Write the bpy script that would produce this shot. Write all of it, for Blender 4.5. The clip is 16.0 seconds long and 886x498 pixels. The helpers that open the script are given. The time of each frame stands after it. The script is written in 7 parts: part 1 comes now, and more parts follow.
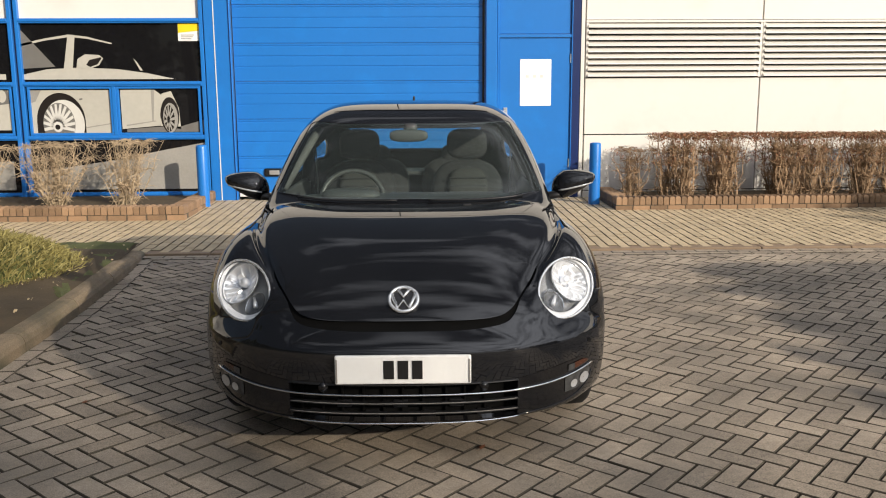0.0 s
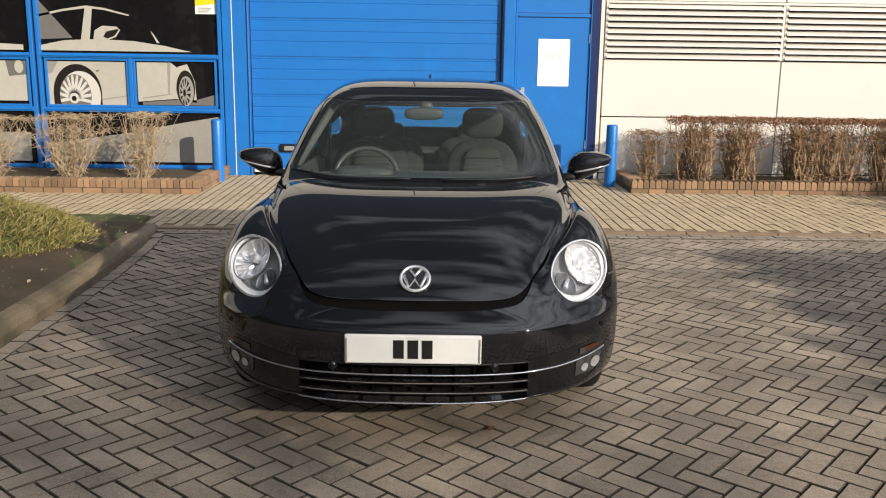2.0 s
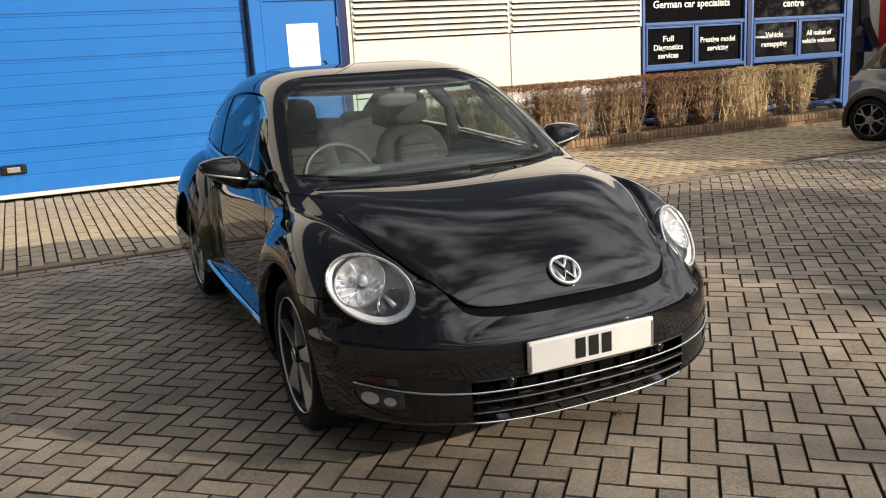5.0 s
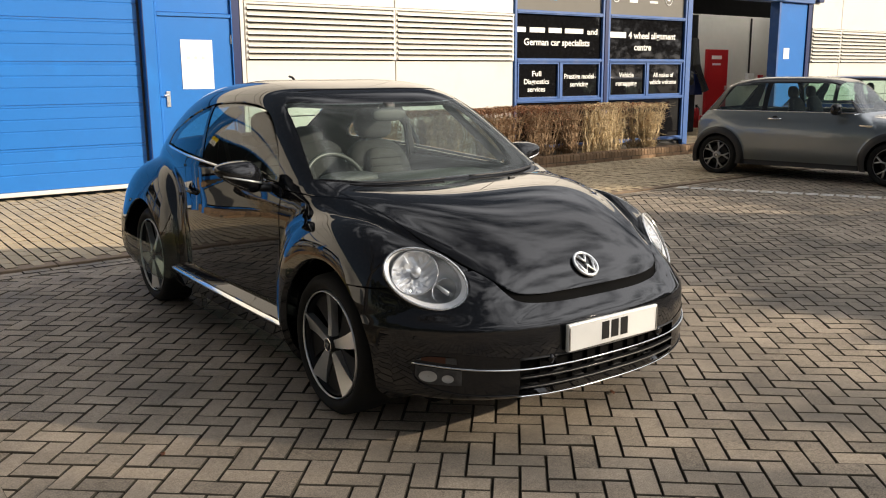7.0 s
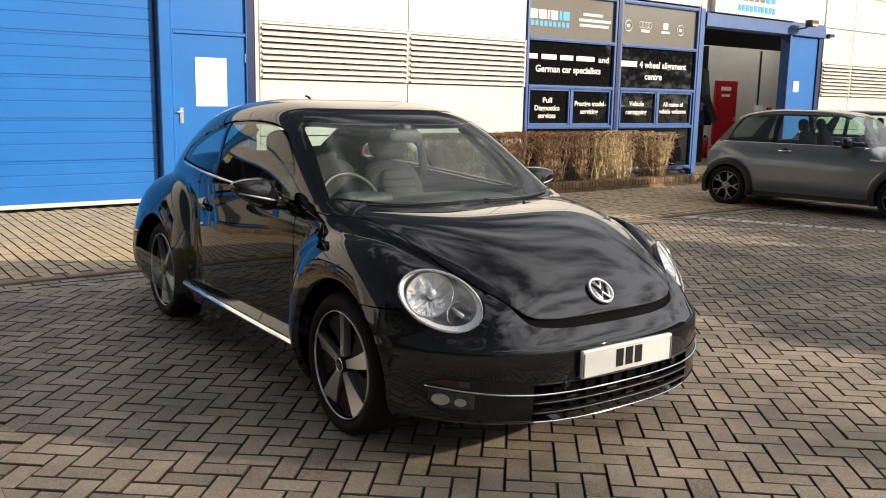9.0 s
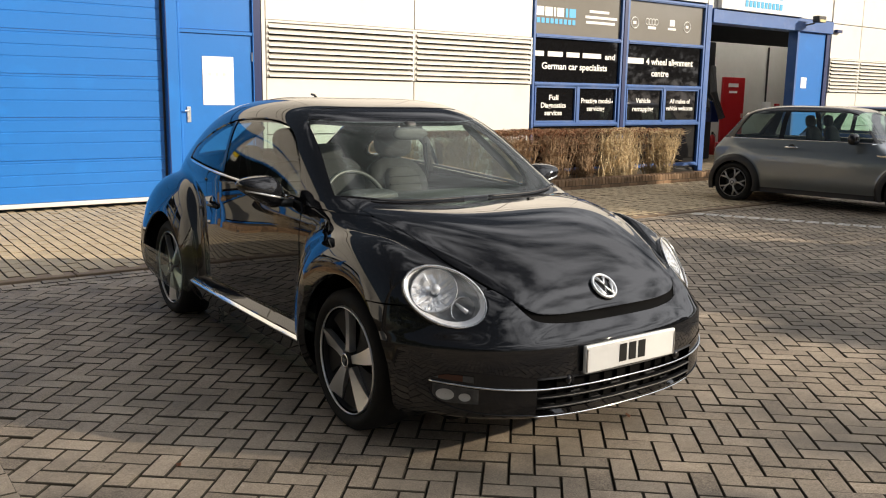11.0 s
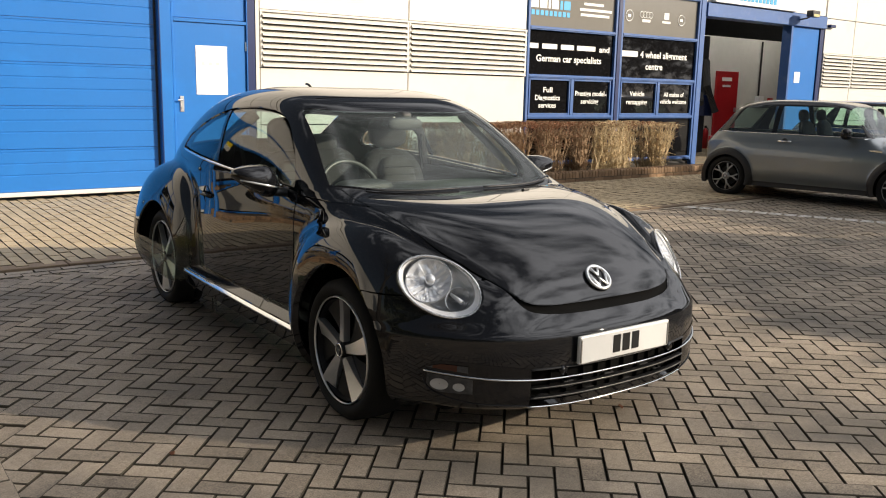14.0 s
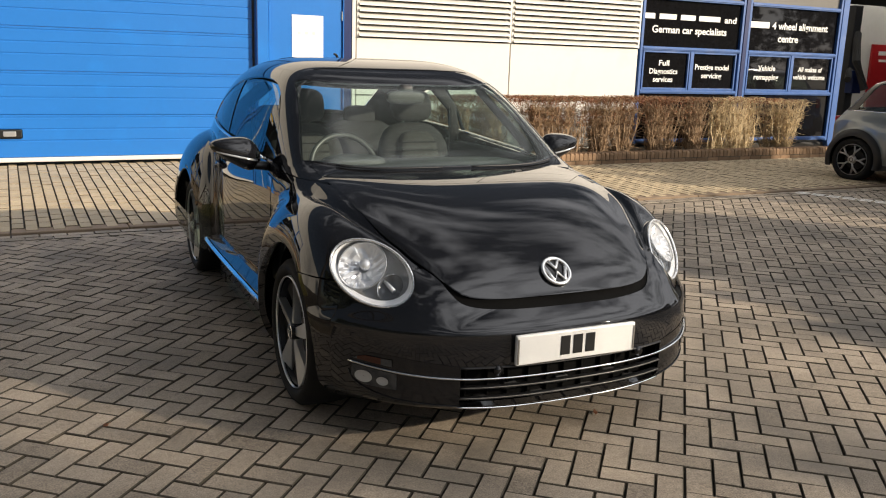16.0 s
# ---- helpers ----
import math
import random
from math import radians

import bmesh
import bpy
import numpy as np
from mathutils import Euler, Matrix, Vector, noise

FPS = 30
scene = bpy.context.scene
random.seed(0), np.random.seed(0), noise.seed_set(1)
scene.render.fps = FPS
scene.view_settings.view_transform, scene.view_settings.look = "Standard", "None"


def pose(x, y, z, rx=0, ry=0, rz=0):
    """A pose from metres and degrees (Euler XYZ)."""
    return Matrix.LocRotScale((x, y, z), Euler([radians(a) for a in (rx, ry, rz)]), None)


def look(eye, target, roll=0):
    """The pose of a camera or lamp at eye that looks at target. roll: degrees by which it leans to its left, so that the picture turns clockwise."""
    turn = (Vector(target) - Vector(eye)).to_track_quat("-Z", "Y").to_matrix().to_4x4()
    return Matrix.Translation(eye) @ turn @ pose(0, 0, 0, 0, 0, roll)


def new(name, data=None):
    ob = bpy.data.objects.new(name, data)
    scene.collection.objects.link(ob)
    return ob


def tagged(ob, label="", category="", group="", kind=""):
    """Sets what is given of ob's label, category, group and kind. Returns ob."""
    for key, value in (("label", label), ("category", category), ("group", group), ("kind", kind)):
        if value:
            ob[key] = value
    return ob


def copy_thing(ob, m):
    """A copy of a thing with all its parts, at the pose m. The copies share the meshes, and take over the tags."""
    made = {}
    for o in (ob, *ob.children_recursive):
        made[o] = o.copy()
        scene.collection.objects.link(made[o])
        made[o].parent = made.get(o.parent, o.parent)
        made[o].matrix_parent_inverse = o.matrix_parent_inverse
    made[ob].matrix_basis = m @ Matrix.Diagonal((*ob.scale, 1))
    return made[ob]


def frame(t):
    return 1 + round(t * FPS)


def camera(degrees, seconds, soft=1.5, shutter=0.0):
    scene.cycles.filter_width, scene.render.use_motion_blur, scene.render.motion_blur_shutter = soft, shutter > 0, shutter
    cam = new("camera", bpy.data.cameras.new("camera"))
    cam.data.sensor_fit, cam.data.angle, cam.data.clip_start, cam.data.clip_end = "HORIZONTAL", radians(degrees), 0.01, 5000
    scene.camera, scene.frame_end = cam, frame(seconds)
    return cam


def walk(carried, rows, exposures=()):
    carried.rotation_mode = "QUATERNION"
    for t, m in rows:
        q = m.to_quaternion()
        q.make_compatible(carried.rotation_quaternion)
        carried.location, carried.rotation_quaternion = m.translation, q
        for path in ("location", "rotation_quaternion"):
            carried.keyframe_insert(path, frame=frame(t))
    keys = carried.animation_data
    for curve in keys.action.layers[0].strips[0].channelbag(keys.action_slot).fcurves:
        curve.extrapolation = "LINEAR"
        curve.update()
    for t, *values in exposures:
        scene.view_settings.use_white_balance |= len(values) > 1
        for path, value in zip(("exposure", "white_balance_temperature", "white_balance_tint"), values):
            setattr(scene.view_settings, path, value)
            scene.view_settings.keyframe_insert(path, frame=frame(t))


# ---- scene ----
cam = camera(54.4, 16.0, soft=1.1)
PATH = [
    (0, (0.33, 0.028, 1.555), (0.396, 1.995, 1.197), -0.3),
    (0.5, (0.327, 0.032, 1.549), (0.382, 1.999, 1.189), -0.2),
    (1, (0.322, 0.04, 1.549), (0.365, 2.004, 1.17), 0.0),
    (1.5, (0.329, 0.054, 1.549), (0.362, 2.013, 1.147), 0.4),
    (2, (0.334, 0.056, 1.552), (0.369, 2.014, 1.147), 0.8),
    (2.5, (0.213, 0.138, 1.528), (0.253, 2.095, 1.118), 1.1),
    (3, (-0.115, 0.255, 1.546), (-0.006, 2.205, 1.118), -0.0),
    (3.5, (-0.379, 0.542, 1.525), (-0.106, 2.474, 1.086), -0.8),
    (4, (-0.72, 0.745, 1.532), (-0.237, 2.632, 1.077), -2.6),
    (4.2, (-0.888, 0.799, 1.543), (-0.316, 2.661, 1.089), -3.3),
    (6.3, (-2.173, 0.88, 1.538), (-1.1, 2.515, 1.118), 0.1),
    (6.5, (-2.262, 0.89, 1.53), (-1.157, 2.505, 1.115), 0.2),
    (7, (-2.436, 0.949, 1.529), (-1.252, 2.511, 1.132), -0.4),
    (7.5, (-2.458, 0.973, 1.526), (-1.246, 2.518, 1.148), 0.2),
    (8, (-2.461, 0.98, 1.527), (-1.245, 2.527, 1.169), 0.7),
    (8.5, (-2.468, 0.982, 1.528), (-1.268, 2.545, 1.184), 0.8),
    (9, (-2.472, 0.985, 1.523), (-1.289, 2.561, 1.179), 1.1),
    (11.5, (-2.481, 0.948, 1.52), (-1.316, 2.536, 1.17), 0.9),
    (12, (-2.491, 0.953, 1.518), (-1.334, 2.545, 1.165), 1.2),
    (12.5, (-2.494, 0.956, 1.514), (-1.331, 2.544, 1.16), 1.1),
    (13, (-2.491, 0.959, 1.516), (-1.317, 2.539, 1.162), 0.7),
    (13.5, (-2.485, 0.953, 1.517), (-1.306, 2.529, 1.158), 0.9),
    (14, (-2.487, 0.956, 1.512), (-1.307, 2.528, 1.146), 1.3),
    (14.5, (-2.454, 0.958, 1.51), (-1.282, 2.533, 1.127), 1.3),
    (15, (-2.256, 0.851, 1.523), (-1.19, 2.493, 1.112), 0.8),
    (15.5, (-1.97, 0.749, 1.53), (-1.013, 2.452, 1.1), 1.2),
    (16, (-1.634, 0.728, 1.539), (-0.752, 2.469, 1.1), 1.9),
]
walk(cam, [(t, look(eye, target, roll)) for t, eye, target, roll in PATH], exposures=[(0.0, 0.10, 6720, 10), (2.5, 0.08, 6720, 10), (6.0, 0.28, 7150, 10), (16.0, 0.28, 7080, 10)])

# ---- world, sun and exposure ----
SUN = Vector((0.640, -0.688, 0.342))
world = bpy.data.worlds.new("sky")
scene.world = world
world.use_nodes = True
wn, wl = world.node_tree.nodes, world.node_tree.links
bg = wn["Background"]
sky = wn.new("ShaderNodeTexSky")
sky.sky_type = "NISHITA"
sky.sun_disc = False
sky.sun_elevation = math.asin(SUN.z)
sky.sun_rotation = math.atan2(SUN.x, SUN.y)
sky.air_density, sky.dust_density, sky.ozone_density = 1.0, 0.6, 1.0
wtc = wn.new("ShaderNodeTexCoord")
wmap = wn.new("ShaderNodeMapping")
wmap.inputs["Scale"].default_value = (1.0, 1.6, 3.4)
wnoise = wn.new("ShaderNodeTexNoise")
wnoise.inputs["Scale"].default_value, wnoise.inputs["Detail"].default_value = 3.2, 8.0
wramp = wn.new("ShaderNodeValToRGB")
wramp.color_ramp.elements[0].position, wramp.color_ramp.elements[1].position = 0.50, 0.74
wramp.color_ramp.elements[0].color = (0.06, 0.06, 0.06, 1)
wmix = wn.new("ShaderNodeMix")
wmix.data_type = "RGBA"
wl.new(wtc.outputs["Generated"], wmap.inputs["Vector"])
wl.new(wmap.outputs["Vector"], wnoise.inputs["Vector"])
# the cloud bank thickens to one side of the sky
wbank = wn.new("ShaderNodeVectorMath")
wbank.operation = "DOT_PRODUCT"
wbank.inputs[1].default_value = (0.24, -0.10, 0.04)
wsum = wn.new("ShaderNodeMath")
wl.new(wtc.outputs["Generated"], wbank.inputs[0])
wl.new(wnoise.outputs["Fac"], wsum.inputs[0])
wl.new(wbank.outputs["Value"], wsum.inputs[1])
wl.new(wsum.outputs[0], wramp.inputs["Fac"])
# low cloud is dimmed by haze
wsep = wn.new("ShaderNodeSeparateXYZ")
wthin = wn.new("ShaderNodeMapRange")
wthin.inputs["From Min"].default_value, wthin.inputs["From Max"].default_value = 0.22, 0.72
wthin.inputs["To Min"].default_value, wthin.inputs["To Max"].default_value = 0.7, 1.0
wcover = wn.new("ShaderNodeMath")
wcover.operation = "MULTIPLY"
wl.new(wtc.outputs["Generated"], wsep.inputs[0])
wl.new(wsep.outputs["Z"], wthin.inputs["Value"])
wl.new(wramp.outputs["Color"], wcover.inputs[0])
wl.new(wthin.outputs[0], wcover.inputs[1])
wl.new(wcover.outputs[0], wmix.inputs["Factor"])
wl.new(sky.outputs["Color"], wmix.inputs[6])
wdot = wn.new("ShaderNodeVectorMath")
wdot.operation = "DOT_PRODUCT"
wdot.inputs[1].default_value = SUN
wl.new(wtc.outputs["Generated"], wdot.inputs[0])
wglow = wn.new("ShaderNodeMapRange")
wglow.interpolation_type = "SMOOTHSTEP"
wglow.inputs["From Min"].default_value, wglow.inputs["From Max"].default_value = 0.42, 1.0
wglow.inputs["To Min"].default_value, wglow.inputs["To Max"].default_value = 34.0, 76.0
wl.new(wdot.outputs["Value"], wglow.inputs["Value"])
wscale = wn.new("ShaderNodeVectorMath")
wscale.operation = "SCALE"
wscale.inputs[0].default_value = (0.915, 0.965, 1.075)
wl.new(wglow.outputs[0], wscale.inputs["Scale"])
wl.new(wscale.outputs[0], wmix.inputs[7])
wl.new(wmix.outputs[2], bg.inputs["Color"])
bg.inputs["Strength"].default_value = 0.026
sun = new("sun", bpy.data.lights.new("sun", "SUN"))
sun.data.energy, sun.data.angle, sun.data.color = 5.0, radians(0.6), (1.0, 0.90, 0.77)
sun.matrix_world = look(SUN * 50, (0, 0, 0))

# ---- materials ----


def mat(name, base, rough=0.5, metal=0.0, var=0.12, scale=6.0, bump=0.0, bscale=120.0, coat=0.0, rnd=0.0, spec=0.5, island=False, stain=None, fleck=0.0):
    """Procedural surface: two scales of colour variation, optional relief, stains and piece-by-piece variation."""
    m = bpy.data.materials.new(name)
    m.use_nodes = True
    n, l = m.node_tree.nodes, m.node_tree.links
    b = n["Principled BSDF"]
    b.inputs["Roughness"].default_value = rough
    b.inputs["Metallic"].default_value = metal
    b.inputs["Coat Weight"].default_value = coat
    b.inputs["Coat Roughness"].default_value = 0.02
    b.inputs["Coat IOR"].default_value = 1.58
    b.inputs["Specular IOR Level"].default_value = spec
    tc = n.new("ShaderNodeNewGeometry")

    def noise_at(s, detail=4.0):
        t = n.new("ShaderNodeTexNoise")
        t.inputs["Scale"].default_value, t.inputs["Detail"].default_value = s, detail
        l.new(tc.outputs["Position"], t.inputs["Vector"])
        return t.outputs["Fac"]

    def maths(op, a, c):
        t = n.new("ShaderNodeMath")
        t.operation = op
        for i, v in enumerate((a, c)):
            if isinstance(v, float):
                t.inputs[i].default_value = v
            else:
                l.new(v, t.inputs[i])
        return t.outputs[0]

    f = maths("MULTIPLY", maths("SUBTRACT", noise_at(scale), 0.5), 2.2 * var)
    f = maths("ADD", f, maths("MULTIPLY", maths("SUBTRACT", noise_at(scale * 14), 0.5), 1.4 * var))
    if fleck:
        f = maths("ADD", f, maths("MULTIPLY", maths("SUBTRACT", noise_at(150.0, 4.0), 0.5), 2.8 * fleck))
    if rnd:
        if island:
            r = tc.outputs["Random Per Island"]
        else:
            r = n.new("ShaderNodeObjectInfo").outputs["Random"]
        f = maths("ADD", f, maths("MULTIPLY", maths("SUBTRACT", r, 0.5), 2.0 * rnd))
    k = maths("ADD", f, 1.0)
    vec = n.new("ShaderNodeVectorMath")
    vec.operation = "SCALE"
    vec.inputs[0].default_value = base
    l.new(k, vec.inputs["Scale"])
    out = vec.outputs[0]
    if stain:
        colour, s, lo, hi = stain
        mx = n.new("ShaderNodeMix")
        mx.data_type = "RGBA"
        rp = n.new("ShaderNodeMapRange")
        rp.inputs["From Min"].default_value, rp.inputs["From Max"].default_value = lo, hi
        l.new(noise_at(s, 6.0), rp.inputs["Value"])
        l.new(rp.outputs[0], mx.inputs["Factor"])
        l.new(out, mx.inputs[6])
        mx.inputs[7].default_value = (*colour, 1)
        out = mx.outputs[2]
    l.new(out, b.inputs["Base Color"])
    if bump:
        bp = n.new("ShaderNodeBump")
        bp.inputs["Strength"].default_value, bp.inputs["Distance"].default_value = bump, 0.004
        l.new(noise_at(bscale, 5.0), bp.inputs["Height"])
        l.new(bp.outputs[0], b.inputs["Normal"])
    return m


def glass_mat(name, tint, rough=0.0, ior=1.5, dust_haze=0.0):
    """Clear pane: lets light through with a tint, mirrors by Fresnel, with an optional pale veil."""
    m = bpy.data.materials.new(name)
    m.use_nodes = True
    n, l = m.node_tree.nodes, m.node_tree.links
    n.remove(n["Principled BSDF"])
    tr, gl, mx, fr = n.new("ShaderNodeBsdfTransparent"), n.new("ShaderNodeBsdfGlossy"), n.new("ShaderNodeMixShader"), n.new("ShaderNodeLayerWeight")
    pw, ad = n.new("ShaderNodeMath"), n.new("ShaderNodeMath")
    pw.operation, ad.operation = "POWER", "MULTIPLY_ADD"
    tr.inputs[0].default_value = (*tint, 1)
    gl.inputs["Roughness"].default_value = rough
    base = 2 * ((ior - 1) / (ior + 1)) ** 2
    fr.inputs["Blend"].default_value = 0.5
    pw.inputs[1].default_value = 5.0
    ad.inputs[1].default_value, ad.inputs[2].default_value = 1 - base, base
    l.new(fr.outputs["Facing"], pw.inputs[0])
    l.new(pw.outputs[0], ad.inputs[0])
    l.new(ad.outputs[0], mx.inputs[0])
    # pale veil: some dust, and the sky's reflected haze put in as colour
    df, dm = n.new("ShaderNodeBsdfDiffuse"), n.new("ShaderNodeMixShader")
    df.inputs[0].default_value = (0.52, 0.62, 0.58, 1)
    dm.inputs[0].default_value = dust_haze
    l.new(tr.outputs[0], dm.inputs[1])
    l.new(df.outputs[0], dm.inputs[2])
    l.new(dm.outputs[0] if dust_haze else tr.outputs[0], mx.inputs[1])
    l.new(gl.outputs[0], mx.inputs[2])
    l.new(mx.outputs[0], n["Material Output"].inputs[0])
    return m


PAINT = mat("black_car_paint", (0.0080, 0.0084, 0.0100), 0.5, var=0.05, coat=1.0, spec=0.0)
SHELL = mat("black_inner_shell", (0.004, 0.004, 0.004), 0.8, var=0.1, spec=0.08)
TRIM = mat("black_plastic_trim", (0.012, 0.012, 0.013), 0.45, var=0.15, bump=0.05, bscale=400)
GLOSSTRIM = mat("gloss_black_trim", (0.008, 0.008, 0.009), 0.12, var=0.05)
CHROME = mat("chrome", (0.80, 0.81, 0.82), 0.08, 1.0, var=0.03)
SILVER = mat("machined_alloy", (0.78, 0.79, 0.80), 0.28, 0.85, var=0.06)
DARKALLOY = mat("black_alloy", (0.010, 0.010, 0.011), 0.4, var=0.1, spec=0.3)
RUBBER = mat("tyre_rubber", (0.011, 0.011, 0.011), 0.75, var=0.25, bump=0.2, bscale=90, spec=0.25)
REFLECTOR = mat("lamp_reflector", (0.88, 0.89, 0.91), 0.10, 0.5, var=0.05)
LAMPRING = mat("bright_lamp_ring", (0.88, 0.89, 0.90), 0.20, 0.75, var=0.03)
LAMPGREY = mat("lamp_housing", (0.95, 0.95, 0.96), 0.2, 0.0, var=0.03)
AMBER = mat("amber_lens", (0.055, 0.016, 0.007), 0.12, var=0.1)
GLASS = glass_mat("windscreen_glass", (0.76, 0.88, 0.83), dust_haze=0.03)
SIDEGLASS = glass_mat("tinted_side_glass", (0.50, 0.62, 0.60))
LENS = glass_mat("lamp_lens", (0.95, 0.96, 0.97), 0.0, 1.4)
SEAT = mat("charcoal_seat_fabric", (0.016, 0.016, 0.018), 0.85, var=0.2, bump=0.3, bscale=260)
SEATPALE = mat("grey_seat_fabric", (0.030, 0.030, 0.029), 0.85, var=0.2, bump=0.3, bscale=260)
LINING = mat("grey_cabin_lining", (0.10, 0.10, 0.098), 0.8, var=0.1)
RIMLEATHER = mat("grey_leather", (0.055, 0.055, 0.055), 0.4, var=0.15)
LAMPDARK = mat("dark_lamp_bowl", (0.17, 0.175, 0.18), 0.18, 0.4, var=0.1)
HOUSING = mat("silver_lamp_housing", (0.52, 0.53, 0.54), 0.14, 0.5, var=0.1)
FOGLENS = mat("fog_lamp_lens", (0.07, 0.072, 0.075), 0.08, 0.4, var=0.9, scale=28)
FAINT = mat("faint_grey_print", (0.62, 0.62, 0.61), 0.5, var=0.03)
DASH = mat("dark_dashboard", (0.05, 0.052, 0.054), 0.6, var=0.15, bump=0.1, bscale=300)
PLATE = mat("white_plate", (0.80, 0.80, 0.78), 0.25, var=0.03)
INK = mat("black_print", (0.01, 0.01, 0.01), 0.4, var=0.05)
BLUE = mat("blue_coated_metal", (0.014, 0.162, 0.52), 0.31, var=0.05, scale=1.5, bump=0.30, bscale=5, stain=((0.012, 0.19, 0.60), 2.5, 0.55, 0.85))
BLUEFRAME = mat("weathered_blue_frame", (0.035, 0.115, 0.34), 0.4, var=0.12, scale=3, stain=((0.09, 0.16, 0.36), 4.0, 0.5, 0.8))
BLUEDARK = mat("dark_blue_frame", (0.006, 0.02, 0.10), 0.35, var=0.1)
CLAD = mat("pale_cladding", (0.72, 0.70, 0.66), 0.4, var=0.03, scale=0.8, stain=((0.62, 0.60, 0.55), 1.6, 0.55, 0.9))
LOUVRE = mat("pale_louvre_blade", (0.70, 0.68, 0.64), 0.4, var=0.04)
JOINT = mat("dark_joint", (0.03, 0.03, 0.03), 0.8)
FILM = mat("black_window_film", (0.008, 0.008, 0.009), 0.03, var=0.05, spec=0.45)
GREYFILM = mat("grey_window_film", (0.23, 0.22, 0.20), 0.10, var=0.05)
WHITE = mat("white_lettering", (0.85, 0.85, 0.83), 0.4, var=0.02)
PAPER = mat("white_paper_sheet", (0.88, 0.88, 0.87), 0.5, var=0.02)
FLOODGLASS = mat("pale_yellow_lamp_glass", (0.70, 0.62, 0.34), 0.2, var=0.05)
CYAN = mat("cyan_lettering", (0.02, 0.36, 0.68), 0.4, var=0.03)
YELLOW = mat("yellow_print", (0.85, 0.62, 0.02), 0.4, var=0.03)
PAVER = mat("concrete_block_paver", (0.330, 0.272, 0.210), 0.78, var=0.46, scale=2.6, bump=1.0, bscale=170, rnd=0.20, fleck=0.60, stain=((0.148, 0.130, 0.108), 1.1, 0.48, 0.72))
PAVERS = mat("concrete_block_pavers", (0.330, 0.272, 0.210), 0.78, var=0.46, scale=2.6, bump=1.0, bscale=170, rnd=0.20, island=True, fleck=0.60, stain=((0.148, 0.130, 0.108), 1.1, 0.48, 0.72))
PALEPAVERS = mat("pale_block_pavers", (0.47, 0.375, 0.245), 0.8, var=0.14, scale=2.5, bump=0.3, bscale=160, rnd=0.10, island=True, fleck=0.2, stain=((0.36, 0.29, 0.19), 1.1, 0.55, 0.8))
JOINTDIRT = mat("joint_dirt", (0.060, 0.050, 0.036), 0.95, var=0.35, scale=12)
FOOTDIRT = mat("footway_joint_dirt", (0.10, 0.078, 0.05), 0.95, var=0.35, scale=12)
EDGEKERB = mat("brown_flush_kerb", (0.23, 0.165, 0.11), 0.85, var=0.25, scale=5, bump=0.4, bscale=140, rnd=0.1, fleck=0.25)
SAND = mat("joint_sand", (0.060, 0.052, 0.036), 0.95, var=0.3, scale=9)
KERB = mat("concrete_kerb", (0.185, 0.142, 0.092), 0.85, var=0.45, scale=5, bump=0.9, bscale=90, rnd=0.16, fleck=0.5, stain=((0.085, 0.078, 0.045), 3.0, 0.46, 0.68))
BRICK = mat("buff_red_brick", (0.245, 0.155, 0.090), 0.85, var=0.2, scale=8, bump=0.4, bscale=150, rnd=0.30, fleck=0.22)
MORTAR = mat("mortar", (0.09, 0.075, 0.055), 0.95, var=0.2)
SOIL = mat("bare_soil", (0.068, 0.048, 0.025), 0.95, var=0.4, scale=5, bump=0.8, bscale=40)
MOSS = mat("moss_and_grass", (0.075, 0.085, 0.022), 0.9, var=0.5, scale=7, bump=0.8, bscale=70)
GRASS = mat("grass_blade", (0.22, 0.19, 0.062), 0.7, var=0.3, rnd=0.35, island=True)
TWIG = mat("pale_brown_twig", (0.285, 0.190, 0.112), 0.8, var=0.25, rnd=0.35, island=True)
SHRUBTWIG = mat("grey_brown_twig", (0.41, 0.315, 0.205), 0.8, var=0.25, rnd=0.35, island=True)
TWIGPALE = mat("straw_pale_twig", (0.56, 0.44, 0.27), 0.8, var=0.25, rnd=0.3, island=True)
DEADLEAF = mat("russet_dead_leaf", (0.22, 0.085, 0.04), 0.8, var=0.3, rnd=0.4, island=True)
BARK = mat("dark_bark", (0.05, 0.042, 0.034), 0.9, var=0.3, bump=0.6, bscale=60)
ASPHALT = mat("yard_ground", (0.13, 0.115, 0.09), 0.9, var=0.2, scale=0.6, bump=0.3, bscale=60)
INNERWHITE = mat("workshop_white_wall", (0.62, 0.61, 0.58), 0.7, var=0.06)
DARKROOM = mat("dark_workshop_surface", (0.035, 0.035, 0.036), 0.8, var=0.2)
RED = mat("red_painted_door", (0.42, 0.015, 0.02), 0.35, var=0.06)
GREYPAINT = mat("grey_metallic_paint", (0.165, 0.188, 0.198), 0.32, 0.55, var=0.04, coat=1.0)
LINEPAINT = mat("white_line_paint", (0.75, 0.74, 0.70), 0.8, var=0.3, scale=12)
MURALWHITE = mat("printed_cream", (0.47, 0.455, 0.40), 0.05, var=0.12, scale=1.1, spec=0.6)
MURALPALE = mat("printed_pale", (0.60, 0.59, 0.55), 0.05, var=0.08, scale=6, spec=0.6)
MURALMID = mat("printed_mid_grey", (0.30, 0.29, 0.265), 0.05, var=0.18, scale=2.5, spec=0.6)
ALLOYGREY = mat("grey_alloy", (0.46, 0.46, 0.46), 0.35, 0.6, var=0.1)
MURALGREY = mat("printed_grey", (0.16, 0.155, 0.145), 0.05, var=0.1, spec=0.6)
MURALDARK = mat("printed_dark", (0.020, 0.017, 0.016), 0.05, var=0.1, spec=0.6)

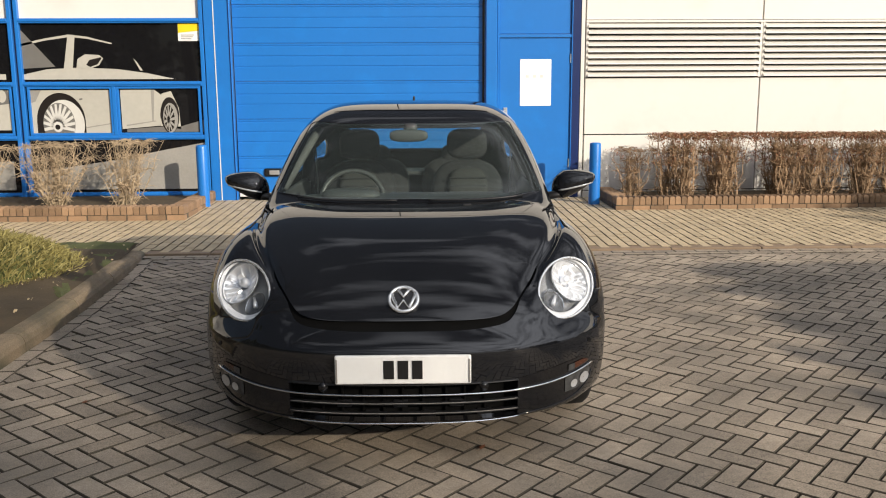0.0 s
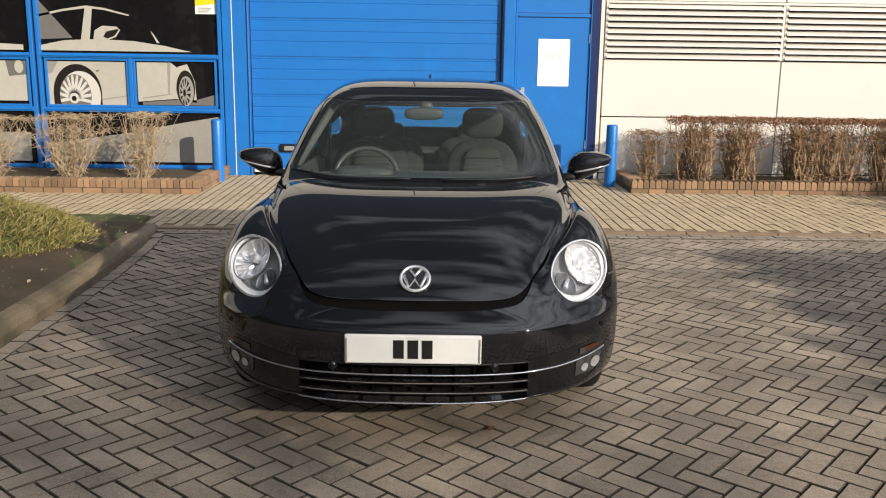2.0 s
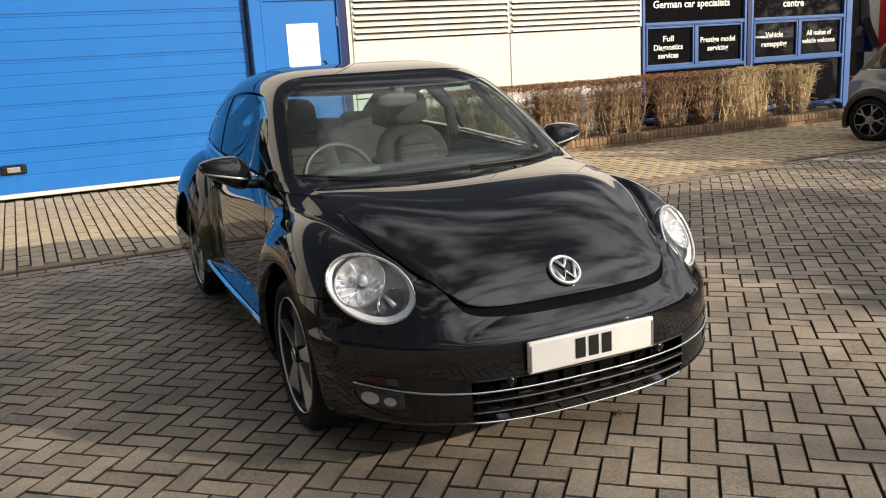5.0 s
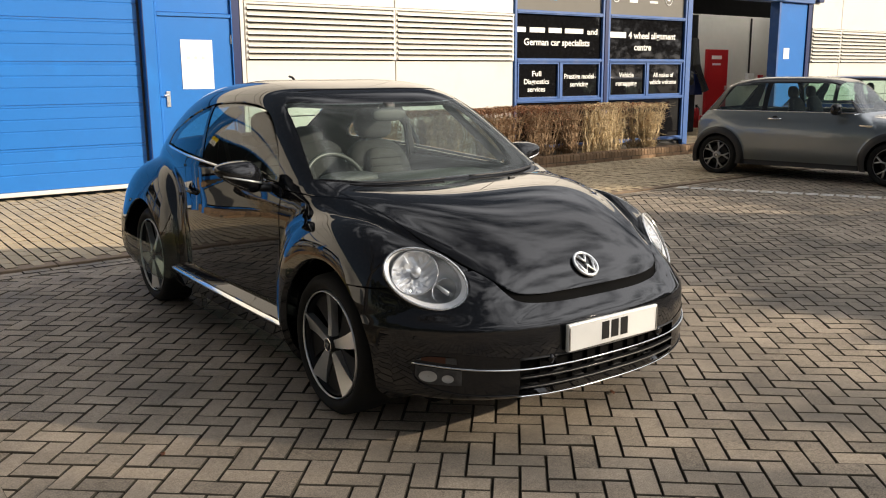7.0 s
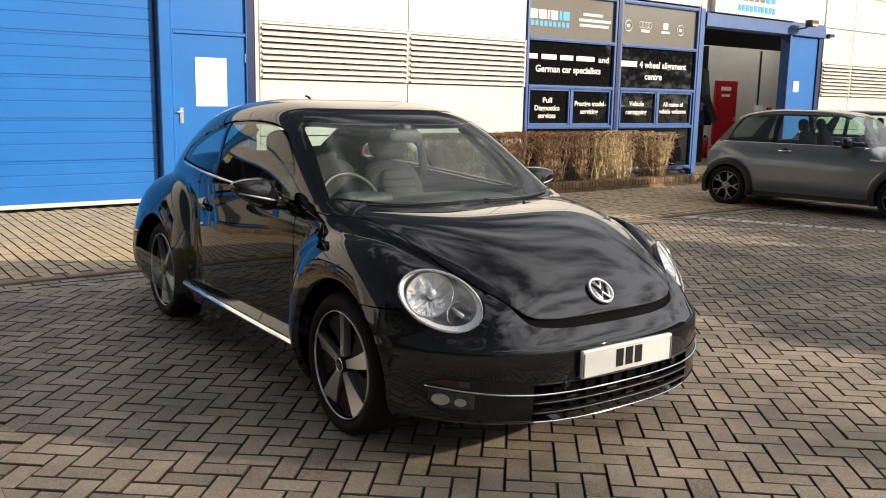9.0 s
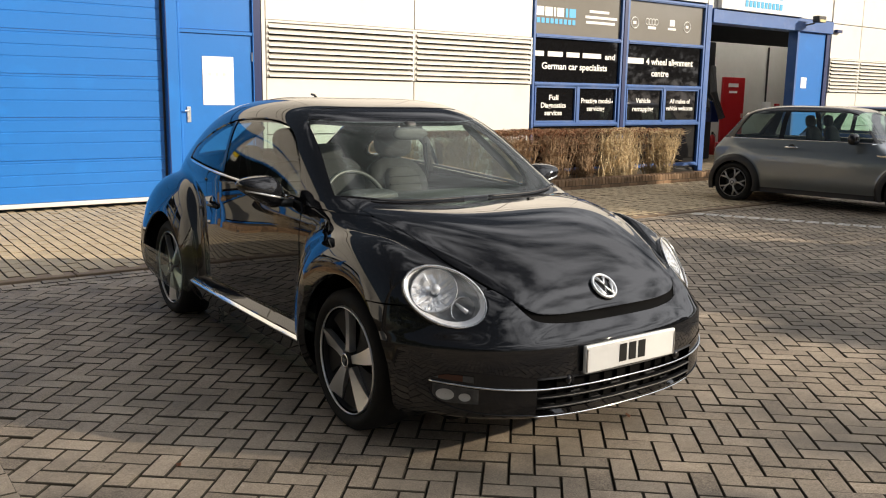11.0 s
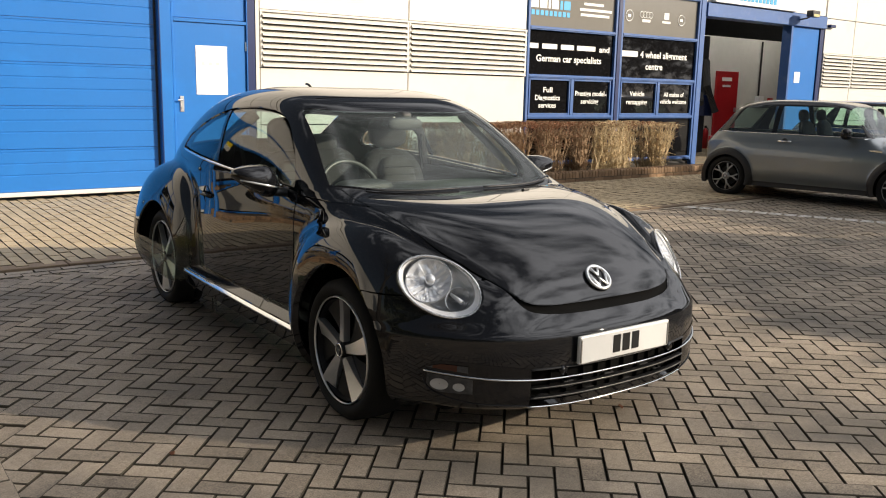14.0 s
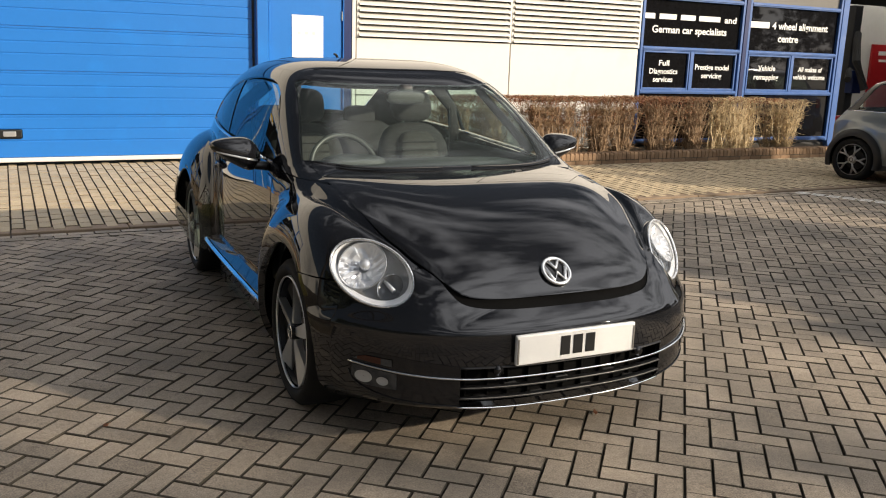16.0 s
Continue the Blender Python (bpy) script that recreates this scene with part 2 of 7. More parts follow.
TUBE = mat("lamp_tube", (0.9, 0.9, 0.9), 0.4)
TUBE.node_tree.nodes["Principled BSDF"].inputs["Emission Color"].default_value = (1, 0.98, 0.94, 1)
TUBE.node_tree.nodes["Principled BSDF"].inputs["Emission Strength"].default_value = 130.0

# ---- mesh helpers ----


def part(name, bm, material, parent=None, label="", smooth=False):
    """Links a bmesh as one mesh object under a thing or a part."""
    me = bpy.data.meshes.new(name)
    if smooth:
        for f in bm.faces:
            f.smooth = True
    bm.to_mesh(me)
    bm.free()
    me.materials.append(material)
    ob = new(name, me)
    ob.parent = parent
    if label:
        ob["label"] = label
    return ob


def raw(name, verts, faces, material, parent=None, label="", normals=None, smooth=True):
    """Links vertex and face arrays as one mesh object."""
    me = bpy.data.meshes.new(name)
    me.from_pydata([tuple(v) for v in np.asarray(verts, float)], [], [tuple(int(i) for i in f) for f in faces])
    me.materials.append(material)
    if smooth:
        me.shade_smooth()
    if normals is not None:
        me.normals_split_custom_set_from_vertices([tuple(v) for v in normals])
    ob = new(name, me)
    ob.parent = parent
    if label:
        ob["label"] = label
    return ob


def thing(name, label, category, at=(0, 0, 0), rz=0.0, group="", kind=""):
    ob = new(name)
    ob.matrix_basis = pose(*at, 0, 0, rz)
    return tagged(ob, label, category, group, kind)


def box(x0, x1, y0, y1, z0, z1, bevel=0.0, bm=None, seg=2):
    bm = bm or bmesh.new()
    made = bmesh.ops.create_cube(bm, size=1.0, matrix=Matrix.Translation(((x0 + x1) / 2, (y0 + y1) / 2, (z0 + z1) / 2)) @ Matrix.Diagonal((abs(x1 - x0), abs(y1 - y0), abs(z1 - z0), 1)))
    if bevel:
        edges = list({e for v in made["verts"] for e in v.link_edges})
        bmesh.ops.bevel(bm, geom=edges, offset=bevel, segments=seg, affect="EDGES", profile=0.5)
    return bm


def rod(p0, p1, r0, r1=None, seg=12, bm=None):
    """Tapered round bar between two points."""
    bm = bm or bmesh.new()
    p0, p1 = Vector(p0), Vector(p1)
    d = p1 - p0
    m = Matrix.Translation((p0 + p1) / 2) @ d.to_track_quat("Z", "Y").to_matrix().to_4x4()
    bmesh.ops.create_cone(bm, cap_ends=True, segments=seg, radius1=r0, radius2=r0 if r1 is None else r1, depth=d.length, matrix=m)
    return bm


def tube(points, r, seg=8, bm=None, flat=1.0, closed=False):
    """Round or flattened bar along a line of points."""
    bm = bm or bmesh.new()
    pts = [Vector(p) for p in points]
    rings = []
    n = len(pts)
    for i, p in enumerate(pts):
        a, c = (pts[(i - 1) % n], pts[(i + 1) % n]) if closed else (pts[max(i - 1, 0)], pts[min(i + 1, n - 1)])
        d = (c - a).normalized()
        side = d.cross(Vector((0, 0, 1)))
        side = side.normalized() if side.length > 1e-4 else Vector((1, 0, 0))
        up = side.cross(d).normalized()
        rings.append([bm.verts.new(p + side * (r * flat * math.cos(k * 2 * math.pi / seg)) + up * (r * math.sin(k * 2 * math.pi / seg))) for k in range(seg)])
    for i in range(n if closed else n - 1):
        for k in range(seg):
            q = rings[(i + 1) % n]
            bm.faces.new((rings[i][k], rings[i][(k + 1) % seg], q[(k + 1) % seg], q[k]))
    if not closed:
        bm.faces.new(rings[0][::-1])
        bm.faces.new(rings[-1])
    return bm


def lathe(profile, seg=40, axis="x", bm=None, centre=(0, 0, 0)):
    """Turned form: profile rows of (along the axis, radius)."""
    bm = bm or bmesh.new()
    rings = []
    for a, r in profile:
        ring = []
        for k in range(seg):
            c, s = math.cos(2 * math.pi * k / seg) * r, math.sin(2 * math.pi * k / seg) * r
            p = (a, c, s) if axis == "x" else ((c, a, s) if axis == "y" else (c, s, a))
            ring.append(bm.verts.new(Vector(p) + Vector(centre)))
        rings.append(ring)
    for r0, r1 in zip(rings, rings[1:]):
        for k in range(seg):
            bm.faces.new((r0[k], r0[(k + 1) % seg], r1[(k + 1) % seg], r1[k]))
    return bm


def outline(points, y0, y1, bm=None):
    """Flat plate in the xz plane between two depths, from an outline of (x, z)."""
    bm = bm or bmesh.new()
    a = [bm.verts.new((x, y0, z)) for x, z in points]
    c = [bm.verts.new((x, y1, z)) for x, z in points]
    n = len(points)
    bm.faces.new(a)
    bm.faces.new(c[::-1])
    for i in range(n):
        bm.faces.new((a[i], c[i], c[(i + 1) % n], a[(i + 1) % n]))
    bmesh.ops.recalc_face_normals(bm, faces=bm.faces[:])
    return bm


def lettering(words, size, at, material, parent, rx=90, rz=0, label="", width=1.0, name="lettering"):
    """Raised words in the built-in font, centred at a place."""
    cu = bpy.data.curves.new(name, "FONT")
    cu.body, cu.size, cu.align_x, cu.align_y, cu.extrude = words, size, "CENTER", "CENTER", 0.0012
    cu.offset = size * 0.020
    cu.resolution_u = 3
    tmp = bpy.data.objects.new("tmp", cu)
    scene.collection.objects.link(tmp)
    me = bpy.data.meshes.new_from_object(tmp.evaluated_get(bpy.context.evaluated_depsgraph_get()))
    bpy.data.objects.remove(tmp)
    me.materials.clear()
    me.materials.append(material)
    ob = new(name, me)
    ob.matrix_basis = pose(*at, rx, 0, rz) @ Matrix.Diagonal((width, 1, 1, 1))
    ob.parent = parent
    if label:
        ob["label"] = label
    return ob


def curve(*pts):
    """Smooth function through (x, y) rows."""
    xs, ys = np.array([p[0] for p in pts], float), np.array([p[1] for p in pts], float)
    n, h = len(xs), np.diff(xs)
    a, r = np.eye(n), np.zeros(n)
    for i in range(1, n - 1):
        a[i, i - 1 : i + 2] = h[i - 1], 2 * (h[i - 1] + h[i]), h[i]
        r[i] = 6 * ((ys[i + 1] - ys[i]) / h[i] - (ys[i] - ys[i - 1]) / h[i - 1])
    m = np.linalg.solve(a, r)

    def f(x):
        x = np.clip(x, xs[0], xs[-1])
        i = np.clip(np.searchsorted(xs, x) - 1, 0, n - 2)
        p, q = (xs[i + 1] - x) / h[i], (x - xs[i]) / h[i]
        return p * ys[i] + q * ys[i + 1] + ((p**3 - p) * m[i] + (q**3 - q) * m[i + 1]) * h[i] ** 2 / 6

    return f


def smin(a, b, k):
    h = np.maximum(k - np.abs(a - b), 0) / k
    return np.minimum(a, b) - h * h * k * 0.25


def smax(a, b, k):
    return -smin(-a, -b, k)


def gradient(f, p, e=1e-3):
    g = np.empty_like(p)
    for i in range(3):
        d = np.zeros(3)
        d[i] = e
        g[:, i] = (f(p + d) - f(p - d)) / (2 * e)
    return g


def settle(f, p, times=4):
    """Moves points onto the surface f = 0."""
    for _ in range(times):
        g = gradient(f, p)
        step = f(p)[:, None] * g / np.maximum((g * g).sum(1), 1e-6)[:, None]
        n = np.linalg.norm(step, axis=1)[:, None]
        p = p - step * np.minimum(1, 0.02 / np.maximum(n, 1e-9))
    return p


def normals_of(f, p):
    g = gradient(f, p, 2e-3)
    return g / np.maximum(np.linalg.norm(g, axis=1), 1e-9)[:, None]


def skin(f, lo, hi, h):
    """Triangles of the surface f = 0 inside a box (surface nets)."""
    lo, hi = np.array(lo, float), np.array(hi, float)
    n = np.ceil((hi - lo) / h).astype(int) + 1
    ax = [lo[i] + h * np.arange(n[i]) for i in range(3)]
    g = np.stack(np.meshgrid(*ax, indexing="ij"), -1)
    v = f(g.reshape(-1, 3)).reshape(n)
    s = v < 0
    acc, cnt = np.zeros((*(n - 1), 3)), np.zeros(n - 1)
    for a in range(3):
        b, c = (a + 1) % 3, (a + 2) % 3
        i0, i1 = [slice(None)] * 3, [slice(None)] * 3
        i0[a], i1[a] = slice(0, -1), slice(1, None)
        v0, v1 = v[tuple(i0)], v[tuple(i1)]
        cross = (s[tuple(i0)] != s[tuple(i1)])
        t = np.where(cross, v0 / np.where(v0 == v1, 1, v0 - v1), 0)
        p = g[tuple(i0)] + (np.eye(3)[a] * h) * t[..., None]
        for db in (0, 1):
            for dc in (0, 1):
                sel = [slice(None)] * 3
                sel[b] = slice(db, n[b] - 1 + db)
                sel[c] = slice(dc, n[c] - 1 + dc)
                acc += np.where(cross[tuple(sel)][..., None], p[tuple(sel)], 0)
                cnt += cross[tuple(sel)]
    used = cnt > 0
    idx = -np.ones(n - 1, int)
    idx[used] = np.arange(used.sum())
    verts = acc[used] / cnt[used][:, None]
    tris = []
    for a in range(3):
        b, c = (a + 1) % 3, (a + 2) % 3
        i0, i1 = [slice(1, -1)] * 3, [slice(1, -1)] * 3
        i0[a], i1[a] = slice(0, -1), slice(1, None)
        s0, s1 = s[tuple(i0)], s[tuple(i1)]
        where = np.argwhere(s0 != s1)
        flip = s1[tuple(where.T)]
        cell = where.copy()
        cell[:, b] += 1
        cell[:, c] += 1
        q = []
        for db, dc in ((1, 1), (0, 1), (0, 0), (1, 0)):
            k = cell.copy()
            k[:, b] -= db
            k[:, c] -= dc
            q.append(idx[tuple(k.T)])
        q = np.stack(q, 1)
        q[flip] = q[flip][:, ::-1]
        tris += [q[:, [0, 1, 2]], q[:, [0, 2, 3]]]
    return verts, np.concatenate(tris)


def keep(verts, tris, val):
    """The part of a triangle mesh where val < 0, cut cleanly along val = 0."""
    neg = val[tris] < 0
    c = neg.sum(1)
    out, new_v = [tris[c == 3]], []
    base = len(verts)

    def cut(i, j):
        t = val[i] / (val[i] - val[j])
        new_v.append(verts[i] + (verts[j] - verts[i]) * t[:, None])
        first = base + sum(len(x) for x in new_v[:-1])
        return first + np.arange(len(i))

    for k in range(3):
        m = (c == 1) & neg[:, k]
        a, b, d = tris[m, k], tris[m, (k + 1) % 3], tris[m, (k + 2) % 3]
        if len(a):
            out.append(np.stack([a, cut(a, b), cut(a, d)], 1))
        m = (c == 2) & ~neg[:, k]
        a, b, d = tris[m, k], tris[m, (k + 1) % 3], tris[m, (k + 2) % 3]
        if len(a):
            ab, ad = cut(a, b), cut(a, d)
            out += [np.stack([ab, b, d], 1), np.stack([ab, d, ad], 1)]
    v = np.concatenate([verts, *new_v]) if new_v else verts
    t = np.concatenate(out)
    if not len(t):
        return np.zeros((0, 3)), np.zeros((0, 3), int)
    key, inv = np.unique(np.round(v[t.ravel()], 5), axis=0, return_inverse=True)
    t = inv.reshape(-1, 3)
    t = t[(t[:, 0] != t[:, 1]) & (t[:, 1] != t[:, 2]) & (t[:, 0] != t[:, 2])]
    return key, t


def refine(f, mesh, near):
    """Splits the triangles of a stretch of the skin and lays the new points on the surface."""
    v, t = mesh
    m = near(v)
    e = np.sort(np.stack([t[:, [0, 1]], t[:, [1, 2]], t[:, [2, 0]]], 1), axis=2)
    edges, inv = np.unique(e.reshape(-1, 2), axis=0, return_inverse=True)
    cut = m[edges[:, 0]] & m[edges[:, 1]]
    number = np.where(cut, len(v) + np.cumsum(cut) - 1, -1)
    halves = settle(f, v[edges[cut]].mean(1))
    mid = number[inv.reshape(-1)].reshape(-1, 3)
    count = (mid >= 0).sum(1)
    out = [t[count == 0]]
    full, a = t[count == 3], mid[count == 3]
    out += [np.stack(c, 1) for c in ((full[:, 0], a[:, 0], a[:, 2]), (a[:, 0], full[:, 1], a[:, 1]), (a[:, 2], a[:, 1], full[:, 2]), (a[:, 0], a[:, 1], a[:, 2]))]
    for k in range(3):
        p, q, r = k, (k + 1) % 3, (k + 2) % 3
        one = (count == 1) & (mid[:, p] >= 0)
        out += [np.stack((t[one, p], mid[one, p], t[one, r]), 1), np.stack((mid[one, p], t[one, q], t[one, r]), 1)]
        two = (count == 2) & (mid[:, p] < 0)
        out += [np.stack((mid[two, q], t[two, r], mid[two, r]), 1), np.stack((t[two, p], t[two, q], mid[two, q]), 1), np.stack((t[two, p], mid[two, q], mid[two, r]), 1)]
    return np.concatenate([v, halves]), np.concatenate(out)


def panel(name, f, mesh, cuts, material, parent, label="", depth=0.012, lift=0.0):
    """One body panel: the stretch of the skin where every cut is below zero, with its edge folded in."""
    v, t = mesh
    for cutter in cuts:
        if not len(t):
            return None
        v, t = keep(v, t, cutter(v))
    if not len(t):
        return None
    n = normals_of(f, v)
    v = v + n * (lift(v) if callable(lift) else lift)
    e = np.sort(np.concatenate([t[:, [0, 1]], t[:, [1, 2]], t[:, [2, 0]]]), axis=1)
    d = np.concatenate([t[:, [0, 1]], t[:, [1, 2]], t[:, [2, 0]]])
    _, first, count = np.unique(e, axis=0, return_index=True, return_counts=True)
    rim = d[first[count == 1]]
    faces = [tuple(r) for r in t]
    if depth:
        k = len(v)
        v = np.concatenate([v, v[rim[:, 0]], v[rim[:, 1]], v[rim[:, 0]] - n[rim[:, 0]] * depth, v[rim[:, 1]] - n[rim[:, 1]] * depth])
        m = len(rim)
        n = np.concatenate([n, n[rim[:, 0]], n[rim[:, 1]], n[rim[:, 0]], n[rim[:, 1]]])
        faces += [(k + i, k + 2 * m + i, k + 3 * m + i, k + m + i) for i in range(m)]
    return raw(name, v, faces, material, parent, label, n)

# ---- ground, pavement and kerbs ----
WALL = 12.2


def rise(y):
    """Height of the footway, which climbs a little to the building."""
    return 0.018 + 0.06 * min(max((y - 8.6) / (WALL - 8.6), 0), 1)


ground = part("ground", box(-300, 300, -300, 300, -0.5, -0.035), ASPHALT)
tagged(ground, "brown-grey yard ground under the block paving", "ground", kind="structure")
bed_sand = part("paving_bed", box(-14, 22, -12, WALL + 0.05, -0.034, -0.022), SAND)
tagged(bed_sand, "dark sand bedding between the paving blocks", "paving", kind="structure")

# ---- building front ----
wall_north = part("wall_north", box(-30, -7.45, WALL + 0.06, WALL + 0.5, -0.03, 5.25), CLAD)
tagged(wall_north, "pale clad industrial unit front wall", "wall", kind="structure")
shell = bmesh.new()
for x0, x1, z0, z1 in ((2.72, 7.63, -0.03, 5.25), (16.86, 40, -0.03, 5.25), (-7.45, 2.72, 3.42, 5.25), (7.63, 12.3, 3.42, 5.25), (12.3, 16.86, 3.34, 5.25), (-7.45, -2.13, -0.03, 0.16), (7.63, 12.43, -0.03, 0.16), (-7.45, -2.5, 2.55, 3.42)):
    box(x0, x1, WALL + 0.06, WALL + 0.5, z0, z1, bm=shell)
part("wall_backing", shell, JOINT, wall_north, "dark joints between cladding panels")
roof_cap = part("roof_edge", box(-30, 40, WALL - 0.05, WALL + 14, 5.25, 5.45), CLAD)
tagged(roof_cap, "pale roof edge of the industrial unit", "roof", kind="structure")


def clad_panel(x0, x1, z0, z1):
    part("panel", box(x0 + 0.008, x1 - 0.008, WALL, WALL + 0.055, z0 + 0.008, z1 - 0.008, 0.004, seg=1), CLAD, wall_north)


def louvre_bank(x0, x1, z0, z1, count):
    ob = thing("louvre_vent", "pale metal louvre bank set in the cladding", "vent", (0, 0, 0), kind="structure")
    part("backing", box(x0, x1, WALL + 0.03, WALL + 0.055, z0, z1), JOINT, ob, "dark gap behind blades")
    side = bmesh.new()
    for xa in (x0 + 0.004, x1 - 0.034):
        box(xa, xa + 0.03, WALL - 0.02, WALL + 0.03, z0, z1, bm=side)
    box(x0, x1, WALL - 0.025, WALL + 0.03, z1 - 0.03, z1, bm=side)
    part("frame", side, LOUVRE, ob)
    step = (z1 - z0 - 0.03) / count
    bm = bmesh.new()
    a = [(WALL - 0.052, 0.012), (WALL - 0.050, 0.030), (WALL + 0.028, step * 0.98), (WALL + 0.028, step * 0.80)]
    va = [bm.verts.new((x0 + 0.03, y, z)) for y, z in a]
    vb = [bm.verts.new((x1 - 0.03, y, z)) for y, z in a]
    for i in range(4):
        bm.faces.new((va[i], va[(i + 1) % 4], vb[(i + 1) % 4], vb[i]))
    bm.faces.new(va[::-1]), bm.faces.new(vb)
    first = part("slat", bm, LOUVRE, ob)
    first.location.z = z0
    for i in range(1, count):
        o = new("slat", first.data)
        o.parent, o.location.z = ob, z0 + i * step


BANDS = (-0.03, 0.165, 0.955, 1.745, 2.52, 3.31, 4.1, 4.9, 5.24)
for x0, x1 in ((2.73, 5.2), (5.2, 7.62), (16.9, 18.2), (18.2, 20.6), (20.6, 23.0), (23.0, 25.4)):
    for z0, z1 in zip(BANDS, BANDS[1:]):
        if z0 == 1.745:
            louvre_bank(x0, x1, 1.745, 2.52, 9)
        else:
            clad_panel(x0, x1, z0, z1)
for x0, x1 in ((-7.45, -5.05), (-5.05, -2.5), (-2.5, 0.1), (0.1, 2.72), (7.63, 9.9), (9.9, 12.3), (12.3, 14.6), (14.6, 16.86)):
    for z0, z1 in zip(BANDS[5:], BANDS[6:]):
        clad_panel(x0, x1, max(z0, 3.34 if x0 > 12 else 3.42), z1)
for x0, x1 in ((-9.9, -7.45), (-12.3, -9.9)):
    for z0, z1 in zip(BANDS, BANDS[1:]):
        clad_panel(x0, x1, z0, z1)
for x0, x1 in ((-7.3, -5.1), (-4.98, -2.56)):
    part("panel", box(x0, x1, WALL + 0.035, WALL + 0.06, 2.565, 3.36, 0.003, seg=1), CLAD, wall_north)


def window_block(name, x0, x1, rows, frame_mat, films, group, label):
    """Blue framed glazing: rows of (z0, z1, panes)."""
    ob = thing(name, label, "window", kind="structure", group=group)
    fr = bmesh.new()
    zt, zb = rows[-1][1], rows[0][0]
    for xa, xb in ((x0, x0 + 0.055), (x1 - 0.055, x1)):
        box(xa, xb, WALL - 0.02, WALL + 0.12, zb - 0.05, zt + 0.05, 0.006, bm=fr, seg=1)
    part("window_frame", fr, frame_mat, ob)
    for z in [rows[0][0]] + [r[1] for r in rows]:
        part("rail", box(x0 + 0.056, x1 - 0.056, WALL - 0.018, WALL + 0.11, z - 0.032, z + 0.032, 0.006, seg=1), frame_mat, ob)
        part("bead", box(x0 + 0.058, x1 - 0.058, WALL - 0.030, WALL - 0.019, z - 0.012, z + 0.012, 0.003, seg=1), frame_mat, ob)
    for (z0, z1, panes), film in zip(rows, films):
        w = (x1 - x0 - 0.112) / panes
        for i in range(panes):
            a = x0 + 0.056 + i * w
            if i:
                part("mullion", box(a - 0.028, a + 0.028, WALL - 0.016, WALL + 0.1, z0 + 0.033, z1 - 0.033, 0.005, seg=1), frame_mat, ob)
            if panes > 1:
                inner = bmesh.new()
                for b in ((a + 0.029, a + 0.062, z0 + 0.033, z1 - 0.033), (a + w - 0.062, a + w - 0.029, z0 + 0.033, z1 - 0.033)):
                    box(b[0], b[1], WALL - 0.004, WALL + 0.08, b[2], b[3], 0.004, bm=inner, seg=1)
                for b in ((z0 + 0.033, z0 + 0.066), (z1 - 0.066, z1 - 0.033)):
                    box(a + 0.062, a + w - 0.062, WALL - 0.003, WALL + 0.08, b[0], b[1], 0.004, bm=inner, seg=1)
                part("sash", inner, frame_mat, ob)
            if film:
                part("pane", box(a + 0.001, a + w - 0.001, WALL + 0.03, WALL + 0.042, z0 + 0.03, z1 - 0.03), film, ob)
    return ob


LROWS = ((0.17, 0.96, 1), (0.96, 1.69, 2), (1.69, 2.53, 1), (2.53, 3.38, 1))
left_windows = [window_block("window_%d" % (i + 1), x0, x1, LROWS, BLUE, (FILM, FILM, FILM, None), "front glazing", "blue framed window with a printed car picture on the glass") for i, (x0, x1) in enumerate(((-7.35, -5.07), (-5.03, -2.51)))]
RROWS = ((0.24, 1.06, 1), (1.06, 1.76, 2), (1.76, 2.57, 1), (2.57, 3.36, 1))
right_windows = [window_block("window_%d" % (i + 3), x0, x1, RROWS, BLUEFRAME, (FILM, FILM, FILM, GREYFILM), "workshop glazing", "blue framed window with black film and white lettering") for i, (x0, x1) in enumerate(((7.64, 9.86), (9.96, 12.26)))]
for x0, x1 in ((9.86, 9.96), (12.26, 12.42), (-2.5, -2.14), (1.33, 1.5), (15.48, 15.56)):
    top = 3.4
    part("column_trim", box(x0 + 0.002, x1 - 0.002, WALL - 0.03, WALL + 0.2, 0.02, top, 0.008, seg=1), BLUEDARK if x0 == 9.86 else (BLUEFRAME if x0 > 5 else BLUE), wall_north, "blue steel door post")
for x in (-2.36, -2.16, 1.345):
    part("trim_line", box(x - 0.006, x + 0.006, WALL - 0.036, WALL - 0.0305, 0.05, 3.4), LOUVRE if x < -2.3 else BLUEDARK, wall_north)
part("lintel", box(-2.14, 1.33, WALL - 0.02, WALL + 0.3, 3.12, 3.42, 0.01, seg=1), BLUE, wall_north, "blue door head")
part("lintel", box(12.42, 16.86, WALL - 0.06, WALL + 0.3, 3.06, 3.33, 0.01, seg=1), BLUEFRAME, wall_north, "blue door head")
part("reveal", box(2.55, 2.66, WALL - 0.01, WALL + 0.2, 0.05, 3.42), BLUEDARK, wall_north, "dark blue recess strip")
part("reveal", box(2.665, 2.715, WALL - 0.02, WALL + 0.2, 0.05, 3.42), LOUVRE, wall_north)
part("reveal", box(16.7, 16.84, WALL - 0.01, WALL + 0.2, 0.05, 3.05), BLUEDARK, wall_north)

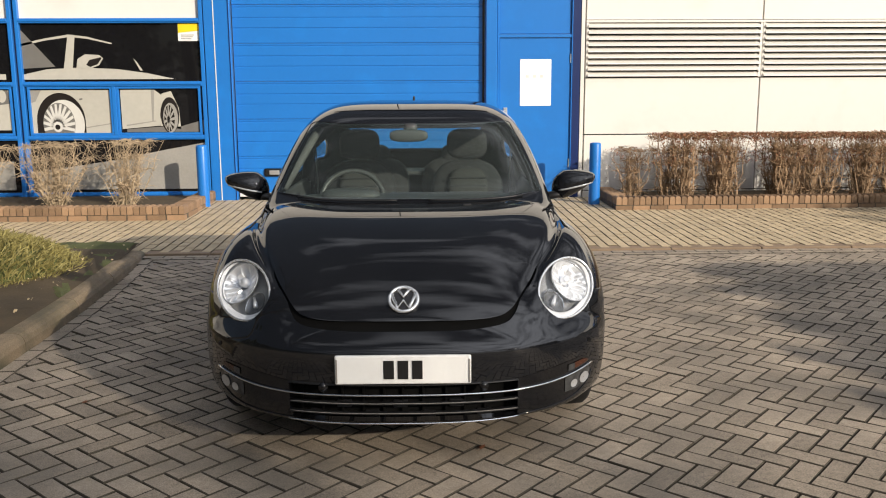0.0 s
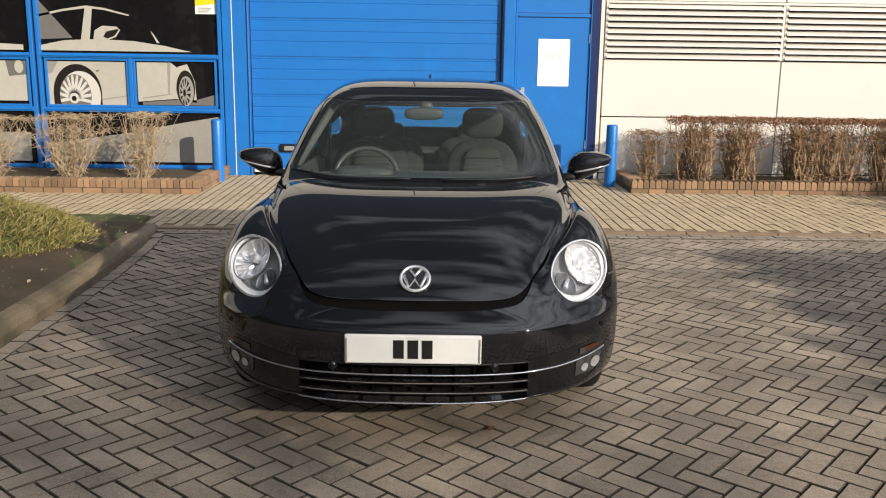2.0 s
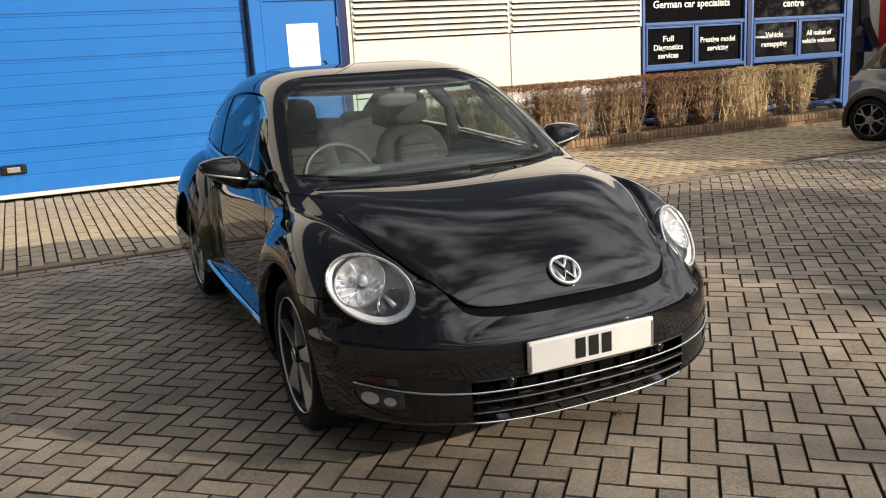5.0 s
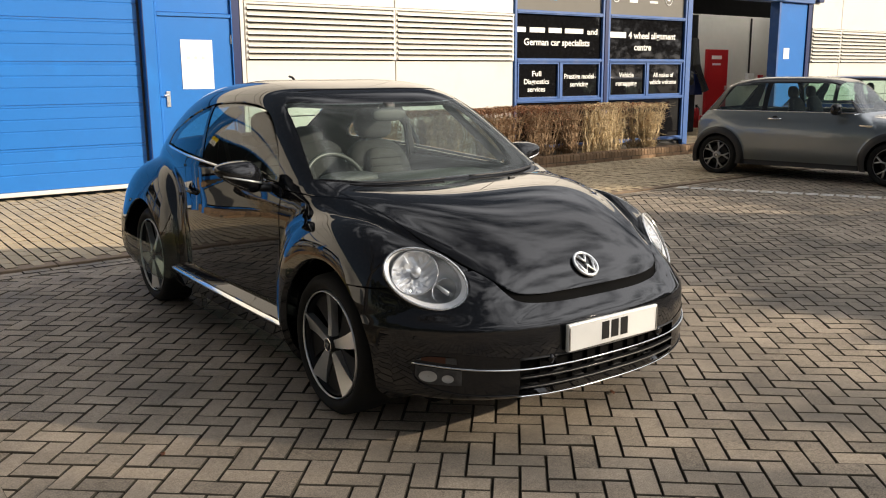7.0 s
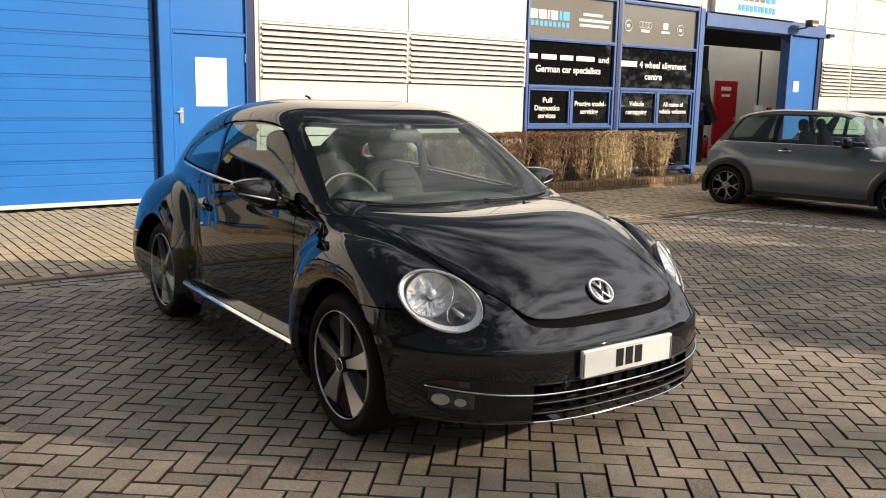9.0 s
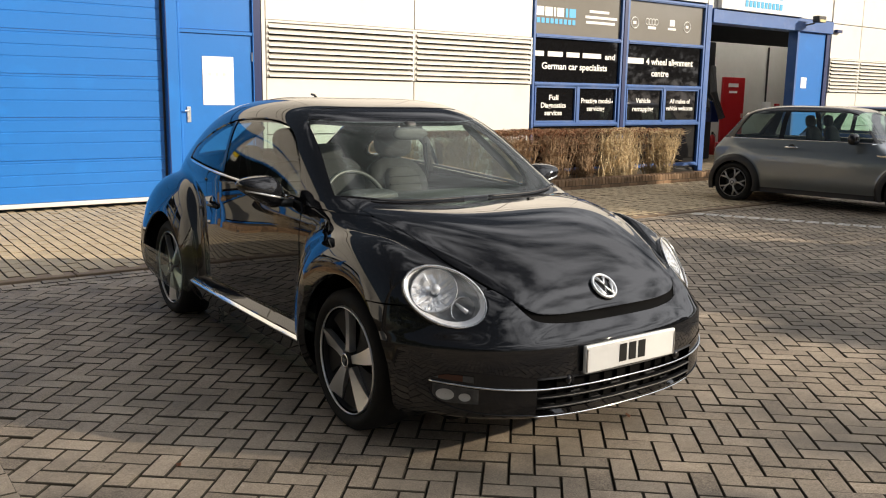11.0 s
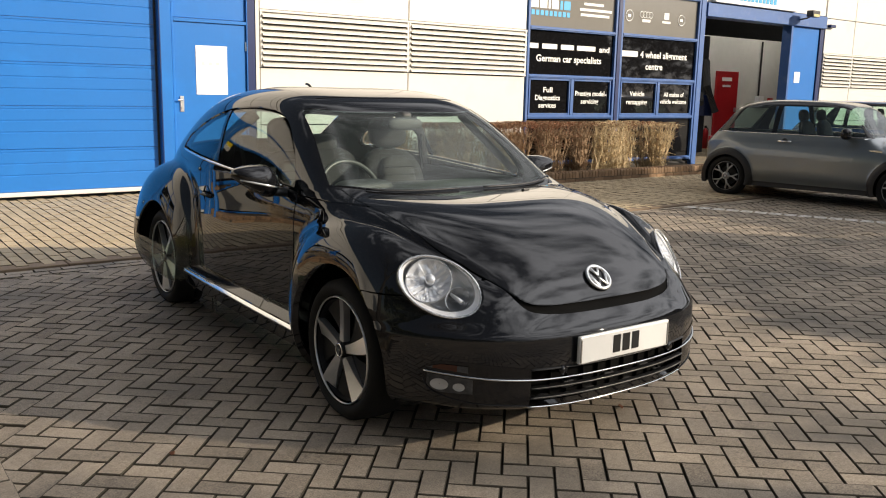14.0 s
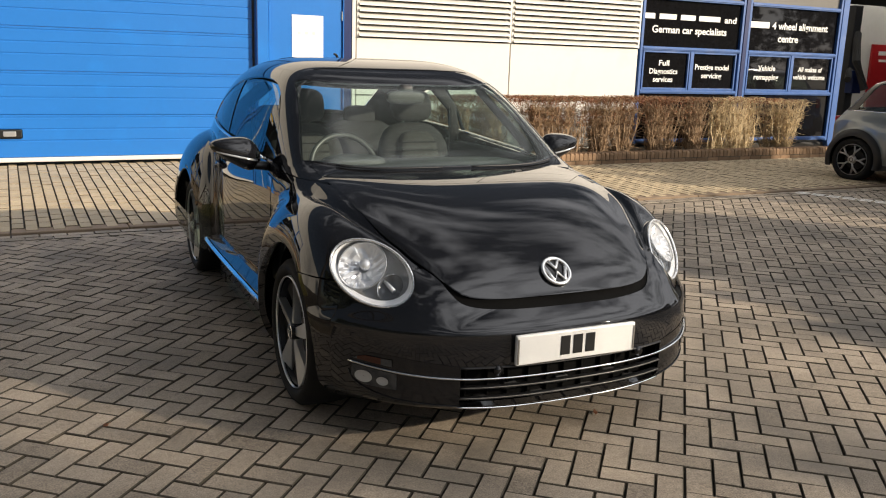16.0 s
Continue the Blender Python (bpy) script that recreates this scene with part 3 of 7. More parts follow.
# sectional door
roller = thing("sectional_door", "closed bright blue ribbed sectional overhead door", "door", kind="structure")
z, i = 0.17, 0
SLAB = 0.515
while z < 3.12:
    z1 = min(z + SLAB - 0.001, 3.118)
    bm = bmesh.new()
    prof = [(WALL + 0.072, z), (WALL + 0.060, z + 0.004), (WALL + 0.060, z + 0.07)]
    for k in (1, 2, 3):
        zz = z + (z1 - z) * (0.12 + 0.27 * k)
        prof += [(WALL + 0.060, zz - 0.012), (WALL + 0.066, zz - 0.005), (WALL + 0.066, zz + 0.003), (WALL + 0.060, zz + 0.010)]
    prof = [q for q in prof if q[1] < z1 - 0.01] + [(WALL + 0.060, z1 - 0.005), (WALL + 0.072, z1)]
    for (ya, za), (yb, zb) in zip(prof, prof[1:]):
        bm.faces.new([bm.verts.new(p) for p in ((-2.125, ya, za), (1.325, ya, za), (1.325, yb, zb), (-2.125, yb, zb))])
    bmesh.ops.remove_doubles(bm, verts=bm.verts[:], dist=1e-5)
    part("slab", bm, BLUE, roller)
    z += SLAB
part("bottom_seal", box(-2.125, 1.325, WALL + 0.03, WALL + 0.1, 0.115, 0.168, 0.01), LOUVRE, roller, "white bottom rail")
part("shadow_gap", box(1.30, 1.329, WALL + 0.055, WALL + 0.07, 0.1, 3.12), INK, roller)
hand = part("pull_handle", box(-1.77, -1.49, WALL + 0.045, WALL + 0.059, 0.40, 0.51, 0.02, seg=3), INK, roller, "recessed black pull handle")
part("grip", box(-1.70, -1.56, WALL + 0.036, WALL + 0.044, 0.425, 0.485, 0.008), SILVER, hand)

# side door in the blue front
side_door = thing("door_1", "closed blue steel door with a white paper notice", "door", kind="structure")
part("door_frame", box(1.502, 2.548, WALL - 0.005, WALL + 0.09, 0.06, 0.11, 0.004, seg=1), SILVER, side_door, "metal threshold")
part("leaf", box(1.535, 2.53, WALL + 0.012, WALL + 0.06, 0.112, 2.285, 0.006), BLUE, side_door)
fr = bmesh.new()
for b in ((1.502, 1.532, 0.112, 3.4), (2.533, 2.549, 0.112, 3.4)):
    box(b[0], b[1], WALL - 0.015, WALL + 0.09, b[2], b[3], 0.004, bm=fr, seg=1)
box(1.533, 2.532, WALL - 0.012, WALL + 0.09, 2.29, 2.335, 0.004, bm=fr, seg=1)
part("frame", fr, BLUE, side_door)
part("overpanel", box(1.535, 2.53, WALL + 0.018, WALL + 0.06, 2.342, 3.4, 0.006), BLUE, side_door)
for zz in (0.5, 1.95):
    part("hinge", rod((2.526, WALL + 0.004, zz), (2.526, WALL + 0.004, zz + 0.12), 0.011), SILVER, side_door)
lev = part("lock_plate", box(1.594, 1.648, WALL - 0.002, WALL + 0.011, 1.135, 1.34, 0.005), SILVER, side_door, "silver lever handle and lock plate")
part("lever", tube([(1.622, WALL - 0.02, 1.285), (1.60, WALL - 0.045, 1.29), (1.55, WALL - 0.048, 1.285)], 0.011), SILVER, lev)
part("bolt_head", rod((1.62, WALL - 0.012, 1.19), (1.62, WALL, 1.19), 0.014), SILVER, lev)
notice = thing("paper_notice", "white paper notice with three faint letters on the blue door", "notice", kind="")
part("sheet", box(1.825, 2.258, WALL + 0.006, WALL + 0.0105, 1.362, 1.998), PAPER, notice)
for k in range(3):
    part("faint_mark", box(1.90 + k * 0.10, 1.945 + k * 0.10, WALL + 0.0045, WALL + 0.0056, 1.745, 1.785), FAINT, notice)
sticker = thing("window_sticker", "small yellow and white membership sticker on the glass", "sticker")
part("card", box(-2.86, -2.56, WALL + 0.022, WALL + 0.0285, 2.26, 2.50, 0.002, seg=1), WHITE, sticker)
part("yellow_band", outline([(-2.855, 2.495), (-2.565, 2.495), (-2.565, 2.40), (-2.70, 2.385), (-2.855, 2.37)], WALL + 0.018, WALL + 0.0215), YELLOW, sticker)
for k in range(3):
    part("print_bar", box(-2.82, -2.64 - 0.02 * k, WALL + 0.019, WALL + 0.0216, 2.335 - 0.025 * k, 2.345 - 0.025 * k), MURALGREY, sticker)

# ---- workshop bay behind the open door ----
bay = bmesh.new()
for b in ((11.0, 22.4, 15.6, 15.75, 0.0, 3.05), ):
    box(*b, bm=bay)
bay_wall = part("wall_bay", bay, INNERWHITE)
tagged(bay_wall, "white painted workshop inner wall", "wall", kind="structure")
# side walls and ceiling: the bay's dimness is put into a near-black colour
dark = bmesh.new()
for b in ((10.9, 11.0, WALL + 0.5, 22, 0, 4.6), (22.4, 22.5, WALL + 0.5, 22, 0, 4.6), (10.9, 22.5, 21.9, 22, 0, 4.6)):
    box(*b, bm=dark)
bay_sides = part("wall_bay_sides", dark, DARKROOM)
tagged(bay_sides, "workshop side walls with the bay's dimness in their colour", "wall", kind="structure")
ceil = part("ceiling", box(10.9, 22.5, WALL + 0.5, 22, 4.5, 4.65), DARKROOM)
tagged(ceil, "workshop ceiling with the bay's dimness in its colour", "ceiling", kind="structure")
# added lamps, hidden above the door head, that brighten the bay
for lx in (13.2, 16.5, 19.5):
    tube_lamp = thing("tube_lamp", "unseen white tube lamp added to light the workshop", "lamp", (lx, 14.2, 4.3), group="workshop tube lamps")
    part("batten", box(-0.75, 0.75, -0.05, 0.05, 0.0, 0.08, 0.01), LOUVRE, tube_lamp)
    part("tube", rod((-0.72, 0, -0.03), (0.72, 0, -0.03), 0.018), TUBE, tube_lamp, "glowing white tube")
bay_floor = part("floor", box(10.9, 22.5, WALL + 0.05, 22, -0.03, 0.10), KERB)
tagged(bay_floor, "grey concrete workshop floor", "floor", kind="structure")

# ---- black coupe ----
# car axes: x across, y back from the front axle, z up
CAR = (0.297, 4.246, 0.0)
WB, HUBZ, TYRE = 2.54, 0.325, 0.328

hood_back = curve((0.3, 1.0), (0.5, 1.005), (0.8, 1.012), (1.2, 1.03), (2.0, 1.06), (2.4, 1.05), (2.8, 0.98), (3.1, 0.87), (3.3, 0.70), (3.42, 0.48))
tub_back = curve((0.3, 0.808), (0.6, 0.808), (1.0, 0.808), (1.5, 0.806), (2.0, 0.80), (2.5, 0.77), (3.0, 0.66), (3.3, 0.5), (3.42, 0.35))


def hood_z(s):
    """Bonnet line: a long superellipse that drops at the nose."""
    t = np.clip((0.5 - s) / 1.362, 0, 0.9999)
    return np.where(s < 0.5, 0.42 + 0.588 * (1 - t**2.49) ** 0.485, hood_back(s))


def tub_w(s):
    t = np.clip((0.5 - s) / 1.462, 0, 0.9999)
    return np.where(s < 0.5, 0.805 * (1 - t**2.42) ** 0.248, tub_back(s))


tub_n = curve((-1.0, 3.69), (-0.35, 3.69), (-0.05, 5.6), (0.25, 7.5), (0.7, 7.5), (1.2, 5.0), (3.5, 5.0))
dome_z = curve((0.0, 0.84), (0.1, 0.92), (0.2, 0.985), (0.35, 1.065), (0.6, 1.229), (0.92, 1.414), (1.2, 1.484), (1.5, 1.503), (1.8, 1.497), (2.1, 1.475), (2.4, 1.412), (2.7, 1.278), (3.0, 1.110), (3.3, 0.88))
dome_w = curve((0.0, 0.735), (0.4, 0.766), (0.8, 0.784), (1.3, 0.798), (1.9, 0.802), (2.4, 0.749), (3.0, 0.621), (3.3, 0.502))
dome_n = curve((0.2, 5.7), (0.9, 6.4), (1.4, 6.0), (2.0, 5.5), (3.0, 4.4))


def tub(x, s, z):
    zc = 0.52
    n = np.where(z > zc, tub_n(s), 4.0)
    hz = np.where(z > zc, np.maximum(hood_z(s) - zc, 0.02), zc - 0.17)
    f = (((x / tub_w(s)) ** n + (np.abs(z - zc) / hz) ** n) ** (1 / n) - 1) * 0.45
    return smax(smax(f, -0.80 - s, 0.10), s - 3.42, 0.06)


def dome(x, s, z):
    """Cabin: rounded section that leans inwards above the belt."""
    n, zb = dome_n(s), 0.75
    hz = np.maximum(dome_z(s) - zb, 0.015)
    wide = dome_w(s) * (1 - 0.367 * np.maximum(z - 1.0, 0))
    f = (((x / wide) ** n + (np.maximum(z - zb, 0) / hz) ** n) ** (1 / n) - 1) * 0.45
    return smax(smax(f, -0.02 - s, 0.04), s - 3.30, 0.06)


def blob(x, s, z, c, a, n):
    """Rounded wing: centre, half sizes (x, front, back, z)."""
    ds = s - c[1]
    asz = np.where(ds < 0, a[1], a[2])
    dz = z - c[2]
    az = np.where(dz > 0, a[3], 0.34)
    return (((np.abs(x - c[0]) / a[0]) ** n + (np.abs(ds) / asz) ** n + (np.abs(dz) / az) ** n) ** (1 / n) - 1) * 0.24


def wing_front(x, s, z):
    wide = np.where(x < 0.702, 0.21, 0.261)
    return blob(x, s, z, (0.702, 0.037, 0.42), (wide, 0.586, 0.60, 0.499), 2.46)


def wing_rear(x, s, z):
    return blob(x, s, z, (0.594, WB, 0.42), (0.352, 0.60, 0.828, 0.569), 2.47)


def bumper(x, s, z):
    q = ((x / 0.884) ** 2.62 + (np.abs(s + 0.15) / 0.756) ** 2.62) ** (1 / 2.62)
    up = z > 0.36
    n, hz = np.where(up, 5.0, 7.0), np.where(up, 0.34, 0.162)
    f = ((q**n + (np.abs(z - 0.36) / hz) ** n) ** (1 / n) - 1) * 0.3
    shelf = (z - 0.540) * 0.76 + (q - 1) * 0.75 * 0.65
    return smax(f, shelf, 0.016)



def tail(x, s, z):
    q = ((x / 0.86) ** 2.6 + (np.abs(s - 2.7) / 0.74) ** 2.6) ** (1 / 2.6)
    return ((q**3.2 + (np.abs(z - 0.42) / 0.25) ** 3.2) ** (1 / 3.2) - 1) * 0.3


hood_x = curve((-0.95, 0.36), (-0.80, 0.395), (-0.75, 0.447), (-0.70, 0.482), (-0.62, 0.524), (-0.54, 0.560), (-0.45, 0.597), (-0.3, 0.66), (-0.18, 0.695), (0.0, 0.728), (0.3, 0.748), (0.7, 0.76))


def body(p):
    x, s, z = np.abs(p[:, 0]) + 1e-9, p[:, 1], p[:, 2]
    f = smin(tub(x, s, z), dome(x, s, z), 0.035)
    f = smin(f, wing_front(x, s, z), 0.026 + 0.09 * np.clip((-0.15 - s) / 0.35, 0, 1) ** 2)
    f = smin(f, wing_rear(x, s, z), 0.016)
    f = smin(f, bumper(x, s, z), 0.035)
    f = smin(f, tail(x, s, z), 0.08)
    run = np.clip((s + 0.72) / 0.15, 0, 1) * np.clip((0.32 - s) / 0.2, 0, 1) * np.clip((z - 0.62) / 0.06, 0, 1)
    f = f + 0.012 * run * np.exp(-(((x - hood_x(s) - 0.006) / 0.026) ** 2))
    return smax(f, x - np.minimum(0.905 + 0.11 * (0.80 - z), 0.935), 0.008)


def probe(f, p, way, far=2.2):
    """First place where a ray meets the skin."""
    p, way = np.array(p, float), np.array(way, float)
    t = np.linspace(0, far, 500)
    v = f(p + t[:, None] * way)
    i = int(np.argmax(v < 0))
    a, b = t[max(i - 1, 0)], t[i]
    for _ in range(30):
        m = (a + b) / 2
        if f((p + m * way)[None])[0] < 0:
            b = m
        else:
            a = m
    return Vector(p + b * way)


def nose(x, z):
    return probe(body, (x, -1.2, z), (0, 1, 0))


def flank(side, s, z):
    return probe(body, (side * 1.3, s, z), (-side, 0, 0))


def crown(x, s):
    return probe(body, (x, s, 1.9), (0, 0, -1))


SKIN = skin(body, (-0.99, -1.0, 0.08), (0.99, 3.56, 1.56), 0.017)
SKIN = (settle(body, SKIN[0]), SKIN[1])


def valley(v, wide=0.07):
    x, s, z = np.abs(v[:, 0]), v[:, 1], v[:, 2]
    return (np.abs(x - hood_x(s) - 0.006) < wide) & (s > -0.85) & (s < 0.5) & (z > 0.58)


def folds(v):
    """Stretches with sharp turns: the bumper's crease, the arch lips and the wings' roots."""
    x, s, z = np.abs(v[:, 0]), v[:, 1], v[:, 2]
    crease = (s < -0.35) & (np.abs(z - 0.53) < 0.05)
    lips = (x > 0.75) & (np.abs(np.minimum(np.hypot(s, z - HUBZ), np.hypot(s - WB, z - HUBZ)) - 0.44) < 0.07)
    root = (x > 0.72) & (s > 0.25) & (s < 0.65) & (z > 0.4) & (z < 0.95)
    return crease | lips | root


SKIN = refine(body, SKIN, lambda v: valley(v) | folds(v))
SKIN = refine(body, SKIN, lambda v: valley(v, 0.045))
GAP = 0.0034

glass_top = curve((0.60, 0.93), (0.663, 1.02), (0.745, 1.141), (0.831, 1.222), (0.901, 1.276), (1.006, 1.331), (1.132, 1.366), (1.301, 1.383), (1.525, 1.383), (1.754, 1.363), (1.949, 1.326), (2.146, 1.269), (2.338, 1.202), (2.467, 1.136), (2.53, 1.06))


def belt(s):
    return 1.0 + 0.048 * (s - 0.85)


def c_arch(v):
    a = [r - np.hypot(v[:, 1] - c, v[:, 2] - HUBZ) for c, r in ((-0.015, 0.405), (WB, 0.395))]
    return np.where(np.abs(v[:, 0]) > 0.4, np.maximum(*a), -1.0)


def hood_rear(x):
    return 0.030 + 0.30 * (np.abs(x) / 0.668) ** 2.6


def screen_low(x):
    return 0.236 + 0.166 * (np.abs(x) / 0.717) ** 4.5


def c_hood(v):
    x, s, z = np.abs(v[:, 0]), v[:, 1], v[:, 2]
    f = smax((x - hood_x(s)) * 0.90, 0.628 - z + 0.020 * (x / 0.42) ** 6, 0.030)
    return np.maximum(f, s - hood_rear(x))


def c_cowl(v):
    x, s, z = np.abs(v[:, 0]), v[:, 1], v[:, 2]
    return np.maximum(np.maximum(hood_rear(x) + 0.006 - s, s - screen_low(x) + 0.004), x - 0.70)


def c_screen(v):
    x, s, z = np.abs(v[:, 0]), v[:, 1], v[:, 2]
    side = x - (0.736 - 0.37 * (z - 0.98))
    return smax(smax(side, s - (0.842 + 0.15 * (x / 0.592) ** 6), 0.04), screen_low(x) - s, 0.02)


def c_rearscreen(v):
    x, s, z = np.abs(v[:, 0]), v[:, 1], v[:, 2]
    return smax(smax(x - 0.52, 2.42 - s, 0.08), smax(s - 3.02, 1.06 - z, 0.05), 0.08)


def c_sideglass(v):
    x, s, z = np.abs(v[:, 0]), v[:, 1], v[:, 2]
    f = smax(z - glass_top(s), belt(s) - z, 0.02)
    return np.maximum(smax(f, 0.655 - s, 0.03), 0.42 - x)


def c_door(v):
    x, s, z = np.abs(v[:, 0]), v[:, 1], v[:, 2]
    f = smax(0.612 - s, s - (1.955 - 0.45 * np.clip(0.62 - z, 0, 1) ** 1.5), 0.02)
    f = smax(f, smax(z - belt(s) + 0.012, 0.365 - z, 0.02), 0.06)
    return np.maximum(f, 0.55 - x)


def c_wing(v):
    x, s, z = np.abs(v[:, 0]), v[:, 1], v[:, 2]
    return np.maximum(np.maximum(s - 0.608, z - 0.965), 0.30 - x)


def c_bumper(v):
    x, s, z = np.abs(v[:, 0]), v[:, 1], v[:, 2]
    line = np.interp(x, (0.0, 0.50, 0.60, 0.70, 0.80, 1.0), (0.74, 0.74, 0.73, 0.69, 0.676, 0.655))
    return np.maximum(z - line, s + 0.25)


LAMP_C, LAMP_D = np.array((0.7046, -0.531, 0.709)), np.array((0.467, -0.693, 0.549))
LAMP_D = LAMP_D / np.linalg.norm(LAMP_D)
LAMP_U = np.array((0.0, 0.0, 1.0)) - LAMP_D * LAMP_D[2]
LAMP_U = LAMP_U / np.linalg.norm(LAMP_U)
LAMP_R = (0.186, 0.120)
LAMP_S = np.cross(LAMP_U, LAMP_D)
LAMP_S, LAMP_U = LAMP_S * math.cos(0.489) + LAMP_U * math.sin(0.489), LAMP_U * math.cos(0.489) - LAMP_S * math.sin(0.489)


def c_lamp(v):
    q = np.stack([np.abs(v[:, 0]), v[:, 1], v[:, 2]], 1) - LAMP_C
    r = np.hypot((q @ LAMP_S) / LAMP_R[0], (q @ LAMP_U) / LAMP_R[1]) - 1.03
    return np.where((v[:, 1] < 0.0) & (np.abs(q @ LAMP_D) < 0.20), r * 0.13, 1.0)


def c_grille(v):
    x, s, z = np.abs(v[:, 0]), v[:, 1], v[:, 2]
    f = smax(x - 0.468, np.abs(z - 0.322) - 0.082, 0.012)
    return np.where(s < -0.3, f, 1.0)


def c_fog(v):
    x, s, z = np.abs(v[:, 0]), v[:, 1], v[:, 2]
    mid, half = 0.345 + 0.10 * (x - 0.68), np.interp(x, (0.52, 0.60, 0.78, 0.86), (0.055, 0.075, 0.085, 0.0))
    return np.where(s < -0.2, np.maximum(np.maximum(np.abs(z - mid) - half, 0.52 - x), x - 0.86) * 0.9, 1.0)


def pillar(v):
    """Distance behind the slanted door pillar."""
    return v[:, 1] - 1.70 - 0.28 * (v[:, 2] - 1.092)


def off(c, gap=GAP):
    return lambda v: gap - c(v)


def on(c, gap=GAP):
    return lambda v: c(v) + gap


def one_side(k):
    return lambda v: -k * v[:, 0]


def lip_gap(v):
    """Gap to the bonnet: a finger wide under its lip, a hair along its sides."""
    return 0.004 + 0.024 * np.clip((0.70 - v[:, 2]) / 0.07, 0, 1)


car = thing("black_coupe", "glossy black rounded two-door coupe parked on the block paving", "car", CAR, -1.14)
arch_cut = on(lambda v: c_arch(v), 0.0)
body_ob = panel("body", body, SKIN, [arch_cut, off(c_hood), off(c_cowl, 0.001), off(c_screen, 0.001), off(c_rearscreen, 0.001), off(c_sideglass, 0.001), off(c_door), off(c_bumper), off(c_lamp, 0.001), off(c_wing)], PAINT, car)
hood_ob = panel("bonnet", body, SKIN, [on(c_hood)], PAINT, car, lift=lambda v: 0.004 + 0.016 * np.clip((0.70 - v[:, 2]) / 0.09, 0, 1)[:, None] ** 2, depth=0.009)
for k in (1, -1):
    panel("front_wing", body, SKIN, [arch_cut, off(c_hood, 0.006), off(c_bumper), off(c_lamp, 0.001), off(c_screen, 0.001), off(c_door), on(c_wing), one_side(k)], PAINT, car, depth=0.03)
    door_ob = panel("door", body, SKIN, [arch_cut, on(c_door), off(c_sideglass, 0.001), one_side(k)], PAINT, car)
bumper_ob = panel("front_bumper", body, SKIN, [arch_cut, on(c_bumper), lambda v: lip_gap(v) - c_hood(v), off(c_grille, 0), off(c_lamp, 0.001)], PAINT, car, depth=0.02)
# black sheet in the gap, its colour standing for shade under the lip
panel("bonnet_seal", body, SKIN, [on(c_bumper, 0.0), on(c_hood, -0.040), lambda v: -0.012 - c_hood(v)], SHELL, car, "black strip that stands for the shade under the bonnet lip", depth=0.01, lift=-0.012)
v, t = SKIN
for c in (arch_cut, off(c_screen, 0), off(c_rearscreen, 0), off(c_sideglass, 0), off(c_grille, 0), off(c_lamp, 0)):
    v, t = keep(v, t, c(v))
raw("inner_shell", v - normals_of(body, v) * 0.034, t, SHELL, car, "dark inner structure in the gaps")
panel("scuttle_panel", body, SKIN, [on(c_cowl, 0.0)], GLOSSTRIM, car, "black scuttle panel under the windscreen", depth=0.01, lift=-0.006)
for name, c, m in (("windscreen", c_screen, GLASS), ("rear_window", c_rearscreen, GLASS)):
    o = panel(name, body, SKIN, [on(c, 0.001)], m, car, depth=0, lift=-0.003)
    o.visible_shadow = False
for k in (1, -1):
    for name, c in (("door_window", lambda v: pillar(v) + 0.015), ("quarter_window", lambda v: 0.015 - pillar(v))):
        o = panel(name, body, SKIN, [on(c_sideglass, 0.013), c, one_side(k)], SIDEGLASS, car, depth=0, lift=-0.004)
        o.visible_shadow = False
    panel("window_seal", body, SKIN, [on(c_sideglass, 0.001), off(c_sideglass, 0.013), one_side(k)], GLOSSTRIM, car, depth=0.01, lift=-0.001)
    panel("door_pillar", body, SKIN, [on(c_sideglass, 0.010), lambda v: np.abs(pillar(v)) - 0.018, one_side(k)], GLOSSTRIM, car, depth=0.01)

# wheels
def wheel_parts(parent, big, spokes, rim_r, tyre_r, w, face, dark, kind):
    """A wheel about its own centre, outer face towards -x."""
    t = part("tyre", lathe([(-w * 0.42, rim_r + 0.004), (-w * 0.5, rim_r + 0.02), (-w * 0.53, (rim_r + tyre_r) / 2), (-w * 0.49, tyre_r - 0.022), (-w * 0.40, tyre_r - 0.004), (-w * 0.2, tyre_r), (w * 0.2, tyre_r), (w * 0.40, tyre_r - 0.004), (w * 0.5, tyre_r - 0.03), (w * 0.5, rim_r)], 56), RUBBER, parent, smooth=True)
    part("rim", lathe([(-w * 0.46, rim_r - 0.003), (-w * 0.485, rim_r - 0.002), (-w * 0.492, rim_r), (-w * 0.485, rim_r + 0.002), (-w * 0.42, rim_r + 0.005)], 56), face, parent, "machined silver rim", smooth=True)
    part("barrel", lathe([(-w * 0.44, rim_r - 0.011), (-w * 0.1, rim_r - 0.03), (w * 0.45, rim_r - 0.03)], 48), dark, parent, smooth=True)
    part("brake_disc", lathe([(-0.01, 0.001), (-0.01, rim_r * 0.66), (0.012, rim_r * 0.66)], 40), DARKALLOY, parent)
    part("dark_centre", lathe([(0.02, 0.001), (0.02, rim_r - 0.02)], 40), SHELL, parent)
    return t


front_wheel = new("wheel")
front_wheel.parent = car
wheel_parts(front_wheel, True, 5, 0.246, TYRE, 0.225, SILVER, DARKALLOY, 0)


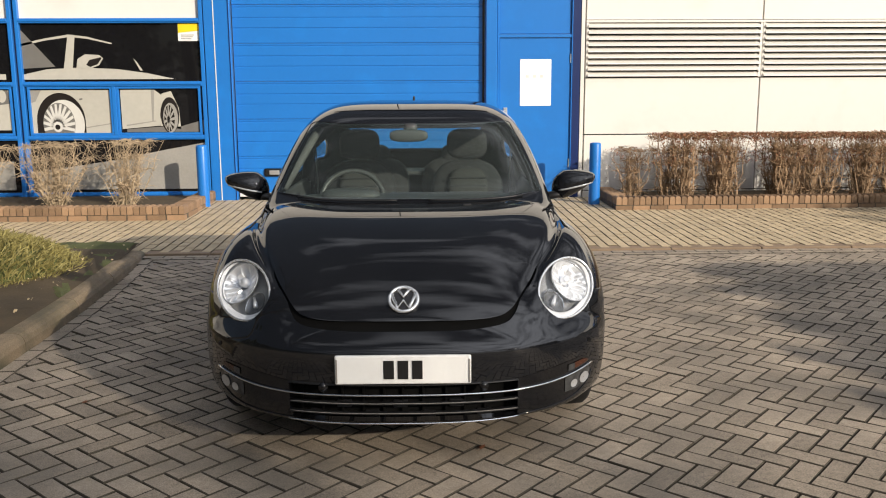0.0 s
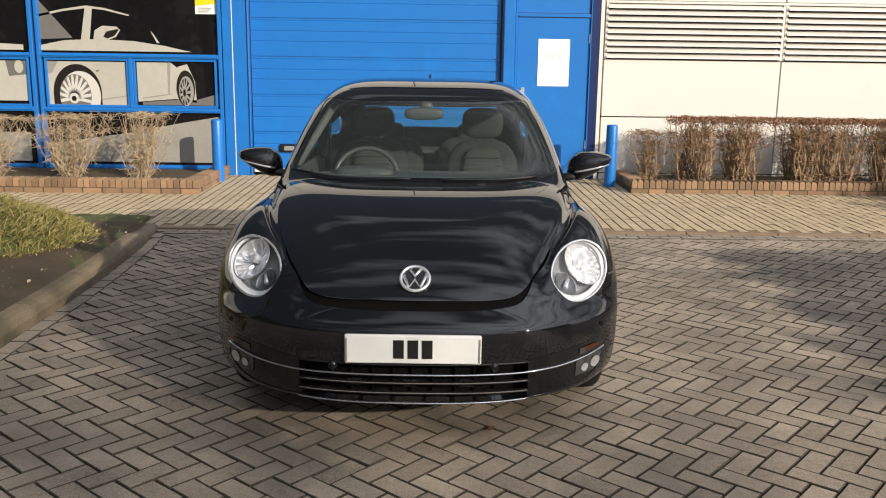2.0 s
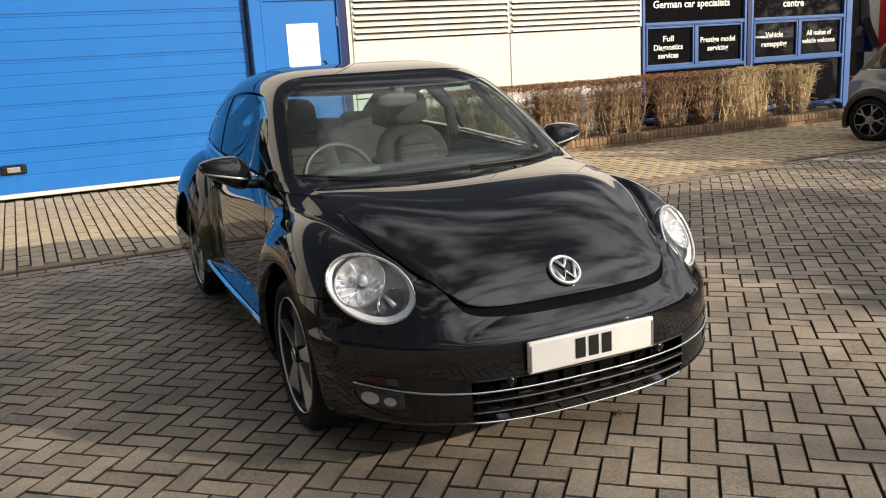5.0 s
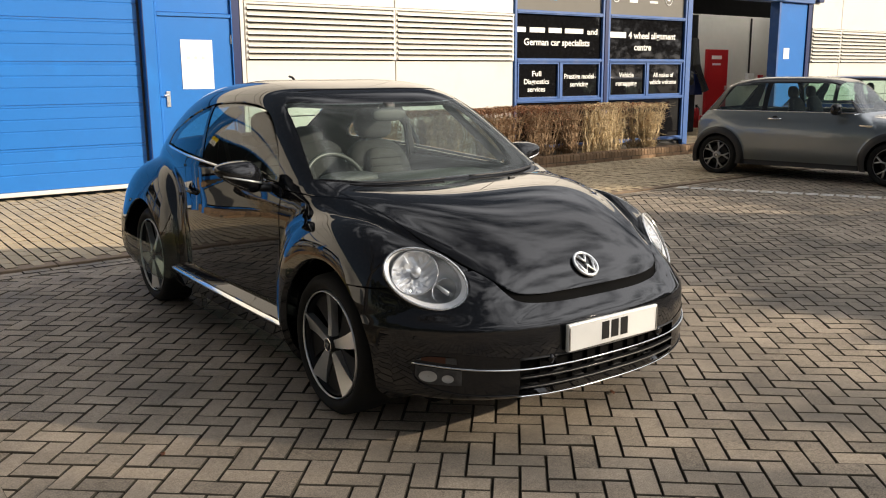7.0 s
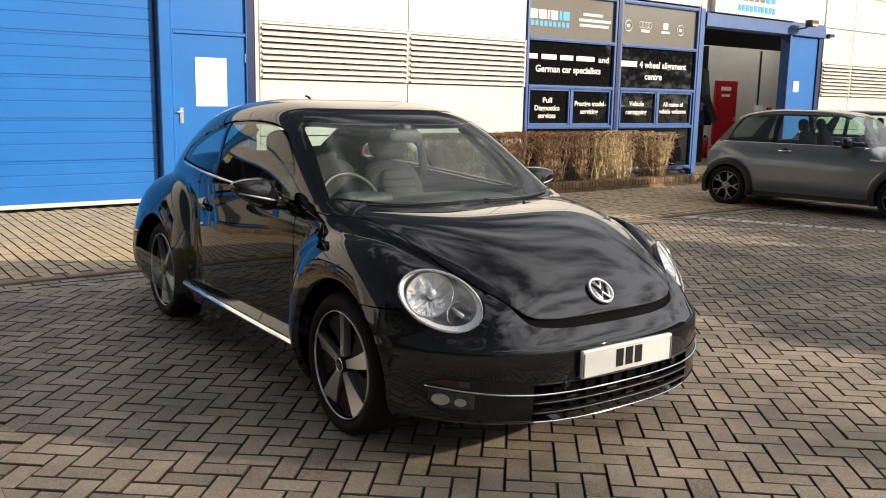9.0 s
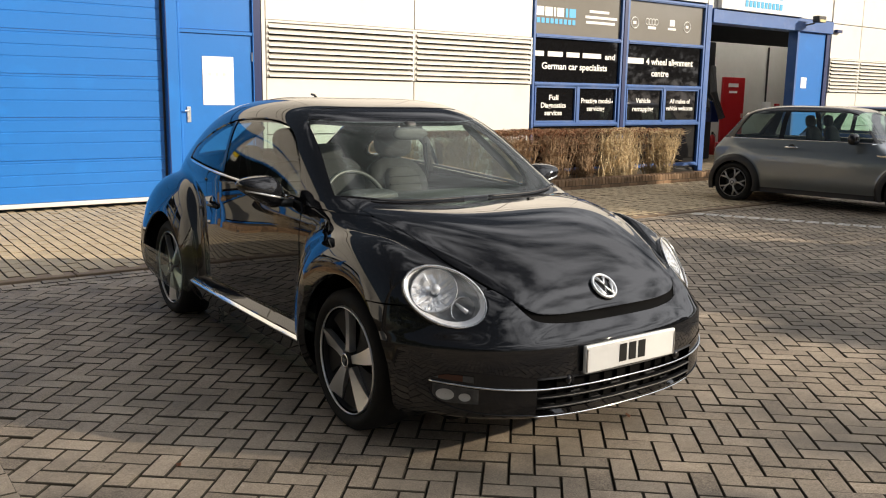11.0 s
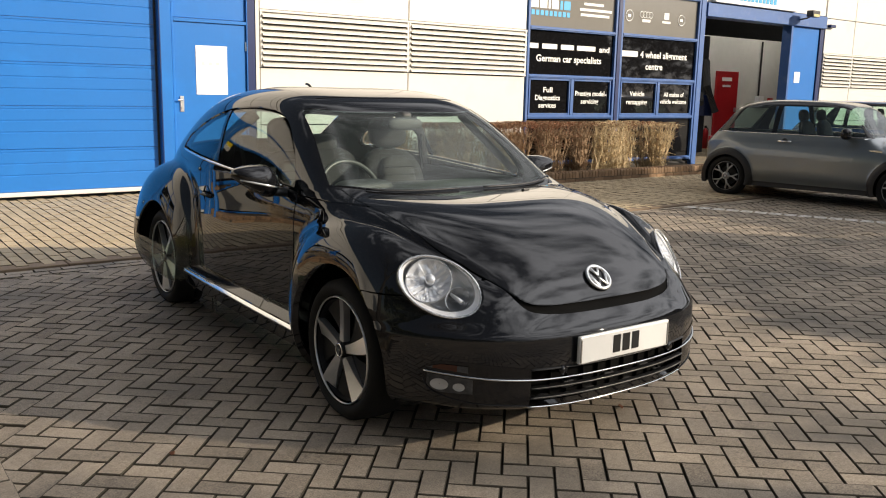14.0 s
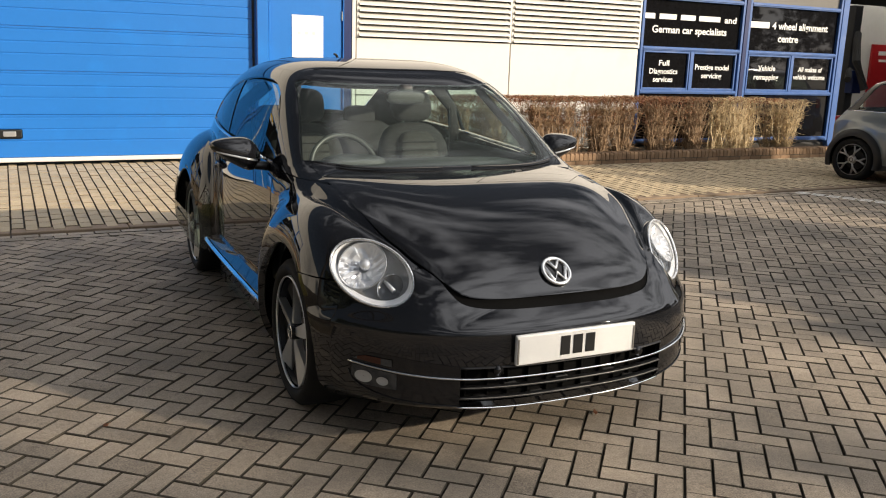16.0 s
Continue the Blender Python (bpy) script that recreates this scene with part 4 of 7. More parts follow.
def blade(turn, lo=0.045, hi=0.243, w0=0.019, w1=0.046, sweep=0.07, y0=-0.098, y1=-0.108, skew=0.030):
    """One tapered, twisted alloy spoke."""
    bm = bmesh.new()
    rings = []
    for i in range(9):
        q = i / 8
        r = lo + (hi - lo) * q
        a = turn + sweep * q * q
        w = w0 + (w1 - w0) * q**1.3
        ring = []
        for e, d in ((-1, 0.0), (1, skew * q), (1, skew * q + 0.035), (-1, 0.035)):
            ang = a + e * w / r
            ring.append(bm.verts.new((y0 + (y1 - y0) * q + d, math.sin(ang) * r, math.cos(ang) * r)))
        rings.append(ring)
    for r0, r1 in zip(rings, rings[1:]):
        for k in range(4):
            bm.faces.new((r0[k], r0[(k + 1) % 4], r1[(k + 1) % 4], r1[k]))
    bm.faces.new(rings[0][::-1]), bm.faces.new(rings[-1])
    bmesh.ops.recalc_face_normals(bm, faces=bm.faces[:])
    return bm


for k in range(5):
    a = 2 * math.pi * k / 5 - 0.01
    part("spoke", blade(a), SILVER, front_wheel, "machined silver spoke")
    part("spoke_back", blade(a + 0.50, w0=0.014, w1=0.075, y0=-0.065, y1=-0.075, skew=0.0), DARKALLOY, front_wheel, "black alloy web between spokes")
part("hub_cap", lathe([(-0.112, 0.001), (-0.112, 0.022), (-0.109, 0.031), (-0.09, 0.036), (-0.06, 0.05)], 28), DARKALLOY, front_wheel, "round centre cap", smooth=True)
part("cap_ring", lathe([(-0.1125, 0.026), (-0.1145, 0.029), (-0.1115, 0.033)], 28), CHROME, front_wheel, smooth=True)
for k in range(2):
    part("cap_mark", tube([(-0.1135, -0.016 + 0.008 * k, 0.012), (-0.1135, 0.0, -0.014 + 0.012 * k), (-0.1135, 0.016 - 0.008 * k, 0.012)], 0.0018, 6), CHROME, front_wheel)


def copy_part(ob, parent, m):
    """Another wheel of the same thing, sharing the meshes."""
    o = new(ob.name.split(".")[0], ob.data)
    o.parent, o.matrix_basis = parent, m
    for c in ob.children:
        d = new(c.name.split(".")[0], c.data)
        d.parent, d.matrix_basis = o, c.matrix_basis.copy()
        if "label" in c:
            d["label"] = c["label"]
    return o


def upper(bm, z=0.20):
    """Keeps what lies above the underbody."""
    bmesh.ops.delete(bm, geom=[v for v in bm.verts if v.co.z < z], context="VERTS")
    return bm


WX = 0.772
front_wheel.matrix_basis = pose(-WX, 0, HUBZ)
copy_part(front_wheel, car, pose(-WX + 0.012, WB, HUBZ, 40))
copy_part(front_wheel, car, pose(WX, 0, HUBZ, 20, 0, 180))
copy_part(front_wheel, car, pose(WX - 0.012, WB, HUBZ, 0, 0, 180))
for s in (0.0, WB):
    for k in (1, -1):
        part("arch_liner", upper(lathe([(k * 0.50, 0.43), (k * 0.83, 0.415)], 40, centre=(0, s, HUBZ))), SHELL, car)
        part("arch_back", upper(lathe([(k * 0.50, 0.001), (k * 0.50, 0.15), (k * 0.50, 0.28), (k * 0.50, 0.43)], 32, centre=(0, s, HUBZ))), SHELL, car)
part("floor_pan", box(-0.72, 0.72, -0.6, 3.1, 0.19, 0.24, 0.02), SHELL, car)

# ---- coupe: lamps, grille, trim ----


def strip(points, w, h, bm=None):
    """Bar of rectangular section with soft edges along a line."""
    return tube(points, h, 10, bm, flat=w / h)


def along_nose(x0, x1, zf, count=40, lift=0.004):
    out = []
    for i in range(count + 1):
        x = x0 + (x1 - x0) * i / count
        p = nose(x, zf(x))
        n = Vector(normals_of(body, np.array([p]))[0])
        out.append(p + n * lift)
    return out


def chrome_z(x):
    return 0.357 + 0.031 * max((abs(x) - 0.42) / 0.39, 0.0) ** 1.6


def pocket_low(x):
    return float(np.interp(abs(x), (0.46, 0.60, 0.68, 0.74, 0.78, 0.80, 0.812), (0.246, 0.256, 0.264, 0.278, 0.297, 0.315, 0.352)))


def pocket_high(x):
    return float(np.interp(abs(x), (0.46, 0.57, 0.68, 0.765, 0.79, 0.805, 0.812), (0.403, 0.418, 0.432, 0.434, 0.425, 0.402, 0.378)))


def nose_patch(x0, x1, low, high, lift, columns=18, rows=5):
    """Sheet on the bumper between two height lines."""
    bm = bmesh.new()
    g = []
    for i in range(columns + 1):
        x = x0 + (x1 - x0) * i / columns
        col = []
        for j in range(rows + 1):
            p = nose(x, low(x) + (max(high(x), low(x) + 0.003) - low(x)) * j / rows)
            col.append(bm.verts.new(p + Vector(normals_of(body, np.array([p]))[0]) * lift))
        g.append(col)
    for i in range(columns):
        for j in range(rows):
            bm.faces.new((g[i][j], g[i + 1][j], g[i + 1][j + 1], g[i][j + 1]))
    bmesh.ops.recalc_face_normals(bm, faces=bm.faces[:])
    return bm


def nose_disc(x, z, r, lift):
    """Shallow round bowl lying on the bumper."""
    bm = bmesh.new()
    rows = []
    for q, d in ((1.0, 0.0), (0.85, -0.001), (0.5, -0.003), (0.05, -0.003)):
        row = []
        for a in np.linspace(0, 2 * math.pi, 24, endpoint=False):
            p = nose(x + r * q * math.cos(a), z + r * q * math.sin(a))
            row.append(bm.verts.new(p + Vector(normals_of(body, np.array([p]))[0]) * (lift + d)))
        rows.append(row)
    for r0, r1 in zip(rows, rows[1:]):
        for i in range(24):
            bm.faces.new((r0[i], r0[(i + 1) % 24], r1[(i + 1) % 24], r1[i]))
    return bm


for k in (1, -1):
    lamp = new("headlamp")
    lamp.parent = car
    lamp["label"] = "round clear headlamp with chrome ring"
    c, D, U, S = (Vector(q * (k, 1, 1)) for q in (LAMP_C, LAMP_D, LAMP_U, LAMP_S))

    def at(a, r, depth, out=0.0, up=0.0, size=LAMP_R, c=c, D=D, U=U, S=S):
        return c + S * (math.cos(a) * r * size[0] + out) + U * (math.sin(a) * r * size[1] + up) + D * depth

    turns = [2 * math.pi * i / 64 for i in range(64)]

    def rings_mesh(rows, closed_end=False):
        bm = bmesh.new()
        rr = [[bm.verts.new(p) for p in row] for row in rows]
        for r0, r1 in zip(rr, rr[1:]):
            for i in range(len(r0)):
                bm.faces.new((r0[i], r0[(i + 1) % len(r0)], r1[(i + 1) % len(r0)], r1[i]))
        return bm

    edge = [probe(body, np.array(at(a, 1.045, 0.25)), -np.array(D), 0.6) for a in turns]
    part("surround", rings_mesh([edge, [at(a, 1.01, 0.002) for a in turns], [at(a, 0.97, -0.004) for a in turns]]), GLOSSTRIM, lamp, "black lamp surround", smooth=True)
    part("chrome_ring", tube([at(a, 0.98, 0.004) for a in turns], 0.0052, 8, closed=True), LAMPRING, lamp, "chrome lamp ring", smooth=True)
    o = part("lens", rings_mesh([[at(a, r, 0.004 + 0.024 * (1 - r * r)) for a in turns] for r in (0.96, 0.85, 0.7, 0.5, 0.3, 0.12, 0.004)]), LENS, lamp, smooth=True)
    o.visible_shadow = False
    part("light_band", rings_mesh([[at(a, 0.955, -0.003) for a in turns], [at(a, 0.865, -0.010, 0.009, 0.011) for a in turns], [at(a, 0.855, -0.018, 0.009, 0.011) for a in turns]]), LAMPGREY, lamp, "pale daytime light band", smooth=True)
    part("housing", rings_mesh([[at(a, 0.86, -0.012, 0.009, 0.011) for a in turns], [at(a, 0.80, -0.036, 0.008, 0.008) for a in turns], [at(a, 0.5, -0.048) for a in turns], [at(a, 0.01, -0.052) for a in turns]]), HOUSING, lamp, "grey lamp housing", smooth=True)
    # fluted main bowl on the outer half, small indicator bowl on the inner half
    steps = [2 * math.pi * i / 72 for i in range(72)]
    size, out, up = (0.094, 0.099), 0.054, 0.006
    rows = []
    for r, deep in ((1.0, 0.008), (0.97, 0.012), (0.80, 0.022), (0.60, 0.032), (0.40, 0.040), (0.20, 0.044)):
        row = []
        for i, a in enumerate(steps):
            flute = 0.010 * math.sin(math.cos(a - 0.49) * r * 24) * (0.25 < r < 0.95) * (0.25 if math.sin(a - 0.49) > 0.1 else 1.0)
            row.append(at(a, r, -deep + flute, out, up, size))
        rows.append(row)
    part("main_reflector", rings_mesh(rows), REFLECTOR, lamp, "fluted silver reflector bowl")
    part("bowl_rim", tube([at(a, 1.0, -0.007, out, up, size) for a in steps[::2]], 0.0028, 6, closed=True), HOUSING, lamp, smooth=True)
    part("bulb_shield", rings_mesh([[at(a, r, d, out, up + 0.012, (0.021, 0.021)) for a in steps[::3]] for r, d in ((1.0, -0.044), (1.0, -0.016), (0.8, -0.010), (0.01, -0.009))]), REFLECTOR, lamp, "round silver bulb shield", smooth=True)
    small = (0.048, 0.056)
    part("side_reflector", rings_mesh([[at(a, r, -d, -0.088, -0.006, small) for a in steps[::2]] for r, d in ((1.0, 0.020), (0.8, 0.032), (0.4, 0.042), (0.02, 0.044))]), LAMPDARK, lamp, "dark grey indicator bowl", smooth=True)
    part("bowl_rim", tube([at(a, 1.0, -0.023, -0.088, -0.006, small) for a in np.linspace(-1.2, 1.2, 20)], 0.003, 6), CHROME, lamp, smooth=True)
    part("bulb", rod(at(0, 0, -0.030, -0.052, 0.004), at(0, 0, -0.014, -0.112, -0.012), 0.007, 0.010), REFLECTOR, lamp, "silver indicator bulb holder", smooth=True)
    # fog lamp pocket between the lower grille and the bumper's corner
    fog = new("fog_lamp")
    fog.parent = car
    fog["label"] = "fog lamp pocket with clear lamp and amber indicator"
    part("pocket", nose_patch(k * 0.466, k * 0.812, pocket_low, pocket_high, 0.002), GLOSSTRIM, fog, smooth=True)
    part("indicator", nose_patch(k * 0.722, k * 0.788, lambda x: chrome_z(x) + 0.016, lambda x: pocket_high(x) - 0.014, 0.006), AMBER, fog, "dark amber indicator lens", smooth=True)
    for x0, x1 in ((0.690, 0.722), (0.788, 0.800)):
        part("indicator_end", nose_patch(k * x0, k * x1, lambda x: chrome_z(x) + 0.016, lambda x: pocket_high(x) - 0.015, 0.006, 6, 3), FOGLENS, fog, "pale end of the indicator", smooth=True)
    part("clear_lens", nose_patch(k * 0.675, k * 0.802, lambda x: max(pocket_low(x) + 0.010, 0.302), lambda x: chrome_z(x) - 0.008, 0.005), FOGLENS, fog, "clear fog lamp lens", smooth=True)
    for x, z, r in ((0.768, 0.337, 0.024), (0.715, 0.330, 0.017)):
        part("fog_reflector", nose_disc(k * x, z, r, 0.010), HOUSING, fog, "round silver fog lamp bowl", smooth=True)
    part("pocket_edge", strip(along_nose(k * 0.466, k * 0.812, pocket_low, 30, 0.004), 0.0026, 0.0026), GLOSSTRIM, fog, "thin gloss edge", smooth=True)

part("chrome_strip", strip(along_nose(-0.811, 0.811, chrome_z, 90, 0.007), 0.005, 0.0042), CHROME, car, "chrome strip across the bumper", smooth=True)
part("chrome_strip", strip(along_nose(-0.47, 0.47, lambda x: 0.234 + 0.01 * (abs(x) / 0.48) ** 3, 50, 0.006), 0.006, 0.0045), CHROME, car, "lower chrome strip", smooth=True)
grille = new("grille")
grille.parent = car
grille["label"] = "black slatted lower grille"
part("backing", strip([p + Vector((0, 0.075, 0)) for p in along_nose(-0.5, 0.5, lambda x: 0.315, 30, 0)], 0.004, 0.10), SHELL, grille)
for i, zz in enumerate((0.276, 0.318, 0.398)):
    part("slat", strip([p + Vector((0, 0.010, 0)) for p in along_nose(-0.465, 0.465, lambda x, zz=zz: zz, 40, 0)], 0.016, 0.0055), TRIM, grille, smooth=True)
    if i < 2:
        part("slat_trim", strip([p + Vector((0, -0.006, 0)) for p in along_nose(-0.465, 0.465, lambda x, zz=zz: zz + 0.004, 40, 0)], 0.002, 0.0013), GREYFILM, grille, smooth=True)
random.seed(3)
for i in range(11):
    x = -0.42 + 0.084 * i + random.uniform(-0.006, 0.006)
    p = nose(x, 0.255)
    part("fin", box(p.x - 0.005, p.x + 0.005, p.y + 0.05, p.y + 0.07, 0.23, 0.40, 0.002, seg=1), SHELL, grille)
for i in range(7):
    x = -0.36 + 0.115 * i
    p = nose(x, 0.25)
    part("cooler_piece", box(p.x - 0.03, p.x + 0.03, p.y + 0.045, p.y + 0.07, 0.238 + 0.045 * (i % 2), 0.268 + 0.045 * (i % 2), 0.004, seg=1), TRIM, grille)
for k in (1, -1):
    p = nose(k * 0.325, 0.386)
    part("parking_sensor", rod(p + Vector((0, -0.008, 0)), p + Vector((0, 0.02, 0)), 0.019, seg=20), GLOSSTRIM, car, "round parking sensor", smooth=True)
    p = nose(k * 0.80, 0.49)
    part("tow_cap", rod(p + Vector((k * 0.002, -0.003, 0)), p + Vector((0, 0.02, 0)), 0.009, seg=16), GLOSSTRIM, car)
plate = new("number_plate")
plate.parent = car
plate["label"] = "white plate with three black character bars"
py = nose(0.0, 0.45).y - 0.012
part("board", box(-0.272, 0.272, py - 0.006, py + 0.014, 0.408, 0.526, 0.006), PLATE, plate)
part("mount", box(-0.23, 0.23, py + 0.012, py + 0.05, 0.40, 0.515, 0.004), TRIM, plate)
for i in range(3):
    part("character_bar", box(-0.078 + 0.057 * i, -0.036 + 0.057 * i, py - 0.0085, py - 0.0065, 0.430, 0.506), INK, plate)
for k in (1, -1):
    part("side_tab", box(k * 0.262, k * 0.268, py - 0.009, py - 0.0065, 0.415, 0.512), GREYFILM, plate)

badge = new("bonnet_badge")
badge.parent = car
badge["label"] = "round chrome bonnet badge"
bp = nose(0.0, 0.703)
bn = Vector(normals_of(body, np.array([bp]))[0])
bu = (Vector((0, 0, 1)) - bn * bn.z).normalized()
bs = bu.cross(bn).normalized()
bpos = lambda x, z, d=0.014: bp + bs * x + bu * z + bn * d
part("ring", tube([bpos(0.059 * math.cos(a), 0.059 * math.sin(a)) for a in np.linspace(0, 2 * math.pi, 48, endpoint=False)], 0.0078, 8, closed=True), LAMPRING, badge, smooth=True)
bm = bmesh.new()
disc = [[bm.verts.new(bpos(r * math.cos(a), r * math.sin(a), d)) for a in np.linspace(0, 2 * math.pi, 40, endpoint=False)] for r, d in ((0.063, -0.01), (0.063, 0.010), (0.003, 0.010))]
for r0, r1 in zip(disc, disc[1:]):
    for i in range(40):
        bm.faces.new((r0[i], r0[(i + 1) % 40], r1[(i + 1) % 40], r1[i]))
part("disc", bm, GLOSSTRIM, badge)
for pts in (((-0.024, 0.048), (0.0, 0.010), (0.024, 0.048)), ((-0.049, 0.024), (-0.023, -0.045), (0.0, -0.006), (0.023, -0.045), (0.049, 0.024))):
    part("bar", tube([bpos(x, z, 0.015) for x, z in pts], 0.0076, 8), LAMPRING, badge, smooth=True)

# mirrors
for k in (1, -1):
    mirror = new("door_mirror")
    mirror.parent = car
    mirror["label"] = "black door mirror with a clear indicator strip"

    def pod(p, k=k):
        x, y, z = (p[:, 0] * k - 0.945) / 0.125, (p[:, 1] - 0.78) / np.where(p[:, 1] < 0.78, 0.105, 0.05), (p[:, 2] - (1.035 + 0.28 * (p[:, 0] * k - 0.945))) / (np.where(p[:, 2] > 1.035, 0.075, 0.066) * np.clip(1 - 4.0 * (p[:, 0] * k - 0.945), 0.30, 1.25))
        return ((np.abs(x) ** 2.5 + np.abs(y) ** 2.3 + np.abs(z) ** 2.5) ** 0.42 - 1) * 0.07

    mv, mt = skin(pod, (min(k * 0.82, k * 1.15), 0.62, 0.93), (max(k * 0.82, k * 1.15), 0.88, 1.15), 0.012)
    mv = settle(pod, mv)
    raw("housing", mv, mt, PAINT, mirror, "glossy black mirror housing", normals_of(pod, mv))
    part("stalk", tube([(k * 0.79, 0.72, 0.965), (k * 0.86, 0.745, 0.972), (k * 0.93, 0.765, 0.985)], 0.022, 10, flat=1.6), TRIM, mirror, smooth=True)
    part("base_fin", box(k * 0.745, k * 0.785, 0.655, 0.80, 0.93, 0.985, 0.012), TRIM, mirror, smooth=True)
    part("indicator_strip", tube([probe(pod, (k * x, 0.5, 1.000 + 0.045 * (x - 0.86) / 0.2), (0, 1, 0), 0.6) + Vector((0, -0.001, 0)) for x in np.linspace(0.85, 1.045, 14)], 0.005, 8, flat=0.5), HOUSING, mirror, "clear indicator strip", smooth=True)

# sides
for k in (1, -1):
    belt_pts = [flank(k, s, belt(s) - 0.004) + Vector((k * 0.004, 0, 0)) for s in np.linspace(0.80, 2.44, 44)]
    part("belt_trim", strip(belt_pts, 0.006, 0.0075), CHROME, car, "chrome strip under the side windows", smooth=True)
    hs = flank(k, 1.835, 0.835)
    cup = part("handle_recess", lathe([(k * 0.004, 0.052), (k * -0.018, 0.04), (k * -0.03, 0.002)], 24, centre=hs), GLOSSTRIM, car, smooth=True)
    part("door_handle", tube([hs + Vector((k * 0.002, -0.085, -0.006)), hs + Vector((k * 0.022, -0.055, 0)), hs + Vector((k * 0.026, 0, 0.004)), hs + Vector((k * 0.022, 0.055, 0.004)), hs + Vector((k * 0.002, 0.085, 0))], 0.013, 10, flat=0.7), PAINT, car, "black door handle", smooth=True)
    fl = flank(k, 2.09, 0.79)
    part("side_marker", box(fl.x - 0.004, fl.x + 0.004, fl.y - 0.018, fl.y + 0.018, fl.z - 0.011, fl.z + 0.011, 0.003), TRIM, car)
    sill = new("side_skirt")
    sill.parent = car
    sill["label"] = "black side skirt with a bright metal strip"
    lie = lambda s: 0.012 * (1 - min(1.0, abs(s - 1.25) / 0.9) ** 3)
    for nm, sect, m, lab in (("skirt", ((0.77, 0.375), (0.862, 0.322), (0.872, 0.30), (0.868, 0.275), (0.845, 0.205), (0.77, 0.19)), PAINT, ""), ("bright_strip", ((0.872, 0.318), (0.882, 0.312), (0.887, 0.306), (0.886, 0.299), (0.874, 0.297)), CHROME, "polished sill strip")):
        bm = bmesh.new()
        rows = []
        for i in range(15):
            s = 0.44 + 1.66 * i / 14
            rows.append([bm.verts.new((k * (x + lie(s) - 0.012), s, z + 0.010 * (s - 1.25))) for x, z in sect])
        for r0, r1 in zip(rows, rows[1:]):
            for i in range(len(sect)):
                bm.faces.new((r0[i], r0[(i + 1) % len(sect)], r1[(i + 1) % len(sect)], r1[i]))
        bm.faces.new(rows[0]), bm.faces.new(rows[-1][::-1])
        bmesh.ops.recalc_face_normals(bm, faces=bm.faces[:])
        part(nm, bm, m, sill, lab)

# wipers and cowl
for x0, x1, up in ((0.60, 0.10, 0.0), (-0.06, -0.58, 0.0)):
    pts = []
    for i in range(13):
        x = x0 + (x1 - x0) * i / 12
        pts.append(crown(x, float(screen_low(x)) - 0.02) + Vector((0, 0.0, 0.002)))
    part("wiper", tube(pts, 0.0045, 6), TRIM, car, smooth=True)
part("washer_jet", box(0.28, 0.32, 0.10, 0.12, crown(0.3, 0.11).z - 0.012, crown(0.3, 0.11).z + 0.004, 0.004), TRIM, car)
aer = crown(0.0, 1.98)
part("aerial", tube([aer, aer + Vector((0, 0.05, 0.03)), aer + Vector((0, 0.09, 0.035))], 0.008, 8), TRIM, car, smooth=True)
for s in (1.02, 1.72):
    part("roof_seam", tube([crown(x, s + 0.05 * x * x) + Vector((0, 0, 0.0005)) for x in np.linspace(-0.46, 0.46, 25)], 0.0022, 5, flat=1.6), SHELL, car)

# ---- coupe: cabin ----


def cushion(f, lo, hi, h, name, m, parent, label=""):
    v, t = skin(f, lo, hi, h)
    v = settle(f, v)
    return raw(name, v, t, m, parent, label, normals_of(f, v))


def rounded(c, half, n=4.0, lean=0.0):
    """Rounded block about c, leaning back by a slope."""
    def f(p):
        y = p[:, 1] - c[1] - lean * (p[:, 2] - c[2])
        q = (np.abs((p[:, 0] - c[0]) / half[0]) ** n + np.abs(y / half[1]) ** n + np.abs((p[:, 2] - c[2]) / half[2]) ** n) ** (1 / n)
        return (q - 1) * min(half)
    return f


def soft_block(name, c, half, m, parent, n=4.0, lean=0.0, h=0.025, label=""):
    e = np.array(half) + 0.04 + abs(lean) * np.array((0, half[2], 0))
    return cushion(rounded(c, half, n, lean), np.array(c) - e, np.array(c) + e, h, name, m, parent, label)


for k in (1, -1):
    seat = new("front_seat")
    seat.parent = car
    seat["label"] = "grey and charcoal fabric front seat with headrest"
    x = k * 0.36
    soft_block("cushion", (x, 1.12, 0.52), (0.25, 0.28, 0.10), SEAT, seat)
    soft_block("backrest", (x, 1.50, 0.80), (0.245, 0.075, 0.31), SEAT, seat, 3.0, 0.30)
    soft_block("centre_panel", (x, 1.44, 0.80), (0.135, 0.06, 0.26), SEATPALE, seat, 4.0, 0.30, label="ribbed pale grey seat panel")
    for i in range(9):
        zz = 0.60 + 0.05 * i
        part("rib", tube([(x - 0.12, 1.385 + 0.30 * (zz - 0.80), zz), (x + 0.12, 1.385 + 0.30 * (zz - 0.80), zz)], 0.006, 6), SEAT, seat)
    soft_block("headrest", (x, 1.60, 1.215), (0.135, 0.06, 0.10), SEAT, seat, 3.2, 0.15)
    for q in (-0.05, 0.05):
        part("headrest_post", rod((x + q, 1.585, 1.06), (x + q, 1.595, 1.14), 0.007, seg=8), CHROME, seat)
    rear = new("rear_seat")
    rear.parent = car
    soft_block("cushion", (k * 0.32, 2.05, 0.55), (0.27, 0.26, 0.09), SEAT, rear)
    soft_block("backrest", (k * 0.32, 2.36, 0.82), (0.27, 0.07, 0.24), SEAT, rear, 3.5, 0.4)
    soft_block("headrest", (k * 0.32, 2.46, 1.09), (0.12, 0.045, 0.07), SEAT, rear, 3.2, 0.2)
dash = new("dashboard")
dash.parent = car
soft_block("top_pad", (0, 0.70, 0.90), (0.72, 0.25, 0.075), DASH, dash, 5.0, 0.0, 0.03)
